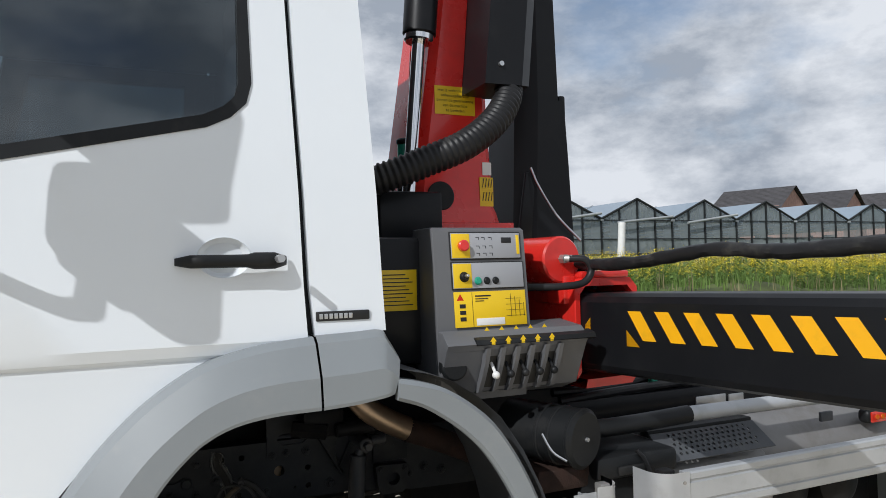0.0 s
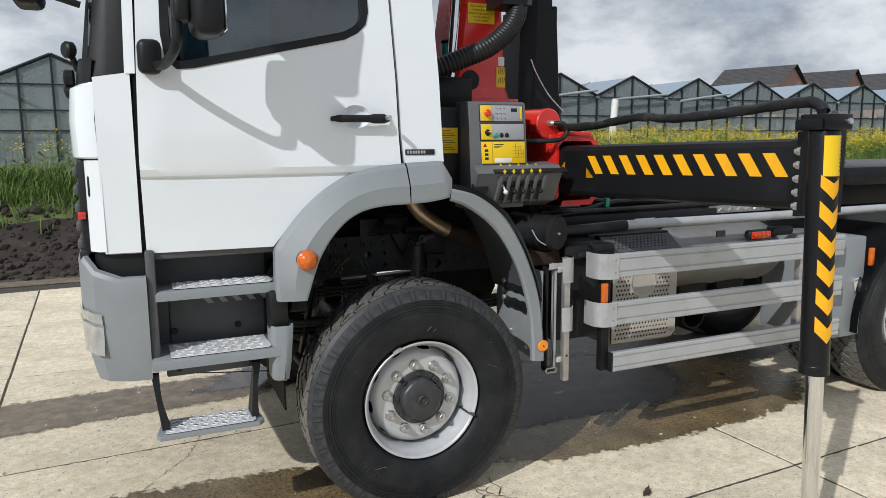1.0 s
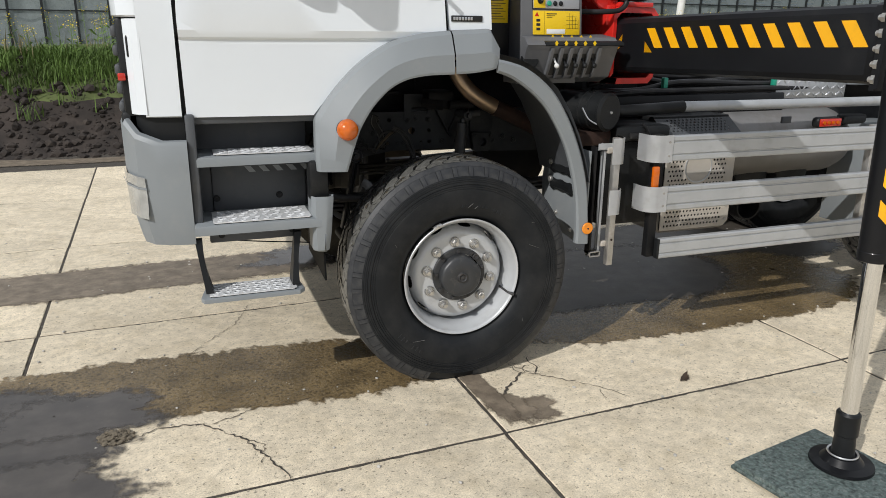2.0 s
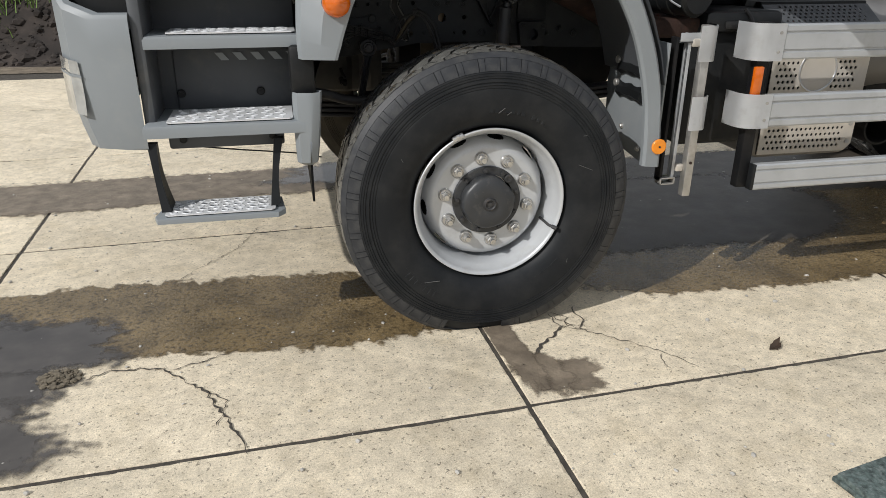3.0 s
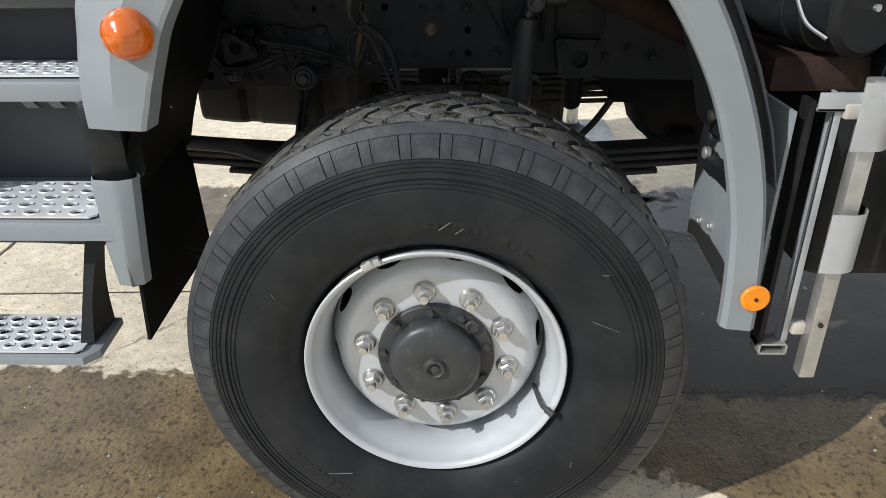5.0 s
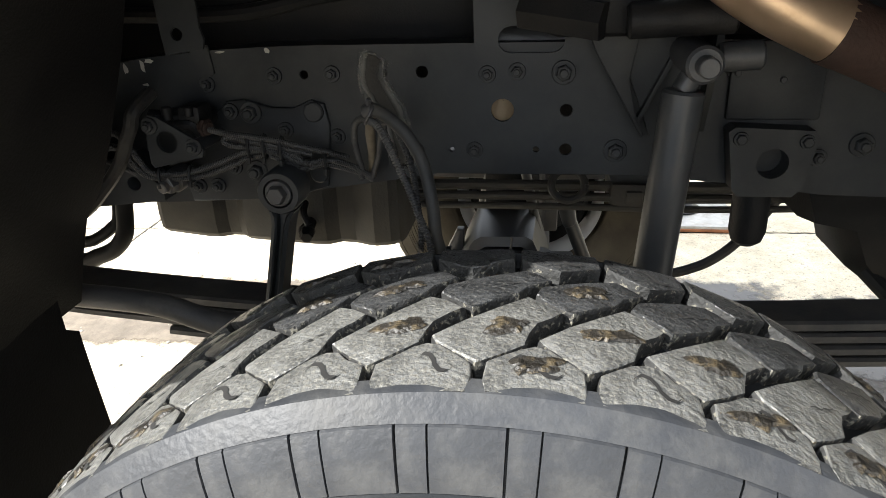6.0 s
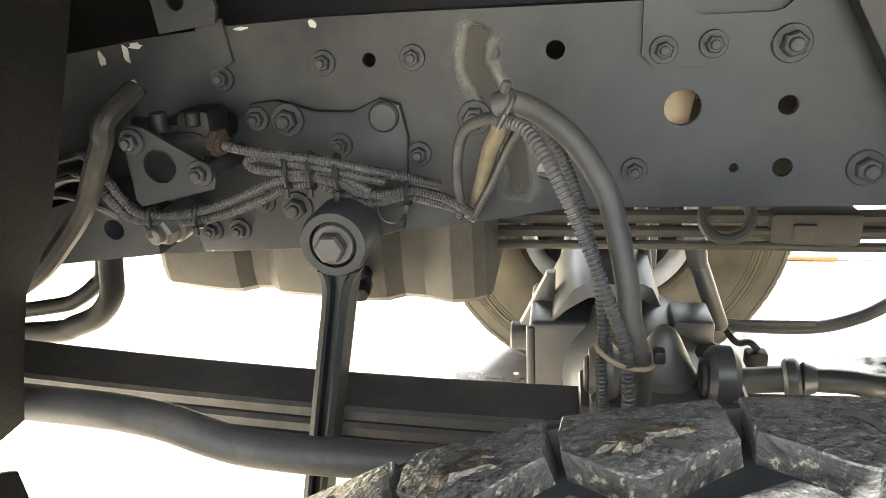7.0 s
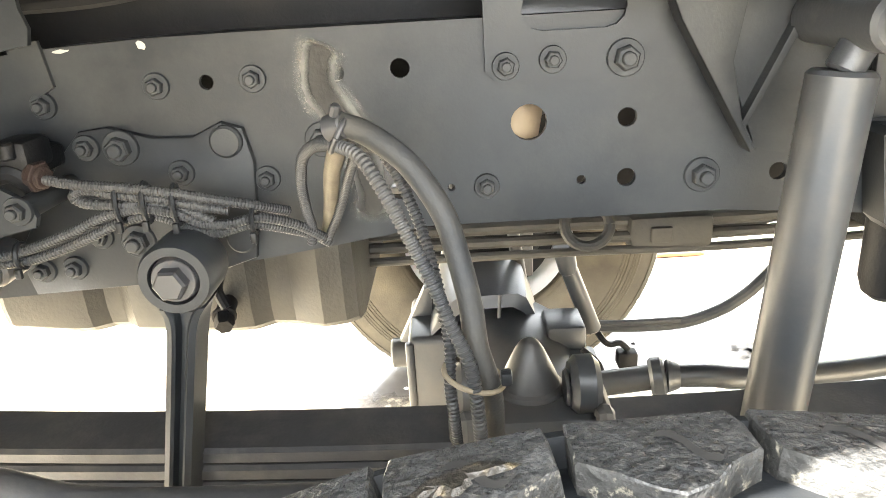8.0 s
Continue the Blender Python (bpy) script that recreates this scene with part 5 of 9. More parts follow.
band(bm, rows, True)
rear_arch = part("rear_fender", bm, GREY, truck, "grey wheel arch trim behind the wheel", 22)
bm = B()
rows = []
for y in (0.02, 0.10, 0.20, 0.32, 0.45, 0.56):
    rows.append([(x + 0.02, y, z + 0.02) for x, z in RO[:9]])
band(bm, rows)
part("arch_liner", bm, DARKGREY, truck, "dark grey plastic liner of the wheel arch")
bm = B()
rows = []
for y in (0.060, 0.13, 0.22, 0.32, 0.42, 0.49, 0.50):
    k = (y - 0.06) / 0.44
    outer = [(0.20, 1.515), (-0.05, 1.512), (-0.18, 1.506), (-0.29, 1.48), (-0.38, 1.43), (-0.445, 1.36), (-0.50, 1.27), (-0.555, 1.16), (-0.59, 1.08), (-0.61, 1.03), (-0.628, 0.97), (-0.64, 0.90)]
    inner = [(0.20, 1.515), (-0.05, 1.512), (-0.18, 1.506), (-0.29, 1.48), (-0.41, 1.44), (-0.48, 1.37), (-0.508, 1.27), (-0.549, 1.155), (-0.578, 1.085), (-0.613, 1.035), (-0.635, 0.97), (-0.655, 0.90)]
    drop = 0.012 * (y > 0.495)
    rows.append([(a[0] + (b[0] - a[0]) * k - drop, y, a[1] + (b[1] - a[1]) * k + drop) for a, b in zip(outer, inner)])
band(bm, rows)
part("arch_liner", bm, LINER, truck, "black plastic liner of the wheel arch")
bm = B()
plate(bm, [(0.10, 1.08), (0.06, 0.72), (0.045, 0.575), (0.24, 0.588), (0.485, 0.600), (0.478, 0.655), (0.462, 0.80), (0.456, 0.868), (0.430, 0.884), (0.428, 0.93), (0.44, 1.05)], -0.652, -0.644, "yz")
part("mud_flap", bm, LINER, truck, "black rubber flap ahead of the wheel")
# grey lower column between steps and arch
bm = B()
rows = []
for z, x0, x1, y in ((0.712, -0.688, -0.632, 0.045), (0.722, -0.696, -0.622, 0.030), (0.80, -0.698, -0.612, 0.020), (0.955, -0.698, -0.598, 0.020), (0.968, -0.696, -0.598, 0.024)):
    rows.append([(x0, y + 0.12, z), (x0, y + 0.03, z), (x0 + 0.015, y + 0.006, z), (x0 + 0.05, y, z), (x1 - 0.03, y, z), (x1 - 0.006, y + 0.012, z), (x1, y + 0.035, z), (x1 - 0.02, y + 0.06, z)])
band(bm, rows)
part("lower_fender", bm, GREY, truck, "grey lower end of the front wheel arch", 28)
bm = B()
box(bm, (-0.700, 0.055, 0.94), (-0.615, 0.14, 1.12), 0.015)
part("fender_bracket", bm, BLACK, truck)
bm = B()
plate(bm, [(0.055, 0.735), (0.134, 0.606), (0.47, 0.640), (0.530, 0.625), (0.545, 0.885), (0.50, 1.06), (0.42, 1.10), (0.05, 1.10)], 0.690, 0.698, "yz", bevel=0.003)
plate_rear = part("mud_plate", bm, GREY, truck, "grey mudguard plate behind the wheel")
for z0 in (0.990, 0.895):
    bm = B()
    rows = []
    for i in range(9):
        t = i / 8
        y = 0.40 - 0.21 * t
        z = z0 - 0.02 + 0.004 * math.sin(t * 3)
        hh = 0.036 - 0.010 * abs(math.sin(t * 7))
        rows.append([(0.680, y, z + hh), (0.664, y, z + hh * 0.5), (0.660, y, z - hh * 0.4), (0.680, y, z - hh), (0.688, y, z)])
    band(bm, rows, True)
    part("plate_strap", bm, BLACK, plate_rear, "black bent strap")
    bm = B()
    rod(bm, (0.672, 0.40, z0 + 0.005), (0.655, 0.40, z0 + 0.005), 0.016, seg=14, bevel=0.003)
    part("strap_bolt", bm, GALV, plate_rear)
for y, z in ((0.44, 0.70), (0.36, 0.72), (0.20, 0.66)):
    bm = B()
    hexhead(bm, (0.690, y, z), (-1, 0, 0), 0.009, 0.007, 0.012)
    part("plate_bolt", bm, GALV, plate_rear)
bm = B()
rod(bm, (0.668, 0.0, 0.722), (0.668, -0.010, 0.722), 0.030, seg=26, bevel=0.003)
reflector = part("side_reflector", bm, AMBERFLAT, rear_arch, "round amber reflector")
bm = B()
rod(bm, (0.668, -0.010, 0.722), (0.668, -0.013, 0.722), 0.004, seg=8)
part("reflector_screw", bm, PRINT, rear_arch)


# ---- wheels ----
PITCHES = 42
STEP = 2 * math.pi / PITCHES
WIDTH = 0.350
CROWN = 0.5675
# tread outlines: (along the circumference, across from the outer face), for one pitch
TOOTH = [(-0.0372, 0.0440), (0.0372, 0.0440), (0.0380, 0.0560), (0.0360, 0.0770), (0.0215, 0.0890), (0.0090, 0.1005), (-0.0010, 0.1030), (-0.0130, 0.0975), (-0.0250, 0.0875), (-0.0385, 0.0780), (-0.0385, 0.0560)]
SLANT = [(-0.0455, 0.0765), (-0.0260, 0.0905), (-0.0090, 0.1045), (-0.0050, 0.1200), (0.0000, 0.1355), (0.0130, 0.1480), (0.0215, 0.1590), (0.0040, 0.1735), (-0.0105, 0.1820), (-0.0340, 0.1600), (-0.0600, 0.1370), (-0.0850, 0.1135), (-0.0800, 0.1050), (-0.0600, 0.0880)]
SECOND = [(-0.0565, 0.1600), (-0.0370, 0.1740), (-0.0180, 0.1880), (-0.0120, 0.2040), (0.0000, 0.2130), (0.0085, 0.2220), (-0.0040, 0.2340), (-0.0145, 0.2405), (-0.0400, 0.2290), (-0.0640, 0.2150), (-0.0830, 0.2040), (-0.0880, 0.1890), (-0.0790, 0.1775), (-0.0660, 0.1680)]


def crown(v):
    """The tread's radius across the tyre: highest in the middle."""
    return CROWN - 0.45 * (v - WIDTH / 2) ** 2


def around(m, a, r, y):
    return m @ Vector((r * math.cos(a), y, r * math.sin(a)))


def tyre_mesh(m, flat_z=None):
    """The carcass of a truck tyre round the y axis of m, its outer face at y = 0, with ribs on its sidewalls."""
    bm = B()
    turn = m @ Matrix.Rotation(radians(-90), 4, "X")
    half = [(0.281, 0.085), (0.289, 0.075), (0.2935, 0.062), (0.2965, 0.048), (0.2990, 0.046), (0.3010, 0.040), (0.306, 0.034), (0.316, 0.024), (0.332, 0.0130), (0.352, 0.0060), (0.375, 0.0022), (0.400, 0.0005), (0.4250, 0.0002), (0.4360, 0.0012),
            (0.4375, 0.0030), (0.4395, 0.0030), (0.4405, 0.0010), (0.4460, 0.0014), (0.4470, 0.0032), (0.4488, 0.0032), (0.4500, 0.0012), (0.4545, 0.0016), (0.4560, 0.0052), (0.4590, 0.0054), (0.4605, 0.0020), (0.4690, 0.0030), (0.4705, 0.0056), (0.4725, 0.0058),
            (0.4740, 0.0036), (0.4785, 0.0040), (0.4795, 0.0058), (0.4810, 0.0060), (0.4822, 0.0044), (0.4868, 0.0050), (0.4880, 0.0066), (0.4900, 0.0068), (0.4915, 0.0054), (0.4960, 0.0070), (0.4985, 0.0125), (0.5180, 0.0200), (0.5360, 0.0315), (0.5392, 0.0330),
            (0.5400, 0.0305), (0.5485, 0.0368), (0.5560, 0.0440), (0.5565, 0.0490), (0.5420, 0.0530), (0.5410, 0.0560)]
    floor_ = [(crown(v) - 0.0165, v) for v in (0.075, 0.11, 0.14, WIDTH / 2)]
    spun(bm, half + floor_ + [(r, WIDTH - v) for r, v in (half + floor_[:-1])[::-1]], turn, 168)
    settle(bm, flat_z)
    return bm


def settle(bm, flat_z):
    if flat_z is not None:
        for v in bm.verts:
            if v.co.z < flat_z + 0.004:
                v.co.z = flat_z + 0.0005 * (v.co.z - flat_z)


def tread_block(bm, m, a0, outline, seed, shrink=0.955):
    """A tread block with worn, uneven edges; outline: (along the circumference, across) in metres."""
    rnd = random.Random(seed)
    outline = [(u + rnd.uniform(-0.0012, 0.0012), v + rnd.uniform(-0.0010, 0.0010)) for u, v in outline]
    cu, cv = sum(p[0] for p in outline) / len(outline), sum(p[1] for p in outline) / len(outline)
    low_edge = min(p[1] for p in outline) if cv < 0.08 else (max(p[1] for p in outline) if cv > WIDTH - 0.08 else None)
    rings = []
    for depth, s in ((0.0215, 1.045), (0.0030, 1.0 if shrink < 0.97 else 1.022), (0.0009, shrink + 0.03), (0.0, shrink)):
        ring = []
        for u, v in outline:
            k = s if low_edge is None or abs(v - low_edge) > 0.013 else 1.0
            vv = cv + (v - cv) * (k if k == 1.0 else s)
            wear = 0.0 if depth > 0.004 else rnd.uniform(0.0, 0.0010)
            ring.append(bm.verts.new(around(m, a0 - (cu + (u - cu) * s) / CROWN, crown(vv) - depth - wear, vv)))
        rings.append(ring)
    n = len(outline)
    for p, q in zip(rings, rings[1:]):
        for i in range(n):
            bm.faces.new((p[i], p[(i + 1) % n], q[(i + 1) % n], q[i]))
    inner = [bm.verts.new(around(m, a0 - (cu + (u - cu) * 0.5) / CROWN, crown(cv + (v - cv) * 0.5) + 0.0002 + rnd.uniform(-0.0006, 0.0006), cv + (v - cv) * 0.5)) for u, v in outline]
    for i in range(n):
        bm.faces.new((rings[-1][i], rings[-1][(i + 1) % n], inner[(i + 1) % n], inner[i]))
    bm.faces.new(inner)
    return cu, cv


def shoulder_lug(bm, m, a0, centre, half):
    """One of the flush lugs of the shoulder, parted from the next by a thin slit; angles in degrees."""
    rows = []
    for r, y in ((0.4970, 0.0125), (0.4978, 0.0085), (0.5060, 0.0110), (0.5200, 0.0165), (0.5330, 0.0225), (0.5400, 0.0268), (0.5415, 0.0300), (0.5410, 0.0330)):
        rows.append([around(m, a0 - radians(centre + s * half), r - (0.0 if abs(s) < 1 else 0.0012), y + (0 if abs(s) < 1 else 0.0034)) for s in (-1, -0.975, -0.4, 0.4, 0.975, 1)])
    band(bm, rows)


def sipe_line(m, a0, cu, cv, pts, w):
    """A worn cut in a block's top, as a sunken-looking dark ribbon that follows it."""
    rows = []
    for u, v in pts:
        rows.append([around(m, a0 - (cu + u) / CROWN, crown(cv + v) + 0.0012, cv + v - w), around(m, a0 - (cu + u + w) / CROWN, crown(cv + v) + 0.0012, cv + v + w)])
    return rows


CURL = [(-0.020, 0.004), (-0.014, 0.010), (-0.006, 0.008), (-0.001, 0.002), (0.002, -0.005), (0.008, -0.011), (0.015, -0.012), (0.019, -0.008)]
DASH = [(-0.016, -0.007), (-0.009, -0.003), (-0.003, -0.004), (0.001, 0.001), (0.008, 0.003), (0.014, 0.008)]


def tread_rows():
    """The rows of tread blocks across the tyre: name, outline, sipe, offset along the circumference."""
    far = [(-u, WIDTH - v) for u, v in TOOTH]
    return [("shoulder_block", TOOTH, CURL, 0.0), ("tread_block", SLANT, DASH, 0.0), ("tread_block", SECOND, DASH, 0.0), ("shoulder_block", far, CURL, 0.018)]


def tread_joined(m, flat_z):
    bm = B()
    for row, (name, outline, sipe, off) in enumerate(tread_rows()):
        for i in range(PITCHES):
            tread_block(bm, m, i * STEP - off / CROWN, outline, row * 10 + i % 3)
    settle(bm, flat_z)
    return bm


def rim_mesh(m, dish=0.0):
    """A steel wheel: lip, barrel and a disc with ten hand holes."""
    bm = B()
    turn = m @ Matrix.Rotation(radians(-90), 4, "X")
    lip = [(0.2760, 0.052), (0.2775, 0.043), (0.2815, 0.0375), (0.2860, 0.0340), (0.2895, 0.0335), (0.2920, 0.0358), (0.2925, 0.0400), (0.2900, 0.0440), (0.2870, 0.060)]
    spun(bm, lip, turn, 96, True)
    barrel = [(0.2770, 0.046), (0.2735, 0.060), (0.2645, 0.076), (0.2575, 0.094), (0.2530, 0.13), (0.2515, 0.19), (0.254, 0.25), (0.272, 0.29), (0.276, 0.310)]
    spun(bm, barrel, turn, 96)
    d = dish
    disc = [(0.2522, 0.160 + d), (0.2480, 0.146 + d), (0.2430, 0.130 + d), (0.2365, 0.115 + d), (0.2300, 0.101 + d), (0.2225, 0.090 + d), (0.2135, 0.0815 + d), (0.2030, 0.0778 + d), (0.1960, 0.0775 + d), (0.120, 0.0775 + d), (0.116, 0.084 + d), (0.116, 0.12 + d)]
    disc = disc[:1] + [tuple(Vector(p).lerp(Vector(q), f)) for p, q in zip(disc[1:5], disc[2:6]) for f in (0.0, 1 / 6, 2 / 6, 3 / 6, 4 / 6, 5 / 6)] + disc[5:]
    n = 480
    rings = []
    for i in range(n):
        a = 2 * math.pi * i / n
        rings.append([bm.verts.new(turn @ Vector((r * math.cos(a), r * math.sin(a), h))) for r, h in disc])
    first = HOLE * n / 360
    for i in range(n):
        p, q = rings[i], rings[(i + 1) % n]
        k = (i + first + n) % 48
        for j in range(len(disc) - 1):
            if ((k - 24) / 10.5) ** 2 + ((j - 10.0) / 7.5) ** 2 < 1:
                continue
            bm.faces.new((p[j], q[j], q[j + 1], p[j + 1]))
    return bm


NUTS, HOLE = 98.0, 80.0 + 18.0  # bearings of a wheel nut and of a hand hole, in degrees


def wheel(m, flat_z, label, near=True, dish=0.0, rubber=None):
    """Disc wheel with tyre, hub and ten nuts under it."""
    w = part("wheel", rim_mesh(m, dish), RIM, truck, label, 40)
    rim_pose, m = m, m @ Matrix.Translation((0, 0.0115, 0))
    part("tyre", tyre_mesh(m, flat_z), rubber or RUBBER, w, "dusty brown truck tyre" if rubber else "worn black truck tyre", 40)
    if near:
        ident = Matrix.Identity(4)
        top = math.pi / 2
        for row, (name, outline, sipe, off) in enumerate(tread_rows()):
            shapes = []
            for kind in range(3):
                bm = B()
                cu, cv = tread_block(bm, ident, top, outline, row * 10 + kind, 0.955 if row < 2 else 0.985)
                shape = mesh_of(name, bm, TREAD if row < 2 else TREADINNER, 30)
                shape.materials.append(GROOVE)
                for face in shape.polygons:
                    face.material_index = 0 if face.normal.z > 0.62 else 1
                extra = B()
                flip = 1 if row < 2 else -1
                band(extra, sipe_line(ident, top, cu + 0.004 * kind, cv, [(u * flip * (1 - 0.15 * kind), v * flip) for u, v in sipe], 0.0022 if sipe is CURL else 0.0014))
                extra_mud = B()
                ring = []
                rnd = random.Random(row * 7 + kind)
                for q in range(26):
                    b = 2 * math.pi * q / 26
                    k = 0.85 + 0.9 * noise.noise((math.cos(b) + kind * 5, math.sin(b), row * 2.7)) + 0.35 * noise.noise((math.cos(b) * 4 + kind, math.sin(b) * 4, 3.0))
                    u, v = cu + 0.022 * k * math.cos(b) + 0.009 * math.sin(b), cv + 0.013 * k * math.sin(b)
                    ring.append((u, v))
                lower = [extra_mud.verts.new(around(ident, top - u / CROWN, crown(v) + 0.0005, v)) for u, v in ring]
                core = [extra_mud.verts.new(around(ident, top - (cu + (u - cu) * 0.72) / CROWN, crown(v) + 0.0022 + rnd.uniform(0, 0.0016), cv + (v - cv) * 0.72)) for u, v in ring]
                for q in range(26):
                    extra_mud.faces.new((lower[q], lower[(q + 1) % 26], core[(q + 1) % 26], core[q]))
                extra_mud.faces.new(core)
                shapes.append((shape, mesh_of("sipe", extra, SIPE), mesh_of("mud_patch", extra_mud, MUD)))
            for i in range(PITCHES):
                a = top - radians(3.56) + i * STEP - off / CROWN
                tilt = Matrix.Rotation(-(a - top), 4, "Y")
                low = (m @ tilt @ Vector((0, 0.16, 0.56))).z
                if low < 0.010:
                    continue
                shape, squiggle, mud = shapes[(i * 5 + row) % 3]
                piece(name, shape, m @ tilt, w)
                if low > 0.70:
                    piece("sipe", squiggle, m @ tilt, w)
                    if (i * 7 + row * 3) % 5 in (0, 3):
                        piece("mud_patch", mud, m @ tilt, w)
        bm = B()
        turned = m @ Matrix.Rotation(radians(-90), 4, "X")
        for flat in ([(0.5395, 0.0330), (0.5416, 0.0286)], [(0.5416, 0.0286), (0.5500, 0.0352), (0.5584, 0.0428)], [(0.5584, 0.0428), (crown(0.046) - 0.0006, 0.046), (crown(0.052) - 0.0009, 0.052), (crown(0.0585) - 0.0012, 0.0585)], [(crown(0.0585) - 0.0012, 0.0585), (0.5480, 0.0610)]):
            spun(bm, flat, turned, 168)
        settle(bm, flat_z)
        part("shoulder_band", bm, SHOULDER, w, "dusty worn shoulder of the tyre", 40)
        for centre, half in ((0.40, 1.19), (-3.85, 2.98)):
            bm = B()
            shoulder_lug(bm, ident, top, -centre, half)
            shape = mesh_of("shoulder_lug", bm, SHOULDER, 30)
            for i in range(PITCHES):
                a = top - radians(3.56) + i * STEP
                tilt = Matrix.Rotation(-(a - top), 4, "Y")
                if (m @ tilt @ Vector((0, 0.03, 0.54))).z > 0.006:
                    piece("shoulder_lug", shape, m @ tilt, w)
    else:
        tagged(part("tread", tread_joined(m, flat_z), TREAD, w, "dusty block tread", 30), kind="stuff")
    m = rim_pose
    axis = m @ Matrix.Rotation(radians(90), 4, "X")
    y = -(0.0775 + dish)
    drum = B()
    spun(drum, [(0.10, -(y - 0.035)), (0.218, -(y - 0.055)), (0.222, -(y - 0.06)), (0.222, 0.28)], m @ Matrix.Rotation(radians(-90), 4, "X"), 40)
    # added dark cone close behind the disc, to keep the hand holes dark
    spun(drum, [(0.2445, 0.186 + dish), (0.2370, 0.160 + dish), (0.2280, 0.128 + dish), (0.2150, 0.106 + dish)], m @ Matrix.Rotation(radians(-90), 4, "X"), 64)
    part("brake_drum", drum, CHASSISDARK, w)
    bm = B()
    spun(bm, [(0.1335, y - 0.03), (0.1335, y + 0.010), (0.1310, y + 0.0135), (0.1130, y + 0.0145), (0.104, y + 0.0145)], axis, 64)
    hub = part("hub", bm, HUB, w, "dark grey hub flange", 28)
    bm = B()
    rows = []
    for k in range(72):
        a = 2 * math.pi * k / 72
        r = 0.1045 - 0.0075 * math.exp(-((a - 0.72) / 0.30) ** 2) - 0.0022 * max(0.0, math.cos(5 * a + 0.6)) ** 3
        rows.append([axis @ Vector((q * math.cos(a), q * math.sin(a), y + h)) for q, h in ((r, 0.0140), (r, 0.034), (r * 0.985, 0.042), (r * 0.95, 0.0490), (r * 0.88, 0.0545), (r * 0.72, 0.0590), (0.060, 0.0610), (0.040, 0.0615), (0.033, 0.0600), (0.0285, 0.0595))])
    band(bm, rows + rows[:1])
    bmesh.ops.remove_doubles(bm, verts=bm.verts[:], dist=1e-5)
    cap = part("hub_cap", bm, HUB, hub, "dark grey domed hub cover", 50)
    bm = B()
    spun(bm, [(0.0290, y + 0.0590), (0.0255, y + 0.0595), (0.0240, y + 0.0640), (0.0225, y + 0.0680), (0.0190, y + 0.0690), (0.0165, y + 0.0670), (0.0150, y + 0.0615), (0.0095, y + 0.0610), (0.0085, y + 0.0650), (1e-5, y + 0.0655)], axis, 32)
    part("centre_plug", bm, BOLT, hub, "worn steel plug")
    bm = B()
    spun(bm, [(0.0165, 0.0), (0.0160, 0.0065), (0.0140, 0.0080), (0.0095, 0.0080), (0.0085, 0.0045), (1e-5, 0.0040)], axis @ Matrix.Translation((0.1165 * math.cos(0.80), 0.1165 * math.sin(0.80), y + 0.0140)), 24)
    part("filler_plug", bm, BOLT, hub)
    bm = B()
    spun(bm, [(1e-5, 0.0), (0.0262, 0.0), (0.0255, 0.0045), (0.0212, 0.0105), (1e-5, 0.0105)], Matrix.Identity(4), 24)
    hexhead(bm, (0, 0, 0.0100), (0, 0, 1), 0.0188, 0.0180)
    spun(bm, [(1e-5, 0.027), (0.0112, 0.027), (0.0112, 0.0400), (0.0098, 0.0430), (1e-5, 0.0430)], Matrix.Identity(4), 16)
    nut = mesh_of("wheel_nut", bm, NUT)
    bm = B()
    hexhead(bm, (0, 0, 0), (0, 0, 1), 0.0088, 0.0110, 0.0)
    small = mesh_of("hub_bolt", bm, BOLT)
    for i in range(10):
        a = radians(NUTS + 36 * i)
        piece("wheel_nut", nut, axis @ Matrix.Translation((0.1655 * math.cos(a), 0.1655 * math.sin(a), y + 0.0005)) @ Matrix.Rotation(a * 3, 4, "Z"), w)
    for i in range(9):
        a = radians(95 + 40 * i + (6 if i == 8 else 0))
        piece("hub_bolt", small, axis @ Matrix.Translation((0.1195 * math.cos(a), 0.1195 * math.sin(a), y + 0.0140)), w)
    return w


STEER = Matrix.Rotation(radians(-0.8), 4, "Z")
near_pose = Matrix.Translation((0.002, -0.0335, 0.531)) @ STEER
near_wheel = wheel(near_pose, 0.0035, "silver steel wheel with a worn truck tyre, steered slightly", near=True, dish=0.022)
bm = B()
pipe(bm, [near_pose @ Vector(p) for p in ((0.228, 0.115, -0.095), (0.236, 0.075, -0.100), (0.243, 0.048, -0.104), (0.252, 0.036, -0.106))], 0.0055, 8)
rod(bm, near_pose @ Vector((0.252, 0.036, -0.106)), near_pose @ Vector((0.267, 0.022, -0.111)), 0.008, seg=10)
part("valve", bm, BOLT, near_wheel, "metal tyre valve")
bm = B()
box(bm, (-0.022, 0.026, 0.284), (0.022, 0.044, 0.302), 0.004)
box(bm, (-0.006, 0.022, 0.288), (0.006, 0.030, 0.306), 0.003)
bmesh.ops.transform(bm, matrix=near_pose @ Matrix.Rotation(radians(-26), 4, "Y"), verts=bm.verts[:])
part("balance_weight", bm, ALU, near_wheel, "silver clip-on balance weight")
SCUFF = material("rubber_scuff", (0.11, 0.11, 0.108), 0.7, 0, 0.3, 60.0)
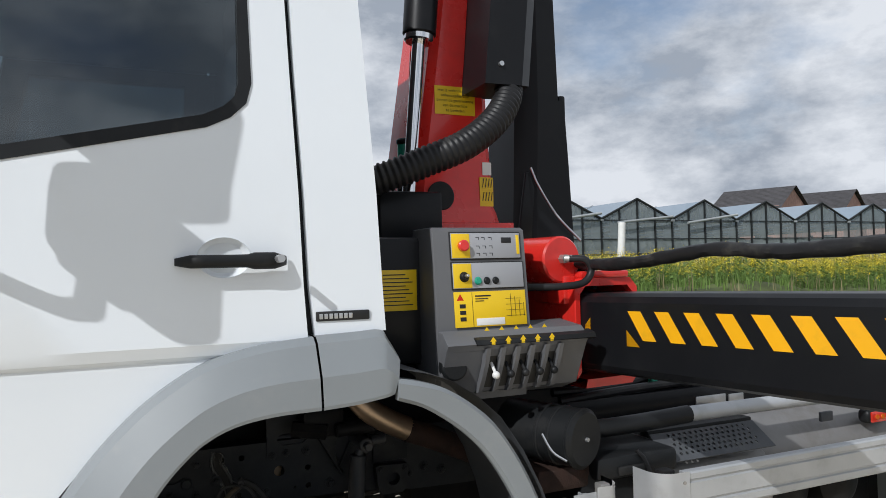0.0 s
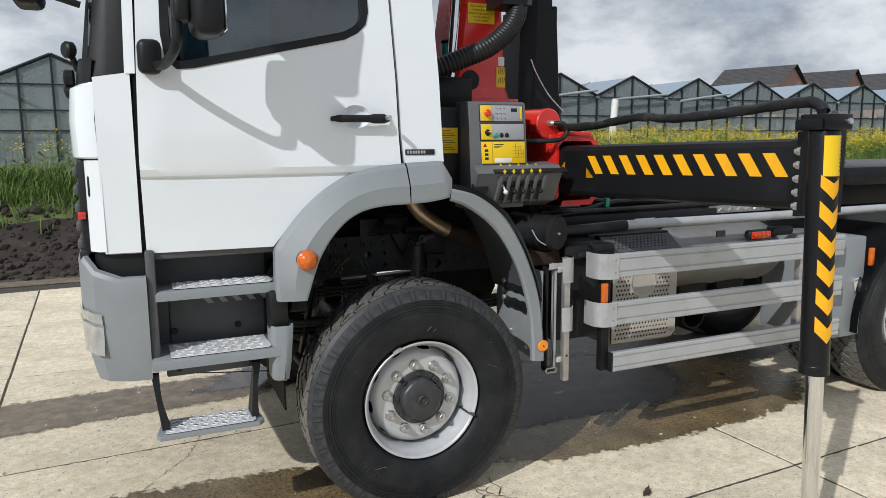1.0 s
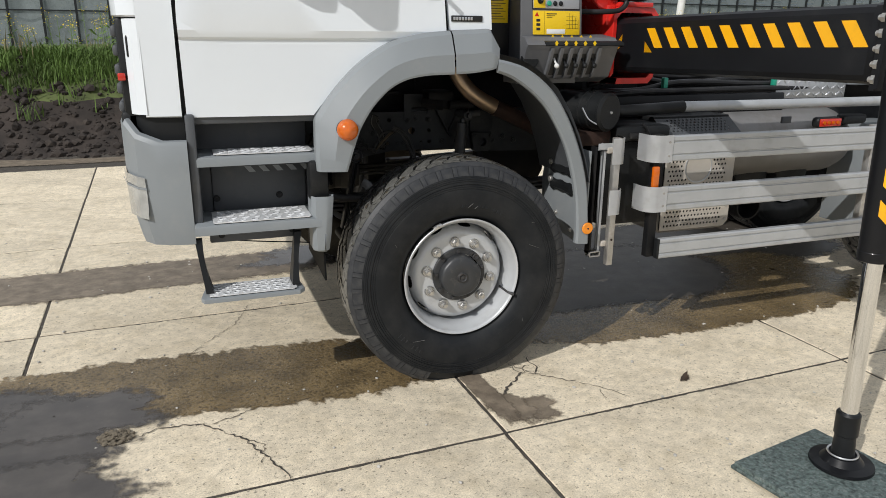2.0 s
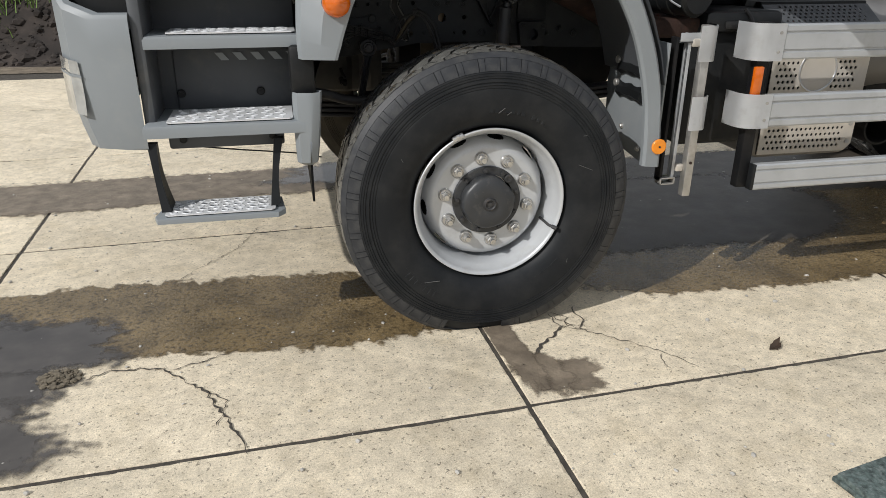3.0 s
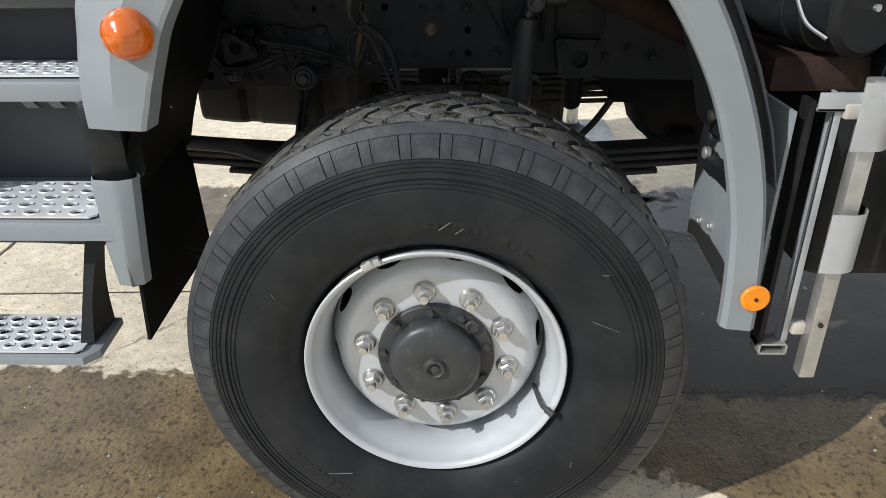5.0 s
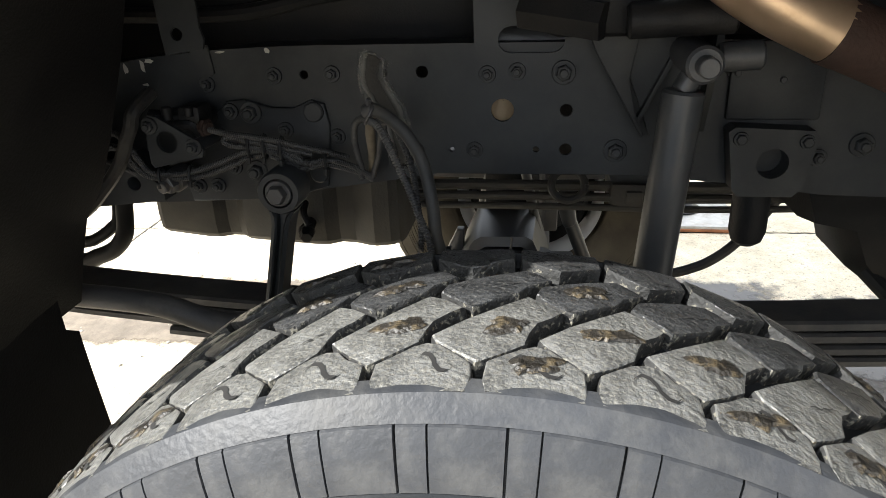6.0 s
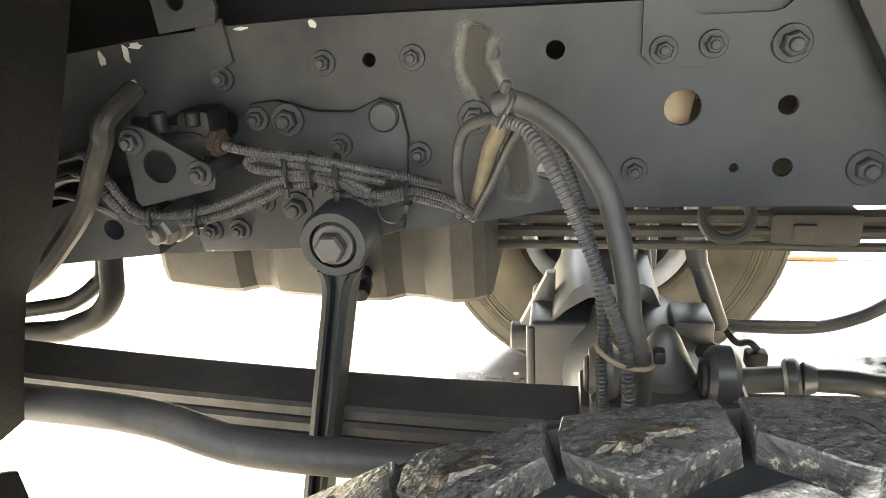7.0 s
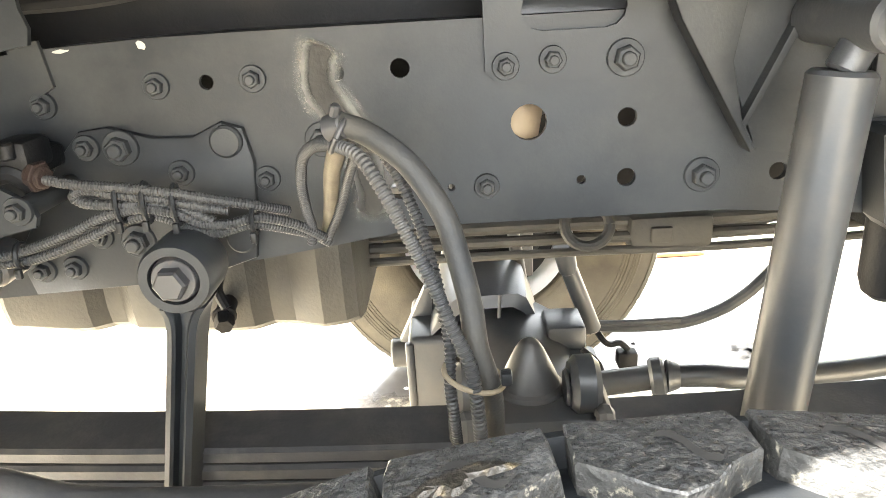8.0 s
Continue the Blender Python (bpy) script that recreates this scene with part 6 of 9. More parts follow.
for bearing, r0, length, lean in ((86, 0.360, 0.030, 40), (81, 0.352, 0.022, 44), (20, 0.385, 0.062, 48), (-38, 0.40, 0.018, 30), (232, 0.370, 0.060, 40), (150, 0.388, 0.014, 60), (36, 0.432, 0.016, 55)):
    bm = B()
    dent = 0.0115 + (0.0052 if r0 < 0.36 else 0.0015)
    box(bm, (-length / 2, dent - 0.0014, -0.0008), (length / 2, dent + 0.002, 0.0008), 0.0004, 1)
    turn = near_pose @ Matrix.Rotation(radians(90 - bearing), 4, "Y") @ Matrix.Translation((0, 0, r0)) @ Matrix.Rotation(radians(-lean), 4, "Y")
    bmesh.ops.transform(bm, matrix=turn, verts=bm.verts[:])
    part("scuff", bm, SCUFF, near_wheel)
for a0, n, r0 in ((92, 7, 0.352), (66, 4, 0.350), (238, 8, 0.395), (318, 6, 0.36)):
    for k in range(n):
        bm = B()
        dent = 0.0115 + (0.0048 if r0 < 0.38 else 0.0006)
        box(bm, (-0.007 + 0.002 * (k % 3), dent - 0.0016, r0), (0.007, dent + 0.0025, r0 + 0.004 + 0.022 * ((k * 7) % 4 != 1)), 0.0006, 1)
        bmesh.ops.transform(bm, matrix=near_pose @ Matrix.Rotation(radians(90 - a0 + k * 3.2), 4, "Y"), verts=bm.verts[:])
        part("raised_mark", bm, RUBBER, near_wheel)
far_pose = Matrix.Translation((0, 2.4835, 0.531)) @ STEER @ Matrix.Rotation(math.pi, 4, "Z")
wheel(far_pose, 0.0035, "silver steel wheel on the far side of the axle", near=False, dish=0.022, rubber=DUSTRUBBER)
for y in (0.03, 0.40):
    wheel(Matrix.Translation((3.74, y, 0.531)), 0.0035, "rear steel wheel with a dark truck tyre", near=False, dish=0.07)
for y in (2.42, 2.05):
    wheel(Matrix.Translation((3.74, y, 0.531)) @ Matrix.Rotation(math.pi, 4, "Z"), 0.0035, "rear steel wheel with a dark truck tyre", near=False, dish=0.07)


# ---- chassis, springs and axle ----
SHIFT.x = -0.013
FY = 0.73
LOW = [(-1.35, 0.985), (-0.80, 0.975), (-0.598, 0.980), (-0.429, 0.988), (-0.334, 1.006), (-0.207, 1.024), (-0.122, 1.038), (0.191, 1.039), (0.352, 1.026), (0.482, 1.010), (0.70, 1.004), (6.4, 1.004)]
TOP = [(6.4, 1.247), (-0.30, 1.247), (-0.385, 1.246), (-0.487, 1.2415), (-0.587, 1.2325), (-0.673, 1.221), (-0.85, 1.198), (-1.35, 1.18)]
HOLES = [(-0.204, 1.203, 0.0085), (-0.140, 1.204, 0.0098), (-0.013, 1.143, 0.0185), (0.087, 1.143, 0.0100), (0.041, 1.080, 0.0050), (0.088, 1.080, 0.0100), (-0.150, 1.079, 0.0096),
         (-0.334, 1.201, 0.0075), (0.246, 1.078, 0.0095), (-0.600, 1.176, 0.004), (-0.095, 1.079, 0.004)]
for near in (True, False):
    bm = B()
    plate(bm, LOW + TOP, 0.0, 0.008, "xz", [round_hole(*h, 18) for h in HOLES])
    for line in (LOW, TOP):
        k = 0.0 if line is LOW else -0.008
        band(bm, [[(x, 0.008, z + k), (x, 0.075, z + k), (x, 0.075, z + k + 0.008), (x, 0.008, z + k + 0.008)] for x, z in line], True)
    for v in bm.verts:
        v.co.y = FY + v.co.y if near else 2.45 - FY - v.co.y
    # same rail twice; the far one's darker colour stands in for its shade
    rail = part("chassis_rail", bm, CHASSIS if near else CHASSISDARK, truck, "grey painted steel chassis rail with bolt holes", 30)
    if near:
        near_rail = rail
bm = B()
plate(bm, [(-0.500, 1.128), (-0.470, 1.160), (-0.440, 1.163), (-0.395, 1.150), (-0.355, 1.149), (-0.325, 1.162), (-0.303, 1.155), (-0.296, 1.120), (-0.300, 1.070), (-0.308, 1.015), (-0.345, 1.003), (-0.43, 0.990), (-0.555, 0.985), (-0.565, 1.03), (-0.53, 1.08)],
      FY - 0.009, FY - 0.0005, "xz", bevel=0.003)
part("mounting_plate", bm, CHASSIS, truck, "grey steel reinforcement plate")
bm = B()
plate(bm, [(-0.057, 1.34), (-0.056, 1.197), (-0.044, 1.185), (0.074, 1.183), (0.096, 1.207), (0.125, 1.250), (0.150, 1.34)], FY - 0.008, FY - 0.0005, "xz", [slot_hole(0.000, 0.062, 1.252, 0.020)])
part("upper_bracket", bm, CHASSIS, truck, "grey steel bracket with a long slot")
bm = B()
plate(bm, [(-0.566, 1.150), (-0.558, 1.157), (-0.543, 1.154), (-0.491, 1.122), (-0.477, 1.112), (-0.474, 1.100), (-0.477, 1.091), (-0.560, 1.073), (-0.565, 1.080)], 0.625, 0.632, "xz", [round_hole(-0.532, 1.115, 0.0175, 20)], 0.002)
rod(bm, (-0.556, 0.628, 1.141), (-0.556, FY, 1.141), 0.011)
rod(bm, (-0.488, 0.628, 1.107), (-0.488, FY, 1.107), 0.011)
part("cable_bracket", bm, CHASSIS, truck, "triangular bracket with a round hole")

bm = B()
hexhead(bm, (0, 0, 0), (0, -1, 0), 0.0088, 0.008, 0.0135, 0.0048)
bolt_s = mesh_of("chassis_bolt", bm, CHASSIS)
bm = B()
hexhead(bm, (0, 0, 0), (0, -1, 0), 0.0125, 0.011, 0.0185, 0.007)
bolt_l = mesh_of("chassis_bolt", bm, CHASSIS)
bm = B()
spun(bm, [(1e-5, 0), (0.0165, 0), (0.0165, 0.006), (0.014, 0.0085), (1e-5, 0.0085)], aim((0, 0, 0), (0, -1, 0))[0], 20)
bolt_r = mesh_of("chassis_rivet", bm, CHASSIS)
for x, z, d, me_, off in ((-0.384, 1.200, 1, bolt_s, 0), (-0.287, 1.202, 1, bolt_s, 0), (-0.463, 1.144, 1, bolt_s, 9), (-0.428, 1.142, 1, bolt_l, 9), (-0.320, 1.143, 1, bolt_r, 9), (-0.286, 1.100, 1, bolt_s, 0),
                          (-0.224, 1.138, 1, bolt_l, 0), (-0.058, 1.079, 1, bolt_s, 0), (0.166, 1.079, 1, bolt_l, 0), (-0.469, 1.049, 1, bolt_s, 9), (-0.430, 1.042, 1, bolt_l, 9), (-0.539, 1.014, 1, bolt_s, 9),
                          (-0.504, 1.015, 1, bolt_s, 9), (-0.319, 1.040, 1, bolt_r, 9), (-0.371, 1.113, 1, bolt_s, 9), (-0.501, 1.187, 1, bolt_s, 0), (-0.036, 1.201, 1, bolt_s, 8), (0.010, 1.205, 1, bolt_s, 8),
                          (0.081, 1.203, 1, bolt_l, 8), (0.335, 1.200, 1, bolt_s, 0), (0.40, 1.190, 1, bolt_s, 0), (0.53, 1.09, 1, bolt_l, 0), (0.47, 1.07, 1, bolt_s, 0), (0.60, 1.07, 1, bolt_l, 0), (-0.556, 1.141, 1, bolt_s, 105), (-0.488, 1.108, 1, bolt_s, 105)):
    piece(me_.name.split(".")[0], me_, Matrix.Translation((x, FY - off / 1000, z)) @ Matrix.Rotation(x * 9, 4, "Y"), near_rail)
smear_rim = material("sealant_rim", (0.150, 0.146, 0.132), 0.85, 0, 0.3, 25.0, 0.4, 120)
smear_core = material("sealant", (0.036, 0.033, 0.028), 0.8, 0, 0.3, 25.0, 0.4, 90)
soft_edge(smear_rim, 0.50, 1.15)
soft_edge(smear_core, 0.55, 1.10)
for mat, w, lift in ((smear_rim, 0.029, 0.0010), (smear_core, 0.0165, 0.0018)):
    bm = B()
    wet = bm.verts.layers.float.new("wet")
    line = smooth_line([(-0.212, FY - lift, 1.233), (-0.219, FY - lift, 1.216), (-0.221, FY - lift, 1.192), (-0.209, FY - lift, 1.165), (-0.190, FY - lift, 1.128), (-0.178, FY - lift, 1.08), (-0.182, FY - lift, 1.045)], 6)
    rows = []
    for i, p in enumerate(line):
        end = min(i, len(line) - 1 - i)
        d = (line[min(i + 1, len(line) - 1)] - line[max(i - 1, 0)]).normalized()
        s = Vector((d.z, 0, -d.x))
        row = []
        for u, value in ((-1, 0.0), (-0.5, 0.6), (0, 1.0), (0.5, 0.6), (1, 0.0)):
            v = bm.verts.new(p + s * (u * w * (0.95 + 0.16 * noise.noise((i * 0.18, w * 50, 0)))))
            v[wet] = value * min(1.0, end / 3.0)
            row.append(v)
        rows.append(row)
    for p, q in zip(rows, rows[1:]):
        for k in range(4):
            bm.faces.new((p[k], q[k], q[k + 1], p[k + 1]))
    part("sealant_smear", bm, mat, near_rail, "brown smear with a pale rim")
CHIP = material("bare_primer", (0.42, 0.40, 0.36), 0.7, 0, 0.2, 60.0)
for x, z, w, h, lean in ((-0.641, 1.213, 0.005, 0.010, 0.3), (-0.611, 1.217, 0.005, 0.010, 0.5), (-0.598, 1.2255, 0.009, 0.004, 0.1), (-0.392, 1.2395, 0.006, 0.005, 0.6), (-0.470, 1.2385, 0.011, 0.002, 0.1), (-0.610, 1.187, 0.006, 0.0025, 0.0)):
    rnd = random.Random(int(x * -1000))
    bm = B()
    ring = []
    for k in range(11):
        a = 2 * math.pi * k / 11
        q = rnd.uniform(0.55, 1.1)
        u, v = w * q * math.cos(a), h * q * math.sin(a)
        ring.append((x + u * math.cos(lean) - v * math.sin(lean) * 0.4, z + v + u * math.sin(lean) * 0.4))
    plate(bm, ring, FY - 0.0012, FY - 0.0002, "xz")
    part("paint_chip", bm, CHIP, near_rail, "pale chip in the paint")
# what shows through the rail's openings
bm = B()
rod(bm, (-0.035, FY + 0.055, 1.248), (0.115, FY + 0.055, 1.244), 0.026, seg=20)
part("cross_tube", bm, HUB, truck, "glossy dark tube behind the bracket")
bm = B()
rod(bm, (-0.030, FY + 0.070, 1.090), (-0.012, FY + 0.070, 1.190), 0.030, seg=24, bevel=0.004)
for k in range(4):
    rod(bm, (-0.0175 + k * 0.0015, FY + 0.036, 1.150 + k * 0.008), (-0.0175 + k * 0.0015, FY + 0.042, 1.150 + k * 0.008), 0.0045, seg=8)
part("brown_bung", bm, LITBEIGE, truck, "tan ribbed fitting behind the rail opening, lightened as if sunlit")

# shock absorber and its bracket
bm = B()
rod(bm, (0.199, 0.620, 0.62), (0.2435, 0.627, 1.192), 0.0300, 0.0290, 28, 0.004)
shock = part("shock_absorber", bm, AXLE, truck, "dusty grey shock absorber tube")
bm = B()
rod(bm, (0.258, 0.575, 1.232), (0.258, 0.715, 1.232), 0.0250, seg=24, bevel=0.004)
rod(bm, (0.258, 0.548, 1.232), (0.258, 0.735, 1.232), 0.014, seg=16, bevel=0.002)
rod(bm, (0.240, 0.622, 1.190), (0.256, 0.622, 1.222), 0.016, seg=14, bevel=0.003)
rod(bm, (0.282, 0.62, 1.236), (0.340, 0.62, 1.240), 0.020, seg=14, bevel=0.004)
part("shock_eye", bm, HUB, shock)
bm = B()
plate(bm, [(0.140, 1.30), (0.215, 1.105), (0.245, 1.100), (0.305, 1.110), (0.305, 1.30)], FY - 0.011, FY - 0.001, "xz", [round_hole(0.262, 1.142, 0.009, 12)])
plate(bm, [(0.100, 1.300), (0.126, 1.236), (0.200, 1.108), (0.203, 1.112), (0.190, 1.138), (0.177, 1.197), (0.186, 1.252), (0.190, 1.300)], FY - 0.036, FY - 0.029, "xz", bevel=0.002)
plate(bm, [(0.100, 1.300), (0.106, 1.300), (0.206, 1.112), (0.200, 1.108), (0.126, 1.236)], FY - 0.031, FY - 0.010, "xz")
plate(bm, [(0.192, 1.134), (0.197, 1.130), (0.262, 1.262), (0.255, 1.268)], FY - 0.026, FY - 0.010, "xz", bevel=0.001)
plate(bm, [(FY, 1.30), (FY - 0.09, 1.30), (FY - 0.075, 1.245), (FY - 0.015, 1.115), (FY, 1.105)], 0.285, 0.295, "yz")
part("shock_bracket", bm, CHASSIS, truck, "welded steel gusset bracket")

# bump stop with its plate, hanger
bm = B()
plate(bm, [(0.326, 1.118), (0.335, 1.125), (0.448, 1.120), (0.456, 1.110), (0.440, 1.030), (0.428, 1.018), (0.350, 1.018), (0.340, 1.028)], FY - 0.040, FY - 0.001, "xz", [round_hole(0.394, 1.070, 0.0235, 20)], 0.0)
stop = part("bump_bracket", bm, CHASSIS, truck, "cast bracket with a round opening")
for x, z in ((0.344, 1.108), (0.438, 1.104)):
    bm = B()
    hexhead(bm, (x, FY - 0.040, z), (0, -1, 0), 0.008, 0.006, 0.011)
    part("bracket_bolt", bm, CHASSIS, stop)
bm = B()
spun(bm, [(1e-5, 0.0), (0.014, 0.002), (0.024, 0.010), (0.029, 0.026), (0.029, 0.11), (1e-5, 0.11)], Matrix.Translation((0.386, 0.742, 0.918)), 24)
part("bump_stop", bm, CHASSISDARK, stop, "rounded rubber bump stop")
bm = B()
box(bm, (0.325, FY - 0.012, 1.13), (0.460, FY - 0.001, 1.246), 0.004)
part("side_plate", bm, CHASSIS, truck)
bm = B()
rows = []
for y in (0.90, 0.94, 1.10, 1.16):
    w = 0.0 if 0.92 < y < 1.12 else 0.02
    rows.append([(0.50, y, 1.05), (0.530 + w, y, 0.90), (0.605 + w, y, 0.885), (0.632 + w, y, 0.800 + w), (0.70, y, 0.748 + w), (0.76, y, 0.728 + w), (0.84, y, 0.745 + w), (0.885, y, 0.85), (0.90, y, 1.05)])
band(bm, rows, True)
part("steering_gear", bm, CHASSISDARK, truck, "dark casting below the chassis rail")
bm = B()
pipe(bm, [(0.66, 0.92, 0.80), (0.70, 0.88, 0.76), (0.72, 0.86, 0.74), (0.73, 0.86, 0.71)], 0.016, 10)
rod(bm, (0.72, 0.88, 0.79), (0.80, 0.88, 0.79), 0.022, seg=14, bevel=0.004)
part("air_fitting", bm, BLACK, truck)


# leaf springs
SHIFT.x = 0.0
def leaf_spring(y0, y1):
    arc = lambda x: 0.814 + 0.054 * x * x
    spring_parts = None
    for k, (half, drop_) in enumerate(((1.18, 0.0), (1.02, 0.0225), (0.84, 0.0450), (0.62, 0.0675))):
        bm = B()
        rows = []
        for i in range(25):
            x = -half + 2 * half * i / 24
            z = arc(x) - drop_
            t = 0.0195 - 0.005 * abs(x) / half
            rows.append([(x, y0 + 0.006, z), (x, y1 - 0.006, z), (x, y1, z - 0.004), (x, y1, z - t + 0.003), (x, y1 - 0.004, z - t), (x, y0 + 0.004, z - t), (x, y0, z - t + 0.003), (x, y0 + 0.001, z - 0.004)])
        band(bm, rows, True)
        ob = part("leaf", bm, SPRING, truck if spring_parts is None else spring_parts, "stacked dark steel leaf spring" if spring_parts is None else "")
        if spring_parts is None:
            ob.name = "leaf_spring"
            spring_parts = ob
    bm = B()
    box(bm, (-0.12, y0 - 0.01, 0.56), (0.09, y1 + 0.01, 0.728), 0.01)
    box(bm, (-0.125, y0 + 0.002, 0.812), (0.055, y1 - 0.002, 0.838), 0.006)
    part("spring_seat", bm, AXLE, spring_parts)
    bm = B()
    for x in (-0.105, 0.040):
        pipe(bm, [(x, y0 - 0.012, 0.56), (x, y0 - 0.012, 0.822), (x, y0 + 0.01, 0.845), (x, y1 - 0.01, 0.845), (x, y1 + 0.012, 0.822), (x, y1 + 0.012, 0.56)], 0.010, 8)
    part("u_bolt", bm, SPRING, spring_parts)
    for x in (-0.101, 0.022):
        bm = B()
        rod(bm, (x - 0.014, (y0 + y1) / 2 - 0.012, 0.865), (x + 0.018, (y0 + y1) / 2 - 0.012, 0.865), 0.032, seg=28, bevel=0.007)
        rod(bm, (x - 0.019, (y0 + y1) / 2 - 0.012, 0.862), (x - 0.013, (y0 + y1) / 2 - 0.012, 0.862), 0.021, seg=24, bevel=0.003)
        part("spring_saddle", bm, AXLE, spring_parts)
    bm = B()
    spun(bm, [(0.040, -0.020), (0.040, 0.026), (0.0385, 0.031), (0.0345, 0.034), (0.0335, 0.038), (0.0265, 0.054), (0.0175, 0.074), (0.0105, 0.085), (0.004, 0.0895), (1e-5, 0.090)], Matrix.Translation((-0.030, (y0 + y1) / 2 + 0.030, 0.812)), 28)
    part("bump_stop", bm, AXLE, spring_parts, "conical grey rubber bump stop")
    for x in (-1.18, 1.18):
        bm = B()
        rod(bm, (x, y0 - 0.01, arc(x) - 0.02), (x, y1 + 0.01, arc(x) - 0.02), 0.045, seg=20, bevel=0.004)
        box(bm, (x - 0.06, y0 + 0.01, arc(x)), (x + 0.06, y1 - 0.01, 1.05), 0.01)
        part("spring_hanger", bm, CHASSISDARK, spring_parts)
    return spring_parts


leaf_spring(0.650, 0.735)
leaf_spring(1.715, 1.80)

# drop link and anti-roll bar
bm = B()
m, _ = aim((-0.366, 0.662, 1.039), (-0.366, 0.5, 1.039))
spun(bm, [(0.0240, 0.0), (0.0340, 0.0), (0.0352, 0.004), (0.0352, 0.050), (0.0325, 0.056), (0.0240, 0.056)], m, 40, True)
link = part("drop_link", bm, CHASSIS, truck, "grey forged drop link of the anti-roll bar")
bm = B()
spun(bm, [(1e-5, 0.010), (0.0215, 0.010), (0.0222, 0.016), (0.0222, 0.052), (0.0195, 0.057), (1e-5, 0.057)], m, 32)
hexhead(bm, (-0.366, 0.609, 1.039), (0, -1, 0), 0.0155, 0.014, 0.021, 0.0)
part("link_bush", bm, BOLT, link)
bm = B()
rows = []
for t in [0, 0.02, 0.04, 0.06, 0.09, 0.13, 0.2, 0.4, 0.7, 1.0]:
    z = 1.008 - 0.40 * t
    x = -0.366 - 0.083 * t
    w = 0.008 * (1 - t) ** 40 + 0.0138
    rows.append([(x - w, 0.612, z), (x - w + 0.006, 0.609, z), (x - w + 0.009, 0.612, z), (x - w + 0.010, 0.626, z), (x + w - 0.010, 0.626, z), (x + w - 0.009, 0.612, z), (x + w - 0.006, 0.609, z), (x + w, 0.612, z), (x + w, 0.655, z), (x - w, 0.655, z)])
band(bm, rows, True)
part("link_arm", bm, CHASSIS, link, angle=40)
bm = B()
pipe(bm, [(-1.22, 0.58, 0.900), (-1.10, 0.56, 0.896), (-0.82, 0.55, 0.885), (-0.70, 0.55, 0.879), (-0.60, 0.55, 0.872), (-0.545, 0.55, 0.862), (-0.500, 0.55, 0.846), (-0.455, 0.55, 0.836), (-0.36, 0.55, 0.831), (-0.12, 0.55, 0.829), (0.10, 0.56, 0.828)], 0.0195, 18)
part("anti_roll_bar", bm, SPRING, truck, "dark bent anti-roll bar")
bm = B()
rod(bm, (-0.449, 0.50, 0.625), (-0.449, 0.67, 0.625), 0.030, seg=20, bevel=0.004)
part("link_foot", bm, CHASSISDARK, link)

# brake hoses and conduits at the rail
SHIFT.x = -0.013
bm = B()
pipe(bm, [(-0.215, 0.505, 1.150), (-0.192, 0.520, 1.183), (-0.171, 0.504, 1.191), (-0.157, 0.500, 1.187), (-0.139, 0.492, 1.177), (-0.121, 0.485, 1.161), (-0.102, 0.475, 1.132), (-0.093, 0.468, 1.102), (-0.086, 0.458, 1.069), (-0.083, 0.450, 1.040), (-0.077, 0.447, 1.017), (-0.073, 0.455, 0.987), (-0.070, 0.50, 0.90), (-0.065, 0.53, 0.80)][2:], 0.0086, 16)
hose = part("brake_hose", bm, DUSTHOSE, truck, "thick dusty rubber brake hose")
bm = B()
pipe(bm, [(-0.240, 0.690, 1.040), (-0.236, 0.680, 1.060), (-0.235, 0.66, 1.084), (-0.228, 0.62, 1.121), (-0.216, 0.585, 1.152), (-0.193, 0.54, 1.171), (-0.172, 0.497, 1.177), (-0.155, 0.475, 1.173), (-0.139, 0.460, 1.151), (-0.125, 0.450, 1.124), (-0.112, 0.445, 1.095), (-0.101, 0.440, 1.065), (-0.089, 0.435, 1.035), (-0.085, 0.432, 1.008), (-0.083, 0.44, 0.97), (-0.080, 0.50, 0.88), (-0.078, 0.52, 0.80)], 0.0042, 12, rib=0.0010, pitch=0.0038)
part("conduit", bm, CONDUITLIGHT, truck, "dusty corrugated cable conduit", 28)
bm = B()
pipe(bm, [(-0.228, 0.708, 1.040), (-0.223, 0.70, 1.052), (-0.209, 0.65, 1.092), (-0.193, 0.58, 1.138), (-0.179, 0.53, 1.167), (-0.171, 0.504, 1.186)], 0.0072, 14)
part("hose_stub", bm, TAN, hose, "tan dusty stretch of the hose")
bm = B()
pipe(bm, [(-0.226, 0.70, 1.036), (-0.220, 0.69, 1.049), (-0.198, 0.64, 1.092), (-0.175, 0.57, 1.144), (-0.157, 0.52, 1.171), (-0.140, 0.505, 1.165), (-0.120, 0.495, 1.12), (-0.108, 0.465, 1.08), (-0.102, 0.452, 1.040), (-0.103, 0.447, 1.012), (-0.101, 0.455, 0.97), (-0.098, 0.50, 0.88), (-0.095, 0.52, 0.80)], 0.0036, 10, rib=0.0009, pitch=0.0036)
part("conduit", bm, CONDUIT, truck, "dusty corrugated cable conduit", 28)
bm = B()
rod(bm, (-0.1800, 0.507, 1.187), (-0.1660, 0.501, 1.1915), 0.0100, seg=20, bevel=0.0015)
rod(bm, (-0.1735, 0.498, 1.198), (-0.1705, 0.495, 1.206), 0.0038, seg=8, bevel=0.001)
pipe(bm, [(-0.172 + 0.006 * math.sin(a), 0.499 - 0.009 * math.cos(a), 1.184 + 0.011 * math.sin(a)) for a in [2 * math.pi * i / 16 for i in range(17)]], 0.0022, 8, smooth=False)
part("hose_clamp", bm, BOLT, hose, "steel hose clamp")
bm = B()
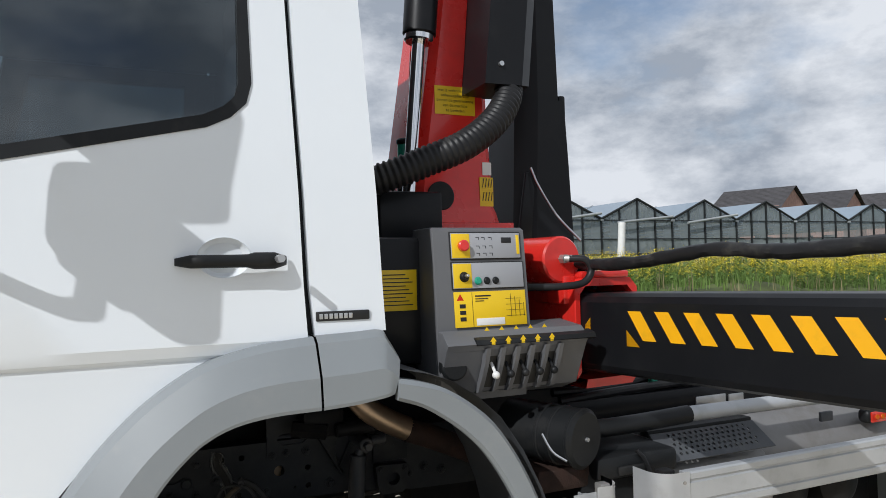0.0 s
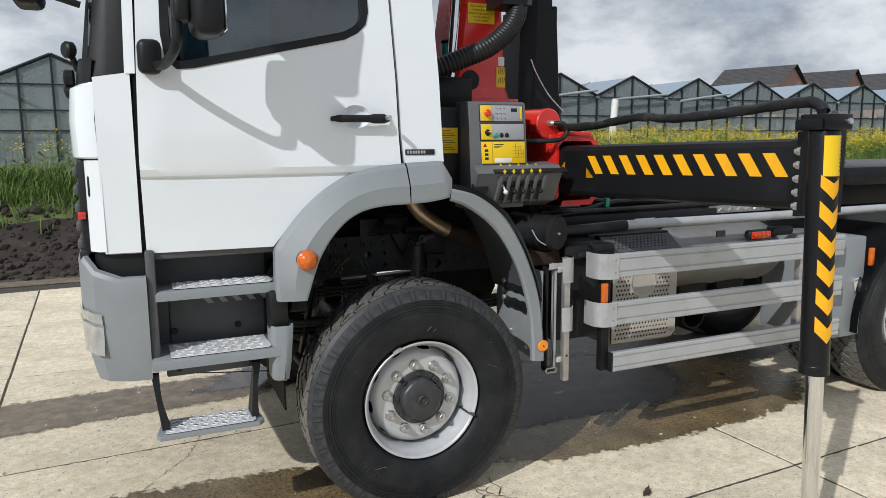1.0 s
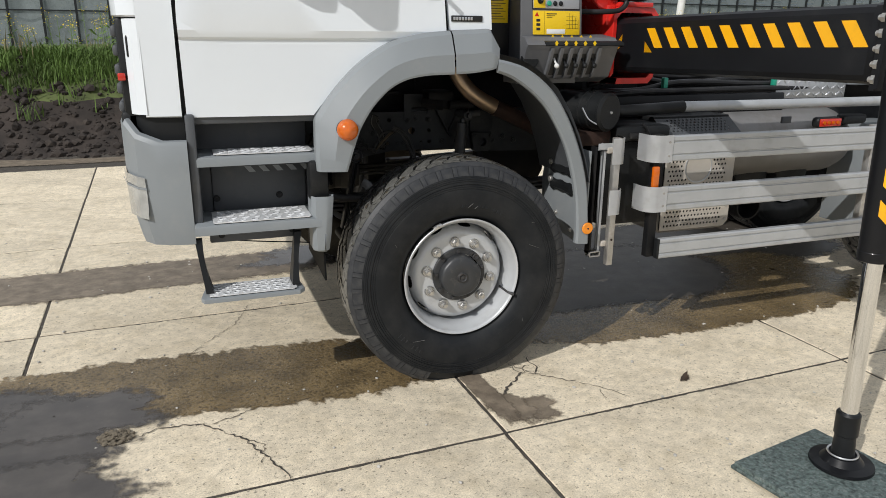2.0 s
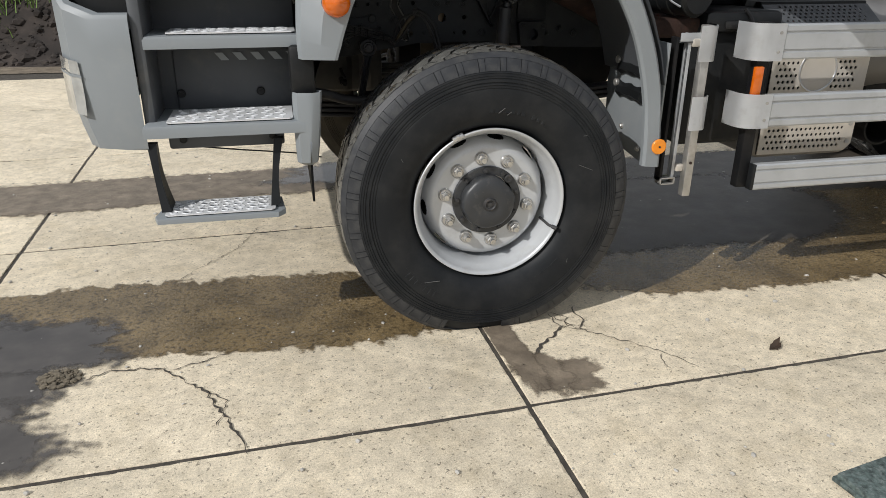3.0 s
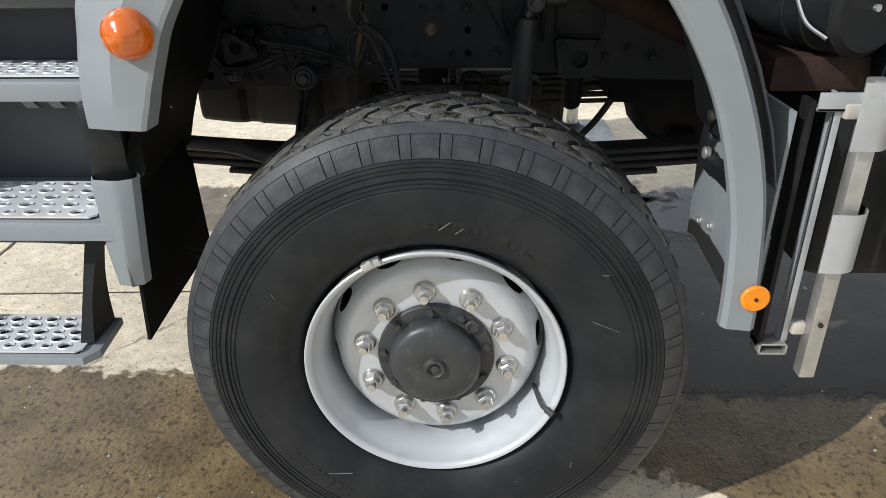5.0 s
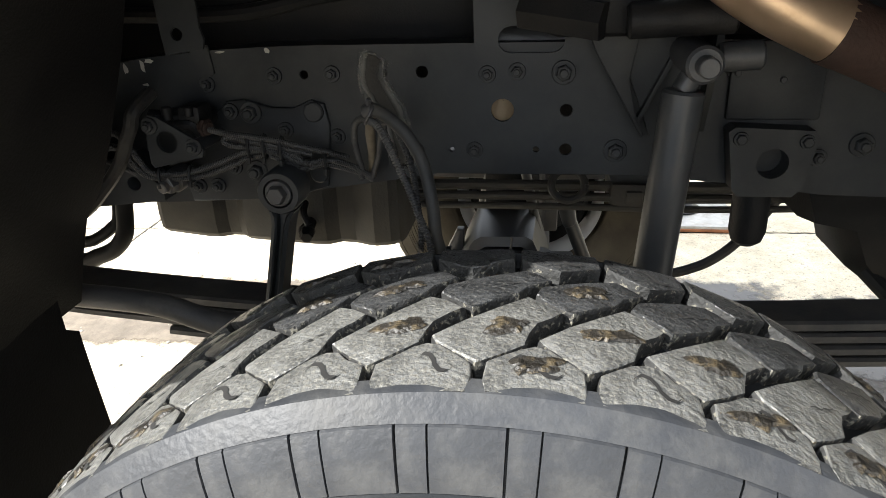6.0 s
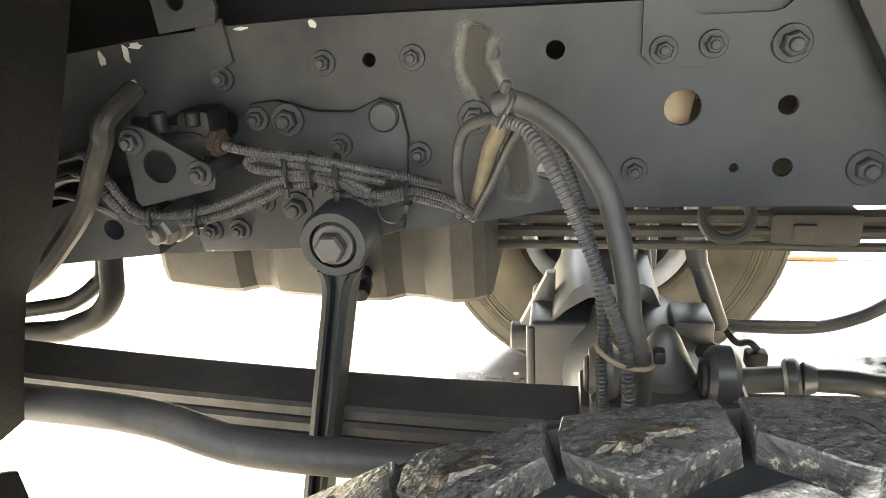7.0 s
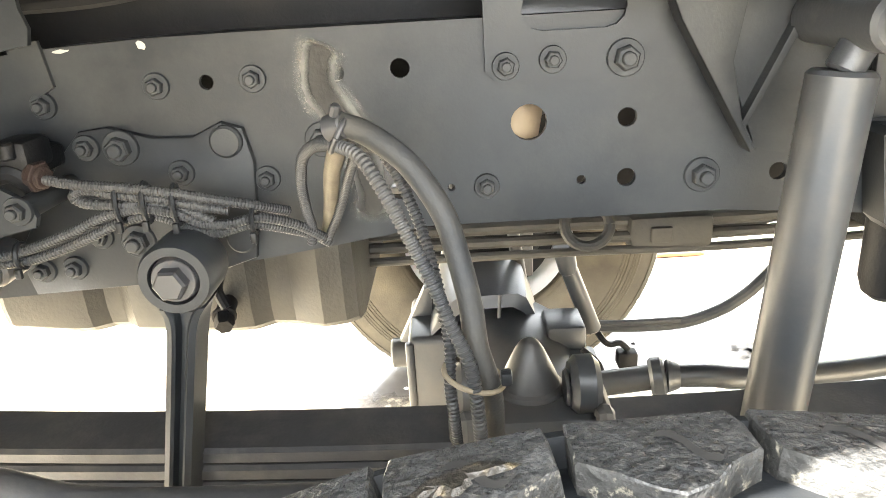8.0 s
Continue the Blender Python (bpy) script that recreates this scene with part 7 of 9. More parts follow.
ringp = [(-0.086 + 0.021 * math.cos(a), 0.444 + 0.015 * math.sin(a), 1.020 - 0.006 * math.cos(a) + 0.004 * math.sin(a)) for a in [2 * math.pi * i / 20 for i in range(21)]]
pipe(bm, ringp, 0.0020, 8, smooth=False)
part("strap", bm, TAN, hose, "tan strap round hose and conduits")
bm = B()
box(bm, (-0.068, 0.430, 1.018), (-0.060, 0.440, 1.028), 0.002)
part("strap_buckle", bm, BLACK, hose)
SHIFT.x = 0.0
for pts in ([(-0.74, 0.70, 1.10), (-0.665, 0.66, 1.118), (-0.643, 0.645, 1.124), (-0.625, 0.640, 1.111), (-0.608, 0.640, 1.082), (-0.592, 0.640, 1.062), (-0.562, 0.640, 1.058), (-0.519, 0.640, 1.063), (-0.469, 0.642, 1.079), (-0.437, 0.645, 1.092), (-0.405, 0.645, 1.098), (-0.386, 0.645, 1.096), (-0.364, 0.645, 1.090), (-0.346, 0.648, 1.079), (-0.321, 0.65, 1.077), (-0.293, 0.655, 1.080), (-0.261, 0.67, 1.066), (-0.240, 0.69, 1.045)],
            [(-0.74, 0.71, 1.085), (-0.667, 0.655, 1.101), (-0.637, 0.645, 1.097), (-0.619, 0.642, 1.073), (-0.600, 0.645, 1.053), (-0.557, 0.647, 1.049), (-0.508, 0.647, 1.054), (-0.458, 0.650, 1.070), (-0.421, 0.652, 1.085), (-0.390, 0.655, 1.087), (-0.355, 0.655, 1.070), (-0.335, 0.658, 1.066), (-0.300, 0.66, 1.072), (-0.255, 0.69, 1.050), (-0.236, 0.70, 1.035)],
            [(-0.486, 0.638, 1.134), (-0.455, 0.640, 1.126), (-0.416, 0.640, 1.121), (-0.372, 0.640, 1.114), (-0.329, 0.645, 1.103), (-0.297, 0.655, 1.093), (-0.270, 0.68, 1.078)],
            [(-0.320, 0.652, 1.090), (-0.352, 0.648, 1.098), (-0.385, 0.645, 1.107), (-0.417, 0.645, 1.112), (-0.446, 0.644, 1.119), (-0.459, 0.643, 1.114), (-0.449, 0.644, 1.106), (-0.419, 0.646, 1.102), (-0.385, 0.648, 1.099), (-0.350, 0.650, 1.088), (-0.335, 0.65, 1.080)]):
    bm = B()
    pipe(bm, pts, 0.0046, 10, rib=0.0006, pitch=0.0030)
    part("cable_harness", bm, CONDUIT, truck, "dusty corrugated cable harness", 28)
bm = B()
for x, y, z in ((-0.575, 0.643, 1.055), (-0.522, 0.643, 1.058), (-0.418, 0.645, 1.104), (-0.393, 0.645, 1.104), (-0.366, 0.646, 1.100), (-0.298, 0.655, 1.078)):
    tall = 0.019 if z > 1.09 else 0.013
    ringp = [(x, y + 0.011 * math.cos(a), z + tall * math.sin(a)) for a in [2 * math.pi * i / 12 for i in range(13)]]
    pipe(bm, ringp, 0.0026, 6, smooth=False)
    box(bm, (x - 0.003, y - 0.014, z - tall - 0.006), (x + 0.003, y - 0.009, z - tall + 0.004), 0.001)
ties = part("cable_tie", bm, BLACK, truck)
tagged(ties, "black cable ties", kind="stuff")
bm = B()
rod(bm, (-0.494, 0.642, 1.137), (-0.478, 0.638, 1.134), 0.0110, seg=16, bevel=0.002)
rod(bm, (-0.487, 0.640, 1.136), (-0.481, 0.638, 1.135), 0.0150, seg=6, bevel=0.001)
part("harness_plug", bm, RUST, truck, "rusty brown cable gland")
bm = B()
for pts in ([(-0.78, 0.70, 1.03), (-0.70, 0.66, 1.085), (-0.655, 0.65, 1.098), (-0.630, 0.65, 1.090), (-0.600, 0.655, 1.060)], [(-0.76, 0.69, 1.06), (-0.69, 0.66, 1.075), (-0.645, 0.66, 1.060), (-0.615, 0.67, 1.035)]):
    pipe(bm, pts, 0.0045, 8)
part("cable", bm, CONDUIT, truck)
bm = B()
pipe(bm, [(-0.565, 0.64, 1.19), (-0.576, 0.60, 1.168), (-0.585, 0.60, 1.146), (-0.598, 0.60, 1.122), (-0.618, 0.60, 1.084), (-0.652, 0.60, 1.045), (-0.70, 0.60, 1.003), (-0.80, 0.60, 0.95)], 0.011, 10)
part("air_line", bm, HOSE, truck)
bm = B()
box(bm, (-0.560, 0.655, 1.128), (-0.500, 0.725, 1.152), 0.006)
box(bm, (-0.535, 0.650, 1.135), (-0.497, 0.70, 1.166), 0.008)
rod(bm, (-0.551, 0.65, 1.144), (-0.551, 0.65, 1.166), 0.0085, seg=12, bevel=0.002)
rod(bm, (-0.513, 0.648, 1.150), (-0.513, 0.648, 1.166), 0.0075, seg=12, bevel=0.002)
rod(bm, (-0.590, 0.665, 1.150), (-0.560, 0.665, 1.146), 0.010, seg=14, bevel=0.002)
pipe(bm, [(-0.505, 0.66, 1.122), (-0.516, 0.655, 1.136), (-0.540, 0.655, 1.134)], 0.010, 10)
part("valve_block", bm, CHASSISDARK, truck, "small dark valve block")
bm = B()
pipe(bm, [(-0.765, 0.83, 1.05), (-0.772, 0.83, 0.97), (-0.779, 0.83, 0.917), (-0.788, 0.83, 0.875), (-0.816, 0.83, 0.842), (-0.859, 0.83, 0.823), (-0.897, 0.83, 0.812), (-1.05, 0.83, 0.80)], 0.017, 14)
pipe(bm, [(-0.80, 0.86, 1.02), (-0.806, 0.85, 0.909), (-0.827, 0.85, 0.880), (-0.864, 0.85, 0.856), (-0.892, 0.85, 0.847), (-1.0, 0.85, 0.83)], 0.012, 12)
part("coolant_pipe", bm, CHASSISDARK, truck, "bent dark pipe loop")
bm = B()
plate(bm, [(-0.90, 0.980), (-0.70, 0.994), (-0.587, 1.006), (-0.586, 1.027), (-0.625, 1.062), (-0.652, 1.078), (-0.688, 1.066), (-0.74, 1.05), (-0.90, 1.04)], 0.66, 0.735, "xz", [round_hole(-0.637, 1.035, 0.012)], 0.0)
part("front_hanger", bm, CHASSIS, truck)
bm = B()
rod(bm, (-0.556, 0.69, 1.046), (-0.566, 0.655, 1.040), 0.020, seg=20, bevel=0.003)
hexhead(bm, (-0.566, 0.655, 1.040), (-0.3, -1, -0.15), 0.0165, 0.016, 0.0, 0.010)
part("hanger_bolt", bm, BOLT, truck)

# engine sump, gearbox, axle
bm = B()
prof = [(-0.812, 0.03), (-0.806, 0.006), (-0.795, 0.0), (-0.700, 0.0), (-0.676, 0.007), (-0.655, 0.027), (-0.630, 0.027), (-0.606, 0.006), (-0.585, 0.0), (-0.450, 0.0), (-0.425, 0.008), (-0.400, 0.030), (-0.365, 0.030), (-0.335, 0.010), (-0.315, 0.0), (-0.280, 0.0), (-0.262, 0.010), (-0.256, 0.035)]
depth = [(-0.82, 0.815), (-0.645, 0.795), (-0.537, 0.799), (-0.437, 0.787), (-0.364, 0.782), (-0.25, 0.796)]
rows = []
for x, d in prof:
    x0, z0, x1, z1 = next((p[0], p[1], q[0], q[1]) for p, q in zip(depth, depth[1:]) if p[0] <= x <= q[0])
    b = z0 + (z1 - z0) * (x - x0) / (x1 - x0)
    rows.append([(x, 0.985 + d, 1.2), (x, 0.990 + d, b + 0.04), (x, 0.996 + d, b + 0.012), (x, 1.010 + d, b), (x, 1.45, b - 0.004), (x, 1.48, b + 0.03), (x, 1.48, 1.2)])
band(bm, rows, True)
part("oil_sump", bm, ENGINE, truck, "dusty ribbed engine sump", 22)
bm = B()
box(bm, (-0.95, 0.86, 1.12), (0.05, 1.58, 1.56), 0.04)
part("engine_block", bm, CHASSISDARK, truck, "dark engine block")
bm = B()
box(bm, (0.0, 0.98, 0.98), (0.9, 1.46, 1.45), 0.05)
part("gearbox", bm, CHASSISDARK, truck, "dark gearbox casing")
bm = B()
rod(bm, (-0.455, 0.99, 0.848), (-0.450, 0.945, 0.846), 0.014, seg=14, bevel=0.003)
hexhead(bm, (-0.449, 0.945, 0.846), (0.25, -1, -0.3), 0.0145, 0.022, 0.018, 0.0)
pipe(bm, [(-0.455, 0.97, 0.90), (-0.452, 0.945, 0.885), (-0.440, 0.935, 0.862)], 0.008, 10)
part("sump_fitting", bm, CHASSISDARK, truck)
for z, r0, y in ((0.882, 0.012, 1.17), (0.859, 0.010, 1.16), (0.838, 0.008, 1.15)):
    bm = B()
    pipe(bm, [(-0.30, y, z), (0.1, y, z), (0.46, y + 0.02, z - 0.008), (1.2, y + 0.05, z + 0.01)], r0, 10)
    part("under_pipe", bm, ENGINE, truck, "brown pipe below the gearbox")
bm = B()
box(bm, (0.19, 1.15, 0.832), (0.335, 1.30, 0.893), 0.012)
box(bm, (0.225, 1.142, 0.848), (0.262, 1.16, 0.876), 0.004)
pipe(bm, [(0.33, 1.2, 0.865), (0.42, 1.22, 0.862), (0.60, 1.25, 0.87), (1.0, 1.25, 0.88)], 0.018, 12)
part("under_casting", bm, ENGINE, truck)
bm = B()
ringp = [(0.092 + 0.034 * math.cos(a), 1.02 + 0.012 * math.sin(a), 0.930 + 0.030 * math.sin(a)) for a in [2 * math.pi * i / 20 for i in range(21)]]
pipe(bm, ringp, 0.0085, 10, smooth=False)
part("eye_ring", bm, DUSTHOSE, truck, "dusty ring below the rail")
bm = B()
rod(bm, (0, 0.36, 0.496), (0, 2.09, 0.496), 0.068, seg=28)
axle = part("front_axle", bm, AXLE, truck, "grey driven front axle with differential housing")
bm = B()
m, _ = aim((0.0, 0.95, 0.55), (0.0, 1.5, 0.55))
spun(bm, [(0.07, 0.0), (0.10, 0.05), (0.125, 0.12), (0.14, 0.20), (0.145, 0.26), (0.14, 0.33), (0.11, 0.42), (0.08, 0.48), (0.07, 0.5)], m, 36)
part("differential", bm, AXLE, axle, "rounded grey differential housing")
bm = B()
box(bm, (-0.207, 1.20, 0.40), (0.030, 1.40, 0.660), 0.014, 3)
box(bm, (-0.212, 1.196, 0.405), (-0.196, 1.215, 0.650), 0.004)
part("axle_casting", bm, AXLE, axle)
bm = B()
rows = []
for y, cut in ((1.212, 0.030), (1.222, 0.008), (1.30, 0.0), (1.47, 0.0)):
    lean = 0.004 * (y > 1.25)
    rows.append([(-0.172, y, 0.62), (-0.168, y, 0.652), (-0.150 + cut * 0.4, y, 0.690 - cut * 0.3), (-0.128 + cut * 0.5, y, 0.728 - cut + lean), (-0.110 + cut * 0.5, y, 0.739 - cut + lean), (0.008 - cut * 0.5, y, 0.741 - cut + lean), (0.024 - cut * 0.5, y, 0.732 - cut + lean), (0.044, y, 0.672), (0.058, y, 0.628), (0.060, y, 0.60)])
band(bm, rows)
rod(bm, (-0.035, 1.209, 0.655), (-0.030, 1.216, 0.735), 0.0035, seg=8)
part("diff_cover", bm, AXLE, axle, "grey cast lid of the axle housing")
bm = B()
box(bm, (0.048, 1.14, 0.64), (0.118, 1.23, 0.698), 0.008)
box(bm, (0.060, 1.10, 0.60), (0.135, 1.16, 0.655), 0.012)
part("sensor_box", bm, AXLE, axle, "square grey housing on the axle")
bm = B()
rod(bm, (0.085, 0.94, 0.56), (0.16, 0.98, 0.585), 0.045, 0.03, 18, 0.004)
part("brake_chamber", bm, AXLE, axle)
bm = B()
rod(bm, (-0.030, 0.86, 0.64), (-0.030, 0.93, 0.64), 0.032, seg=20, bevel=0.008)
part("axle_cap", bm, AXLE, axle)
bm = B()
pipe(bm, [(-0.060, 0.72, 0.745), (-0.020, 0.70, 0.735), (0.02, 0.74, 0.75), (-0.01, 0.80, 0.76), (-0.06, 0.76, 0.75), (-0.060, 0.72, 0.745)], 0.005, 8)
part("cable_tie", bm, HOSE, axle)
for p0, p1, r0 in (((-0.158, 1.52, 0.565), (-0.095, 1.545, 0.86), 0.0135), ((0.038, 1.43, 0.63), (-0.004, 1.30, 0.89), 0.0125), ((-0.190, 1.26, 0.45), (-0.186, 1.26, 0.63), 0.011)):
    bm = B()
    rod(bm, p0, p1, r0, seg=12)
    part("stay_rod", bm, AXLE, axle, "slim grey stay rod")
bm = B()
box(bm, (-0.112, 1.40, 0.66), (0.008, 1.52, 0.98), 0.012)
part("gearbox_mount", bm, CHASSISDARK, truck, "dark square mount behind the axle")
bm = B()
plate(bm, [(-0.236, 0.592), (-0.205, 0.530), (-0.160, 0.530), (-0.158, 0.719), (-0.175, 0.719)], 1.30, 1.325, "xz", bevel=0.006)
rod(bm, (-0.250, 1.31, 0.575), (-0.205, 1.31, 0.575), 0.03, seg=16, bevel=0.004)
hexhead(bm, (-0.222, 1.30, 0.577), (0, -1, 0), 0.012, 0.010, 0.016, 0.0)
part("steering_arm", bm, AXLE, axle)
bm = B()
rod(bm, (0.112, 1.30, 0.745), (0.166, 1.32, 0.600), 0.0175, seg=16, bevel=0.003)
rod(bm, (0.098, 1.29, 0.800), (0.112, 1.30, 0.738), 0.022, 0.018, 16, 0.004)
part("steering_damper", bm, AXLE, truck, "grey damper tube by the far wheel")
bm = B()
rod(bm, (0.09, 1.00, 0.665), (0.185, 0.975, 0.690), 0.020, seg=18)
rod(bm, (0.183, 0.974, 0.690), (0.206, 0.970, 0.694), 0.031, seg=20, bevel=0.005)
rod(bm, (0.206, 0.970, 0.694), (0.228, 0.966, 0.695), 0.026, 0.020, 18, 0.003)
pipe(bm, [(0.225, 0.966, 0.695), (0.27, 0.96, 0.697), (0.33, 0.96, 0.690), (0.50, 1.0, 0.67), (0.70, 1.05, 0.66)], 0.018, 14)
part("prop_shaft", bm, AXLE, truck, "grey shaft to the front axle")
bm = B()
CABLE = [(0.02, 1.32, 0.64), (0.06, 1.40, 0.591), (0.146, 1.40, 0.572), (0.232, 1.40, 0.563), (0.367, 1.40, 0.564), (0.450, 1.40, 0.588), (0.505, 1.40, 0.622), (0.548, 1.40, 0.665), (0.590, 1.40, 0.72), (0.635, 1.40, 0.79), (0.72, 1.38, 0.92)]
pipe(bm, CABLE, 0.013, 10)
pipe(bm, [(x, y - 0.012, z + 0.014) for x, y, z in CABLE[:5]], 0.007, 8)
part("cable", bm, CONDUIT, truck, "taped cable hanging under the truck")
bm = B()
pipe(bm, [(0.150, 1.20, 0.655), (0.160, 1.19, 0.642), (0.172, 1.19, 0.634), (0.190, 1.19, 0.636), (0.205, 1.19, 0.622)], 0.006, 8)
box(bm, (0.184, 1.175, 0.588), (0.222, 1.205, 0.620), 0.006)
part("sensor_cable", bm, CHASSISDARK, axle)
bm = B()
pipe(bm, [(0.09, 1.04, 0.71), (0.115, 1.02, 0.69), (0.118, 1.01, 0.655), (0.095, 1.0, 0.64)], 0.005, 8)
part("sensor_cable", bm, CHASSISDARK, axle)
# exhaust
SHIFT.x = -0.013
bm = B()
pipe(bm, [(0.165, 0.61, 1.54), (0.195, 0.585, 1.45), (0.25, 0.565, 1.370), (0.32, 0.56, 1.318), (0.415, 0.565, 1.270)], 0.042, 24)
ex = part("exhaust_pipe", bm, EXHAUST, truck, "bronze-tinted exhaust pipe")
bm = B()
rod(bm, (0.400, 0.565, 1.276), (0.420, 0.566, 1.268), 0.0435, seg=24)
pipe(bm, [(0.415, 0.565, 1.270), (0.52, 0.58, 1.225), (0.64, 0.60, 1.17), (0.80, 0.62, 1.10), (1.2, 0.6, 1.0)], 0.0425, 24)
part("rusty_section", bm, RUST, ex, "rust-brown exhaust section")
bm = B()
box(bm, (0.05, 0.63, 1.262), (0.20, 0.80, 1.36), 0.02)
rod(bm, (0.02, 0.66, 1.30), (0.13, 0.62, 1.285), 0.028, seg=6)
rod(bm, (0.16, 0.62, 1.285), (0.30, 0.62, 1.290), 0.024, seg=16, bevel=0.004)
part("steering_joint", bm, CHASSISDARK, truck, "dark casting above the chassis rail")
bm = B()
pipe(bm, [(-0.75, 0.86, 1.29), (-0.488, 0.85, 1.290), (-0.299, 0.85, 1.320), (-0.05, 0.86, 1.34)], 0.014, 10)
pipe(bm, [(-0.75, 0.90, 1.31), (-0.45, 0.90, 1.305), (-0.25, 0.90, 1.345), (0.0, 0.90, 1.37)], 0.009, 10)
part("upper_pipe", bm, HOSE, truck)
bm = B()
plate(bm, [(-0.556, 1.33), (-0.553, 1.272), (-0.550, 1.238), (-0.527, 1.241), (-0.486, 1.247), (-0.482, 1.262), (-0.487, 1.28), (-0.487, 1.33)], FY - 0.030, FY - 0.024, "xz", [round_hole(-0.526, 1.270, 0.010)])
plate(bm, [(-0.522, 1.245), (-0.490, 1.250), (-0.484, 1.205), (-0.500, 1.196), (-0.516, 1.205)], FY - 0.006, FY - 0.001, "xz")
part("pipe_bracket", bm, CHASSIS, truck)


# ---- side equipment behind the wheel ----
SHIFT.x = 0.0
def guard_rail(z0, z1, x0, x1, cap, label):
    """An aluminium guard rail with two flutes and, where it has one, a curved end piece."""
    bm = B()
    h = z1 - z0
    prof = [(0.030, z0), (0.004, z0), (0.0, z0 + 0.006), (0.0, z0 + h * 0.20), (0.006, z0 + h * 0.23), (0.006, z0 + h * 0.27), (0.0, z0 + h * 0.30), (0.0, z0 + h * 0.72), (0.006, z0 + h * 0.75), (0.006, z0 + h * 0.79), (0.0, z0 + h * 0.82), (0.0, z1 - 0.006), (0.004, z1), (0.030, z1)]
    band(bm, [[(x, 0.0 + y, z) for y, z in prof] for x in (x0, x1)], True)
    r = part("guard_rail", bm, RAIL, truck, label, 20)
    if cap:
        bm = B()
        plan = [(x0 + 0.012, -0.005)] + [(x0 - 0.035 - 0.07 * math.sin(a), 0.066 - 0.07 * math.cos(a)) for a in [math.pi / 2 * i / 8 for i in range(9)]] + [(x0 - 0.106, 0.13)]
        band(bm, [[(x, y, z) for x, y in plan] for z in (z0 - 0.004, z1 + 0.004)])
        bmesh.ops.solidify(bm, geom=bm.faces[:], thickness=0.006)
        part("end_cap", bm, STEPALU, r, "curved bright aluminium end piece")
        for z in (z0 + 0.03, z1 - 0.03):
            bm = B()
            rod(bm, (x0 - 0.010, -0.004, z), (x0 - 0.010, -0.008, z), 0.006, seg=10)
            part("rivet", bm, GALV, r)
    return r


guard_rail(1.036, 1.166, 1.125, 2.90, True, "long aluminium side guard rail")
guard_rail(0.776, 0.902, 1.118, 2.90, True, "long aluminium side guard rail")
low_rail = guard_rail(0.515, 0.622, 1.118, 2.90, False, "long aluminium side guard rail")
bm = B()
box(bm, (1.105, 0.0, 0.515), (1.119, 0.034, 0.622), 0.003)
part("end_plug", bm, BLACK, low_rail)
for x in (1.06, 2.55):
    bm = B()
    box(bm, (x, 0.032, 0.52), (x + 0.05, 0.075, 1.17), 0.004)
    part("guard_post", bm, CHASSISDARK if x < 2 else GALV, truck, "upright post of the side guard")
bm = B()
box(bm, (1.045, 0.012, 0.90), (1.085, 0.030, 1.01), 0.006)
part("side_marker", bm, AMBER, truck, "rectangular amber side marker")
bm = B()
box(bm, (0.815, 0.025, 0.50), (0.850, 0.060, 1.165), 0.004)
post = part("guard_post", bm, GALV, truck, "weathered galvanised upright post")
for z0, z1 in ((1.035, 1.165), (0.775, 0.905)):
    bm = B()
    plan = [(0.790, 0.020)] + [(0.83 + 0.045 * math.sin(a), 0.062 - 0.045 * math.cos(a)) for a in [math.pi / 2 * i / 6 for i in range(7)]] + [(0.875, 0.12)]
    band(bm, [[(x, y - 0.012, z) for x, y in plan] for z in (z0, z1)])
    bmesh.ops.solidify(bm, geom=bm.faces[:], thickness=0.006)
    part("end_cap", bm, STEPALU, post, "curved bright aluminium end piece")
bm = B()
box(bm, (0.768, 0.058, 0.575), (0.786, 0.064, 1.135), 0.001)
box(bm, (0.768, 0.058, 0.575), (0.773, 0.082, 1.135), 0.001)
box(bm, (0.735, 0.050, 1.100), (0.825, 0.085, 1.106), 0.001)
box(bm, (0.735, 0.050, 1.100), (0.825, 0.055, 1.136), 0.001)
frame_ = part("guard_bracket", bm, RAIL, truck, "thin galvanised angle frame beside the post")
bm = B()
box(bm, (0.722, 0.055, 0.56), (0.734, 0.10, 1.12), 0.002)
part("frame_strip", bm, CHASSISDARK, frame_)
bm = B()
for lo, hi in (((0.722, 0.045, 0.548), (0.786, 0.090, 0.553)), ((0.722, 0.045, 0.572), (0.786, 0.090, 0.577)), ((0.722, 0.045, 0.548), (0.727, 0.090, 0.577)), ((0.781, 0.045, 0.548), (0.786, 0.090, 0.577))):
    box(bm, lo, hi, 0.001)
part("frame_foot", bm, GALV, frame_, "open rusty box section")
for z in (0.600, 1.085):
    bm = B()
    box(bm, (0.786, 0.045, z), (0.816, 0.070, z + 0.030), 0.005)
    part("post_clamp", bm, SHIELD, post)
bm = B()
rod(bm, (0.832, 0.026, 0.64), (0.832, 0.020, 0.64), 0.006, seg=6)
part("hinge_bolt", bm, RUST, truck)

# air cleaner canister
bm = B()
axis0, axis1 = Vector((0.72, 0.42, 1.285)), Vector((0.838, 0.128, 1.278))
rod(bm, axis0, axis1, 0.094, 0.094, 36, 0.010)
can = part("air_dryer", bm, BLACK, truck, "round black canister with a flat lid")
d = (axis1 - axis0).normalized()
for t in (0.55, 0.70, 0.93):
    bm = B()
    c = axis0.lerp(axis1, t)
    rod(bm, c, c + d * 0.012, 0.098, seg=36, bevel=0.003)
    part("canister_ring", bm, BLACK, can)
bm = B()
rod(bm, axis1, axis1 + d * 0.008, 0.007, seg=10)
part("lid_screw", bm, ALU, can)
bm = B()
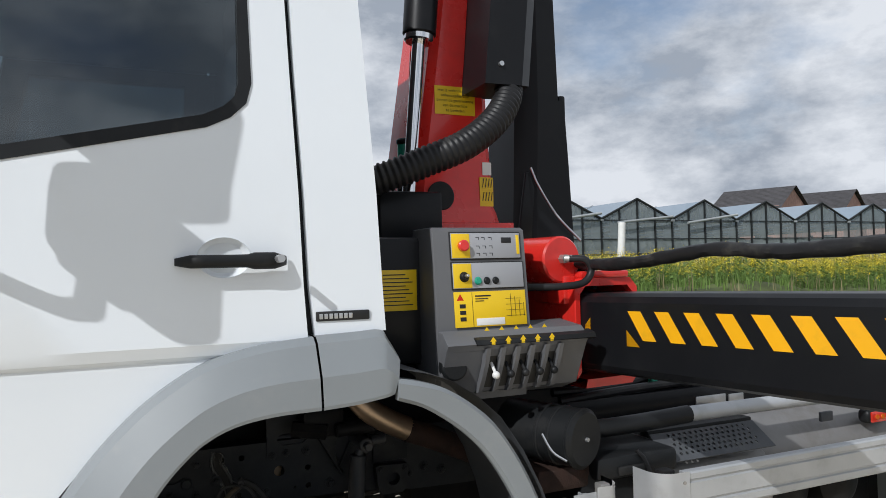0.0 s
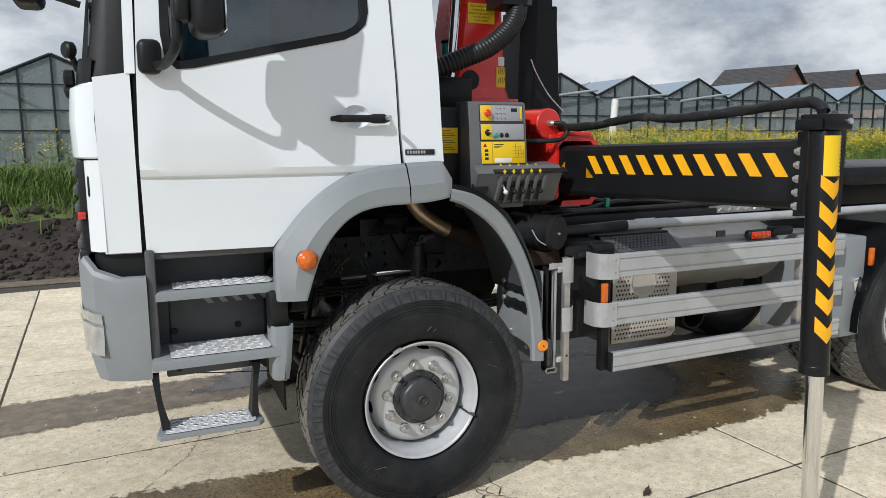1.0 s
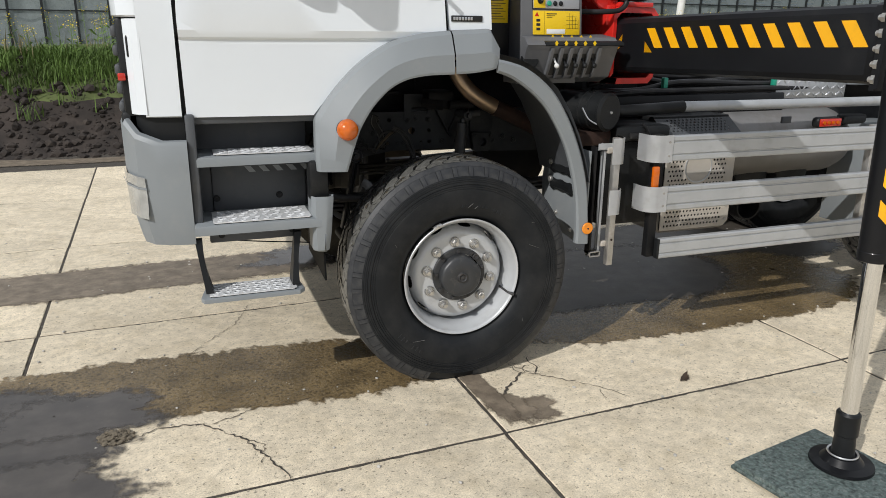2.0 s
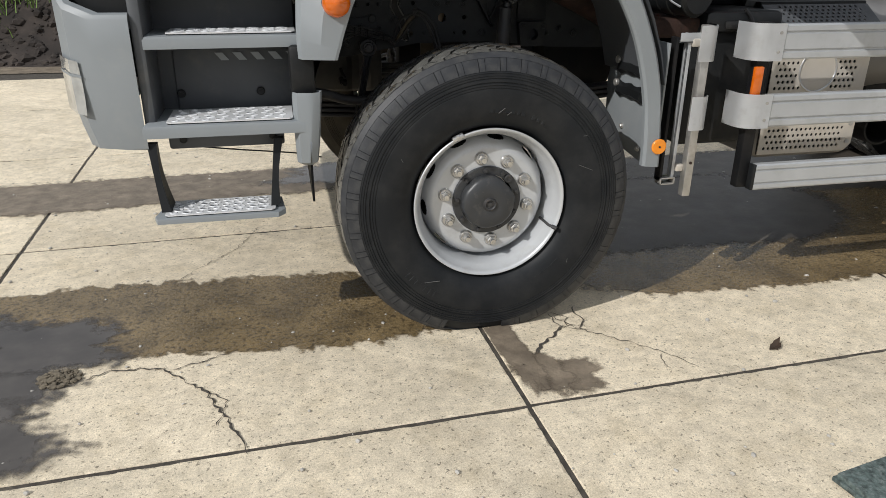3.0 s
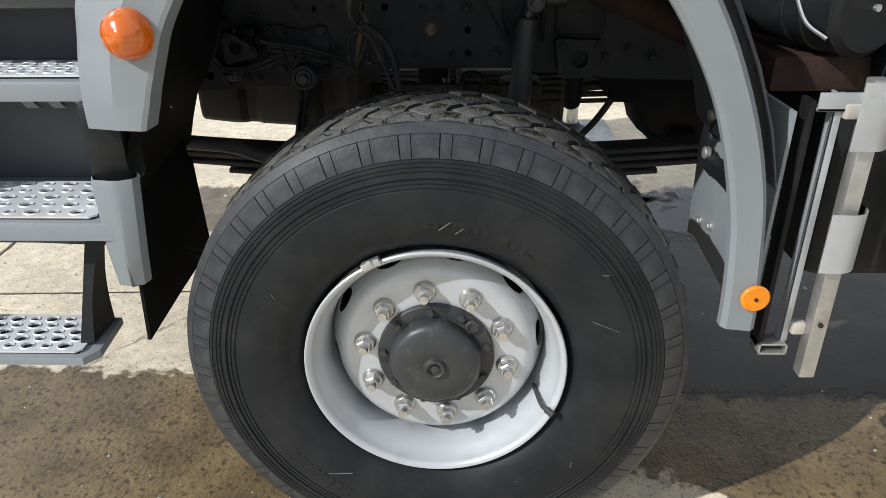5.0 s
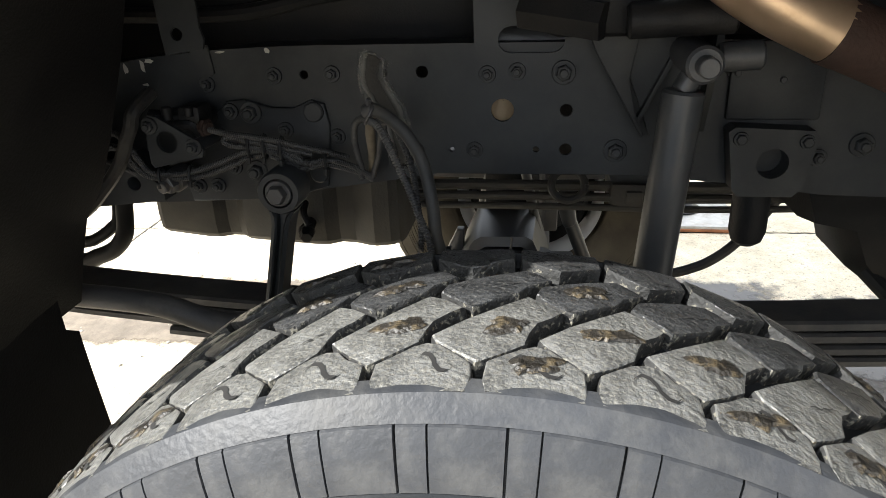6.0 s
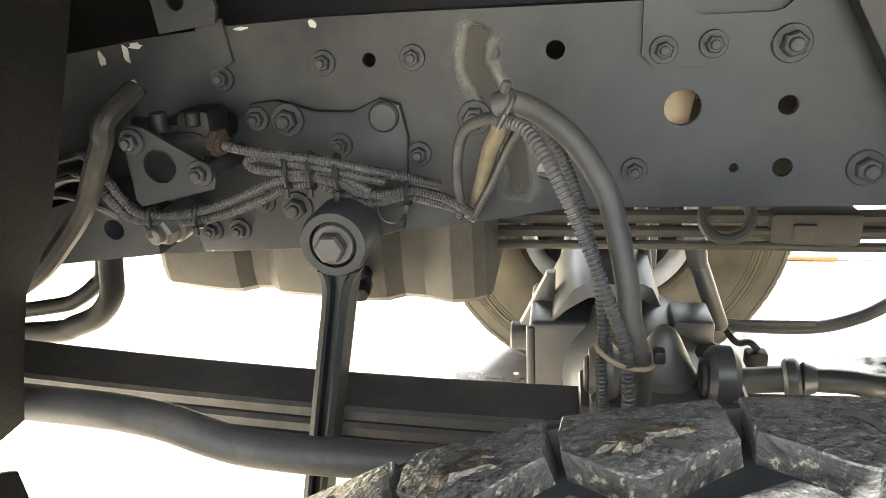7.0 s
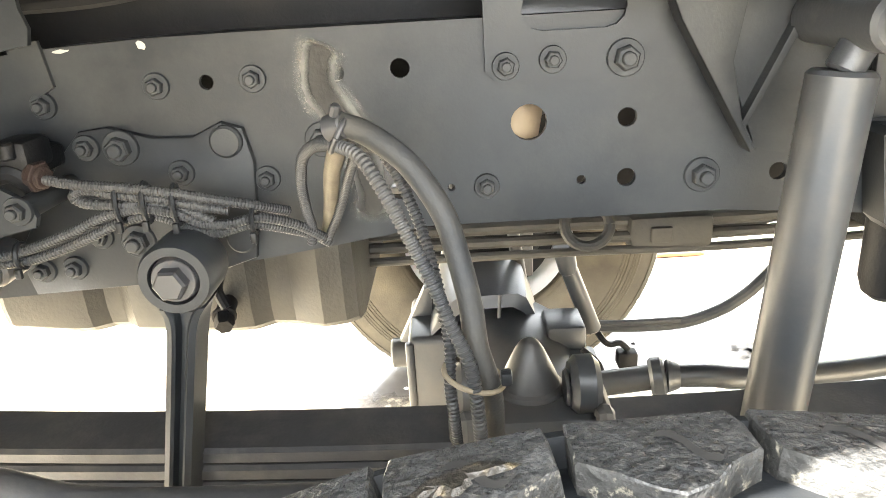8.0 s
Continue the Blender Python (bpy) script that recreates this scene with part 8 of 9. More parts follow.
pipe(bm, [axis0.lerp(axis1, 0.74) + Vector((-0.10, -0.02, 0.02)), axis0.lerp(axis1, 0.86) + Vector((-0.098, -0.02, -0.03)), axis0.lerp(axis1, 0.95) + Vector((-0.08, -0.03, -0.055))], 0.004, 6)
part("canister_clip", bm, ALU, can)
bm = B()
box(bm, (0.70, 0.20, 1.10), (0.90, 0.50, 1.175), 0.01)
part("canister_bracket", bm, RUST, truck)
bm = B()
box(bm, (0.86, 0.20, 0.66), (1.24, 0.62, 1.165), 0.03)
box(bm, (0.90, 0.16, 1.12), (1.24, 0.55, 1.20), 0.02)
tank = part("battery_box", bm, BLACK, truck, "black plastic battery box")
bm = B()
box(bm, (0.98, 0.150, 1.135), (1.10, 0.162, 1.165), 0.008)
part("box_handle", bm, PRINT, tank)

# silencer with perforated shields
bm = B()
box(bm, (1.255, 0.225, 0.57), (1.76, 0.75, 1.12), 0.05, 3)
sil = part("silencer_box", bm, SILENCER, truck, "grey exhaust silencer box")
x0, x1, z0, z1 = 1.262, 1.728, 0.600, 1.040
bm = B()
holes = []
cx, cz, cr = 1.482, 0.955, 0.088
for j in range(16):
    for i in range(17):
        x = x0 + 0.028 + (x1 - x0 - 0.09) * (i + 0.5 * (j % 2)) / 16.5
        z = z0 + 0.026 + (z1 - z0 - 0.052) * j / 15
        if math.hypot(x - cx, z - cz) > cr + 0.014:
            holes.append(round_hole(x, z, 0.0072, 7))
c = 0.03
outer = [(x0, z0), (x1 - c, z0), (x1, z0 + c), (x1, z1 - c), (x1 - c, z1), (x0, z1)]
plate(bm, outer, 0.205, 0.209, "xz", holes)
shield_ = part("perforated_shield", bm, SHIELD, sil, "perforated bright metal heat shield")
# added black sheet: the dark of the gap behind the shield's holes
bm = B()
box(bm, (x0, 0.2135, z0), (x1, 0.219, z1))
part("shield_back", bm, PRINT, sil)
bm = B()
ringp = [(cx + cr * math.cos(a), 0.204, cz + cr * math.sin(a)) for a in [2 * math.pi * i / 40 for i in range(41)]]
pipe(bm, ringp, 0.004, 8, smooth=False)
part("embossed_ring", bm, ALU, sil, "round embossed emblem")
for x, z in ((1.705, 0.72), (1.705, 0.64)):
    bm = B()
    rod(bm, (x, 0.206, z), (x, 0.201, z), 0.010, seg=12)
    part("shield_screw", bm, GALV, sil)
bm = B()
holes = [round_hole(1.30 + i * 0.026 + 0.013 * (j % 2), 0.030 + j * 0.021, 0.0065, 7) for j in range(5) for i in range(15)]
plate(bm, [(1.225, 0.0), (1.735, 0.0), (1.73, 0.13), (1.225, 0.13)], 0.0, 0.004, "xy", holes)
bmesh.ops.transform(bm, matrix=Matrix.Translation((0, 0.19, 1.135)) @ Matrix.Rotation(radians(36), 4, "X"), verts=bm.verts[:])
part("vent_cover", bm, DARKGREY, sil, "black perforated vent cover")
bm = B()
box(bm, (1.225, 0.30, 1.20), (1.735, 0.60, 1.226), 0.006)
part("cover_top", bm, BLACK, sil)
bm = B()
rows = []
for i in range(21):
    x = 1.75 + (2.78 - 1.75) * i / 20
    e = min(1.0, math.sin(math.pi * min(1, max(0, (i + 0.35) / 20.7))) * 4.5)
    rows.append([(x, 0.60 + 0.30 * e * math.cos(a), 1.02 + 0.215 * e * math.sin(a)) for a in [2 * math.pi * k / 28 for k in range(28)]])
band(bm, rows, True)
part("urea_tank", bm, SILENCER, truck, "dusty grey rounded tank behind the guard rails")
bm = B()
box(bm, (2.13, 0.303, 1.16), (2.20, 0.318, 1.20), 0.004)
part("tank_plate", bm, DARKGREY, truck)
bm = B()
box(bm, (2.375, 0.27, 1.128), (2.560, 0.33, 1.190), 0.022, 3)
lampb = part("tail_lamp", bm, BLACK, truck, "red marker lamp on the tank")
bm = B()
box(bm, (2.385, 0.262, 1.136), (2.550, 0.272, 1.182), 0.008)
part("lens", bm, REDLENS, lampb)
bm = B()
for k in range(4):
    rod(bm, (2.415 + 0.035 * k, 0.262, 1.159), (2.415 + 0.035 * k, 0.258, 1.159), 0.011, seg=12)
part("lens_dot", bm, AMBER, lampb)
bm = B()
box(bm, (2.60, 0.28, 1.14), (2.78, 0.36, 1.20), 0.02, 3)
part("lamp_housing", bm, BLACK, truck)
for x in (2.10, 2.42):
    bm = B()
    m, _ = aim((x, 0.42, 0.845), (x, 1.2, 0.845))
    spun(bm, [(1e-5, 0), (0.08, 0.008), (0.125, 0.035), (0.138, 0.07), (0.138, 0.75), (1e-5, 0.75)], m, 30)
    part("air_tank", bm, BLACK, truck, "black round air tank")
bm = B()
m, _ = aim((2.06, 0.40, 0.64), (2.1, 0.9, 0.64))
spun(bm, [(0.075, 0.0), (0.085, 0.0), (0.085, 0.45), (0.075, 0.45)], m, 28, True)
part("tail_pipe", bm, CHASSISDARK, truck, "dark exhaust outlet")
bm = B()
box(bm, (1.85, 0.62, 0.62), (2.85, 0.66, 0.92), 0.02)
part("side_bracket", bm, CHASSISDARK, truck)
bm = B()
pipe(bm, [(1.36, 0.25, 1.283), (2.0, 0.25, 1.281), (2.85, 0.25, 1.281), (4.2, 0.25, 1.285)], 0.028, 16)
tube = part("frame_tube", bm, RAIL, truck, "long pale grey side tube")
bm = B()
pipe(bm, [(0.92, 0.30, 1.262), (1.05, 0.27, 1.268), (1.20, 0.255, 1.275), (1.37, 0.25, 1.283)], 0.032, 16)
part("sleeve", bm, BLACK, tube)
bm = B()
pipe(bm, [(1.06, 0.16, 1.21), (1.09, 0.15, 1.17), (1.12, 0.14, 1.08), (1.12, 0.14, 0.98)], 0.008, 8)
part("cable", bm, HOSE, truck)

# tool box and rear mudguard
bm = B()
box(bm, (2.87, 0.075, 0.46), (3.215, 0.60, 1.13), 0.012)
tb = part("tool_box", bm, GREY, truck, "grey painted tool box with a latch")
bm = B()
plate(bm, [(3.12, 0.76), (3.17, 0.76), (3.19, 0.79), (3.17, 0.86), (3.12, 0.86), (3.10, 0.83)], 0.060, 0.076, "xz", bevel=0.004)
part("latch", bm, CHROME, tb)
bm = B()
box(bm, (3.235, 0.05, 0.93), (3.272, 0.075, 1.05), 0.006)
part("side_marker", bm, AMBER, truck, "rectangular amber side marker")
bm = B()
rows = []
for y in (0.02, 0.05, 0.55, 0.85):
    rows.append([(3.74 + 0.63 * math.cos(a), y, 0.53 + 0.63 * math.sin(a)) for a in [math.pi * (1.02 - 1.04 * i / 20) for i in range(21)]])
band(bm, rows)
bmesh.ops.solidify(bm, geom=bm.faces[:], thickness=0.012)
part("rear_mudguard", bm, BLACKPAINT, truck, "black rounded rear mudguard")
bm = B()
rod(bm, (3.74, 0.7, 0.534), (3.74, 1.75, 0.534), 0.09, seg=20)
part("rear_axle", bm, CHASSISDARK, truck)
# load frame on the chassis
for y in (0.72, 1.66):
    bm = B()
    box(bm, (1.45, y, 1.26), (6.4, y + 0.10, 1.42), 0.01)
    part("subframe", bm, CHASSISDARK, truck, "dark subframe beam on the chassis")
bm = B()
box(bm, (2.24, 0.496, 1.285), (2.80, 0.504, 1.412), 0.002)
ch = part("checker_plate", bm, ALU, truck, "bright checker plate strip")
bm = B()
for j in range(3):
    for i in range(14):
        m = Matrix.Translation((2.26 + i * 0.040, 0.494, 1.308 + j * 0.040)) @ Matrix.Rotation(radians(45 if (i + j) % 2 else -45), 4, "Y") @ Matrix.Diagonal((0.019, 0.004, 0.006, 1))
        bmesh.ops.create_icosphere(bm, subdivisions=1, radius=1.0, matrix=m)
tagged(part("raised_bar", bm, ALU, ch), kind="stuff")
bm = B()
box(bm, (2.80, 0.45, 1.36), (3.45, 0.9, 1.62), 0.015)
vb = part("valve_cabinet", bm, GREY, truck, "grey steel cabinet on the load frame")
bm = B()
box(bm, (2.98, 0.442, 1.52), (3.10, 0.451, 1.58), 0.002)
part("cabinet_label", bm, PRINTWHITE, vb)
bm = B()
box(bm, (3.5, 0.55, 1.42), (6.3, 1.9, 1.56), 0.02)
part("hook_frame", bm, BLACKPAINT, truck, "black load hook frame")
for y, z, a in ((0.60, 1.40, 0.02), (0.55, 1.37, -0.02), (0.66, 1.43, 0.015), (0.50, 1.345, 0.0)):
    bm = B()
    pipe(bm, [(0.98, y, z - 0.02), (1.25, y - 0.02, z + a), (1.6, y + 0.01, z - a), (2.1, y, z + 0.005), (2.7, y + 0.02, z)], 0.017, 10)
    part("hydraulic_hose", bm, HOSE, truck, "black hydraulic hose along the chassis")
for x in (1.42, 2.22):
    bm = B()
    box(bm, (x, 0.50, 1.34), (x + 0.028, 0.53, 1.42), 0.004)
    part("hose_tape", bm, GREEN, truck, "turquoise marking tape on the hoses")
bm = B()
box(bm, (1.0, 0.48, 1.20), (2.3, 0.52, 1.325), 0.01)
cb = part("cross_beam", bm, BLACKPAINT, truck, "black beam with rating plates")
bm = B()
box(bm, (1.62, 0.474, 1.245), (1.78, 0.481, 1.285), 0.001)
box(bm, (1.80, 0.474, 1.250), (1.88, 0.481, 1.280), 0.001)
part("rating_plate", bm, ALU, cb)


# ---- loader crane behind the cab ----
crane = thing("loader_crane", (0.85, 0.8, 1.05), "red and black truck loader crane with outrigger and control console", "crane")
SHIFT.x = -0.042
bm = B()
box(bm, (0.25, 0.34, 1.53), (0.80, 2.05, 1.94), 0.02)
part("base_cabinet", bm, BLACKPAINT, crane, "black cabinet behind the cab")
bm = B()
box(bm, (0.262, 0.336, 1.705), (0.39, 0.3415, 1.835), 0.001)
lab = part("cabinet_label", bm, YELLOW, crane, "yellow warning label with fine lines")
bm = B()
for k in range(9):
    box(bm, (0.275, 0.3345, 1.722 + k * 0.012), (0.375 - 0.012 * (k % 3), 0.3362, 1.725 + k * 0.012))
tagged(part("print_line", bm, PRINT, lab), kind="stuff")

# control console
bm = B()
plate(bm, [(0.24, 1.42), (0.205, 1.66), (0.235, 1.955), (0.255, 1.965), (0.40, 1.965), (0.40, 1.42)], 0.402, 0.728, "yz", bevel=0.006)
con = part("console", bm, PANELGREY, crane, "grey crane control console")
FACE = lambda x, z, out: (x, 0.205 + (z - 1.66) * 0.1017 - out, z)


def on_face(bm, x0, x1, z0, z1, out, thick, bevel=0.002):
    """A flat block on the leaning face of the console."""
    tmp = B()
    box(tmp, (x0, -thick, z0), (x1, 0.0, z1), bevel)
    for v in tmp.verts:
        v.co = Vector(FACE(v.co.x, v.co.z, out - v.co.y))
    spare = bpy.data.meshes.new("spare")
    tmp.to_mesh(spare)
    tmp.free()
    bm.from_mesh(spare)
    bpy.data.meshes.remove(spare)
    return bm


def panel(name, mat, x0, x1, z0, z1, out, thick, parent, label="", bevel=0.002):
    bm = B()
    on_face(bm, x0, x1, z0, z1, out, thick, bevel)
    return part(name, bm, mat, parent, label)


p1 = panel("upper_panel", PRINT, 0.458, 0.712, 1.862, 1.950, 0.0005, 0.004, con)
panel("panel_face", PANELFACE, 0.462, 0.708, 1.866, 1.946, 0.004, 0.003, p1)
panel("panel_yellow", YELLOW, 0.464, 0.527, 1.868, 1.944, 0.0062, 0.002, p1)
panel("display", PRINT, 0.640, 0.676, 1.914, 1.932, 0.0062, 0.002, p1)
panel("panel_mark", YELLOW, 0.694, 0.705, 1.878, 1.940, 0.0062, 0.002, p1)
p2 = panel("lower_panel", PRINT, 0.458, 0.716, 1.768, 1.856, 0.0005, 0.004, con)
panel("panel_face", PANELFACE, 0.462, 0.712, 1.772, 1.852, 0.004, 0.003, p2)
panel("panel_yellow", YELLOW, 0.464, 0.527, 1.774, 1.850, 0.0062, 0.002, p2)
p3 = panel("load_chart", YELLOW, 0.462, 0.716, 1.652, 1.762, 0.001, 0.003, con, "yellow load chart label")
panel("chart_note", PRINTWHITE, 0.535, 0.635, 1.656, 1.678, 0.0042, 0.001, p3)
bm = B()
for i in range(4):
    on_face(bm, 0.660 + 0.0155 * i, 0.6608 + 0.0155 * i, 1.680, 1.752 - 0.010 * i, 0.0042, 0.001, 0)
for j in range(4):
    on_face(bm, 0.642, 0.710 - 0.004 * j, 1.682 + 0.018 * j, 1.6828 + 0.018 * j, 0.0042, 0.001, 0)
on_face(bm, 0.535, 0.590, 1.746, 1.750, 0.0042, 0.001, 0)
on_face(bm, 0.535, 0.580, 1.738, 1.7405, 0.0042, 0.001, 0)
on_face(bm, 0.535, 0.565, 1.731, 1.7335, 0.0042, 0.001, 0)
for j in range(3):
    on_face(bm, 0.480, 0.500, 1.672 + 0.020 * j, 1.684 + 0.020 * j, 0.0042, 0.001, 0)
on_face(bm, 0.524, 0.5246, 1.654, 1.760, 0.0042, 0.001, 0)
tagged(part("chart_print", bm, PRINT, p3), kind="stuff")
bm = B()
plate(bm, [(0.470, 1.734), (0.496, 1.734), (0.483, 1.756)], FACE(0, 1.745, 0.005)[1], FACE(0, 1.745, 0.0045)[1], "xz")
part("warning_triangle", bm, REDLENS, p3)
bm = B()
for x, z in ((0.555, 1.932), (0.575, 1.932), (0.600, 1.932), (0.555, 1.905), (0.578, 1.905), (0.601, 1.905), (0.555, 1.882), (0.578, 1.882), (0.601, 1.882)):
    on_face(bm, x - 0.006, x + 0.006, z - 0.001, z + 0.001, 0.0064, 0.001, 0)
    on_face(bm, x + 0.004, x + 0.006, z - 0.008, z, 0.0064, 0.001, 0)
tagged(part("panel_symbol", bm, PRINT, p1), kind="stuff")


def knob(name, mat, x, z, r, h, parent, label="", top=0.8):
    p = Vector(FACE(x, z, 0.006))
    bm = B()
    rod(bm, p, p + Vector((0, -h, 0.1 * h)), r, r * top, 20, min(r, h) * 0.25)
    return part(name, bm, mat, parent, label)


knob("stop_button", RED, 0.500, 1.905, 0.0165, 0.022, p1, "orange emergency stop button", 1.1)
knob("key_switch", BLACK, 0.500, 1.808, 0.0165, 0.014, p2)
knob("key", ALU, 0.502, 1.810, 0.006, 0.030, p2)
knob("push_button", GREEN, 0.548, 1.795, 0.013, 0.008, p2)
knob("push_button", BLACK, 0.579, 1.795, 0.012, 0.008, p2)
knob("push_button", BLACK, 0.610, 1.795, 0.012, 0.008, p2)

# lever box
bm = B()
plate(bm, [(0.30, 1.655), (0.175, 1.640), (0.135, 1.605), (0.150, 1.585), (0.215, 1.45), (0.30, 1.42)], 0.405, 0.905, "yz", bevel=0.006)
lev = part("lever_box", bm, PANELGREY, crane, "grey housing of the crane levers")
bm = B()
plate(bm, [(0.170, 1.628), (0.134, 1.618), (0.128, 1.604), (0.150, 1.596)], 0.50, 0.93, "yz", bevel=0.003)
part("lever_hood", bm, BLACK, lev, "black hood above the levers")
bm = B()
plate(bm, [(0.152, 1.582), (0.206, 1.462), (0.210, 1.466), (0.156, 1.586)], 0.545, 0.80, "yz")
part("lever_slot", bm, PRINT, lev)
for k in range(6):
    x = 0.540 + k * 0.052
    bm = B()
    rows = [[(x - 0.007, y - 0.016, z), (x + 0.007, y - 0.016, z), (x + 0.009, y + 0.006, z - 0.004), (x - 0.009, y + 0.006, z - 0.004)] for y, z in ((0.146, 1.592), (0.162, 1.545), (0.190, 1.490), (0.216, 1.448))]
    band(bm, rows, True)
    part("guard_rib", bm, PANELGREY, lev)
for k in range(5):
    x = 0.566 + k * 0.052
    bm = B()
    rod(bm, (x, 0.20, 1.57), (x, 0.142 + 0.006 * (k % 2), 1.512), 0.005, seg=8)
    bmesh.ops.create_uvsphere(bm, u_segments=14, v_segments=8, radius=0.0125, matrix=Matrix.Translation((x, 0.140, 1.508)))
    part("lever", bm, BLACK if k else PRINTWHITE, lev, "crane control lever with a round knob")
    for q in (0, 1):
        bm = B()
        cx, cz = x - 0.012 + 0.004 * q, 1.612 + 0.026 * q
        plate(bm, [(cx - 0.011, cz), (cx, cz + 0.014), (cx + 0.011, cz), (cx + 0.006, cz), (cx + 0.006, cz - 0.010), (cx - 0.006, cz - 0.010), (cx - 0.006, cz)], 0.133 + 0.046 * q, 0.1325 + 0.046 * q, "xz")
        bmesh.ops.transform(bm, matrix=Matrix.Translation((0, -0.004 if q == 0 else 0.0, 0)), verts=bm.verts[:])
        part("arrow_sticker", bm, YELLOW, lev)
bm = B()
rod(bm, (0.445, 0.205, 1.535), (0.445, 0.172, 1.538), 0.044, 0.042, 28, 0.005)
part("round_cap", bm, BLACK, lev, "round black cap")

# red column, hose, cover, chrome cylinder
SHIFT.x, SHIFT.z = -0.080, 0.042
bm = B()
rows = []
for z, xa, xb, ya, yb in ((1.955, 0.535, 0.905, 0.62, 1.10), (2.005, 0.545, 0.900, 0.64, 1.08), (2.03, 0.552, 0.893, 0.65, 1.07), (2.30, 0.590, 0.880, 0.66, 1.05), (2.60, 0.632, 0.868, 0.66, 1.04), (3.30, 0.73, 0.86, 0.68, 1.0)):
    c = 0.03
    rows.append([(xa + c, ya, z), (xb - c, ya, z), (xb, ya + c, z), (xb, yb - c, z), (xb - c, yb, z), (xa + c, yb, z), (xa, yb - c, z), (xa, ya + c, z)])
band(bm, rows, True)
col = part("column", bm, RED, crane, "red painted crane column")
bm = B()
plate(bm, [(0.50, 1.885), (0.93, 1.885), (0.93, 1.962), (0.50, 1.962)], 0.58, 1.15, "xz", bevel=0.008)
part("slew_base", bm, RED, crane, "red slewing base plate")
bm = B()
rod(bm, (0.655, 0.652, 2.065), (0.655, 0.640, 2.065), 0.055, seg=28, bevel=0.004)
part("column_cap", bm, BLACK, col)


def sticker(name, mat, cx, cz, w, h, parent, label=""):
    """A label on the front face of the leaning column."""
    slope = (0.660 - 0.65) / 0.27
    y = 0.652 + (min(cz, 2.30) - 2.03) * slope - 0.003
    bm = B()
    plate(bm, [(cx - w / 2, cz - h / 2), (cx + w / 2, cz - h / 2), (cx + w / 2 + 0.0, cz + h / 2), (cx - w / 2 + 0.0, cz + h / 2)], y - 0.002, y, "xz")
    return part(name, bm, mat, parent, label), y


lab, y = sticker("warning_sign", YELLOW, 0.728, 2.432, 0.168, 0.108, col, "yellow warning sign with Dutch text")
for k, line in enumerate(("Het is verboden voor", "onbevoegden zich", "binnen de gevarenzone", "van de machine", "te bevinden")):
    writing("sign_text", line, 0.0165, Matrix.Translation((0.728, y - 0.0032, 2.470 - k * 0.019)) @ Matrix.Rotation(radians(90), 4, "X"), PRINT, lab)
sticker("white_sticker", PRINTWHITE, 0.855, 2.175, 0.038, 0.05, col)
lab, y = sticker("sling_chart", YELLOW, 0.850, 2.085, 0.058, 0.112, col, "yellow pictogram label")
bm = B()
for j in range(2):
    for i in range(4):
        plate(bm, [(0.831 + 0.012 * i, 2.05 + 0.052 * j), (0.834 + 0.012 * i, 2.05 + 0.052 * j), (0.840 + 0.012 * i, 2.085 + 0.052 * j), (0.837 + 0.012 * i, 2.085 + 0.052 * j)], y - 0.0036, y - 0.003, "xz")
tagged(part("pictogram", bm, PRINT, lab), kind="stuff")
bm = B()
rows = []
for z in (2.452, 2.467, 3.3):
    k = (z - 2.48) * 0.10
    rows.append([(0.755 + k, 0.45, z), (0.900 + k, 0.44, z), (0.952 + k, 0.48, z + (0.01 if z < 2.6 else 0)), (0.962 + k, 0.66, z), (0.76 + k, 0.68, z)])
band(bm, rows, True)
cover = part("hose_cover", bm, BLACKPAINT, crane, "black sheet metal hose cover", 20)
bm = B()
rod(bm, (0.815, 0.452, 2.525), (0.815, 0.436, 2.525), 0.009, seg=12)
part("cover_bolt", bm, ALU, cover)
bm = B()
pipe(bm, [(0.20, 0.50, 2.055), (0.36, 0.44, 2.10), (0.50, 0.41, 2.155), (0.64, 0.40, 2.215), (0.76, 0.42, 2.30), (0.84, 0.46, 2.39), (0.885, 0.52, 2.47), (0.90, 0.56, 2.56)], 0.047, 20, rib=0.006, pitch=0.021)
part("corrugated_hose", bm, HOSE, crane, "thick black corrugated hose", 60)
bm = B()
rod(bm, (0.505, 0.60, 2.02), (0.560, 0.60, 2.62), 0.024, seg=24)
rod(bm, (0.560, 0.60, 2.62), (0.564, 0.60, 2.655), 0.055, seg=24, bevel=0.006)
cyl = part("lift_cylinder_rod", bm, CHROME, crane, "chromed cylinder rod with a black gland")
bm = B()
rod(bm, (0.563, 0.60, 2.645), (0.60, 0.60, 3.1), 0.062, seg=24, bevel=0.006)
part("cylinder_tube", bm, BLACKPAINT, crane)
bm = B()
rod(bm, (0.545, 0.70, 2.08), (0.590, 0.70, 2.75), 0.016, seg=16)
part("red_tube", bm, RED, crane)
# green beacon
bm = B()
rod(bm, (0.553, 0.75, 2.08), (0.553, 0.75, 2.205), 0.030, seg=18, bevel=0.004)
beacon = part("beacon", bm, BLACK, crane, "small signal lamp with a green lens")
bm = B()
rod(bm, (0.553, 0.75, 2.205), (0.553, 0.75, 2.270), 0.027, seg=18)
part("lens", bm, GREEN, beacon)
bm = B()
rod(bm, (0.553, 0.75, 2.270), (0.553, 0.75, 2.293), 0.031, seg=18, bevel=0.006)
part("beacon_cap", bm, BLACK, beacon)
bm = B()
box(bm, (0.38, 0.55, 1.89), (0.62, 0.95, 2.07), 0.01)
part("cylinder_foot", bm, BLACKPAINT, crane)
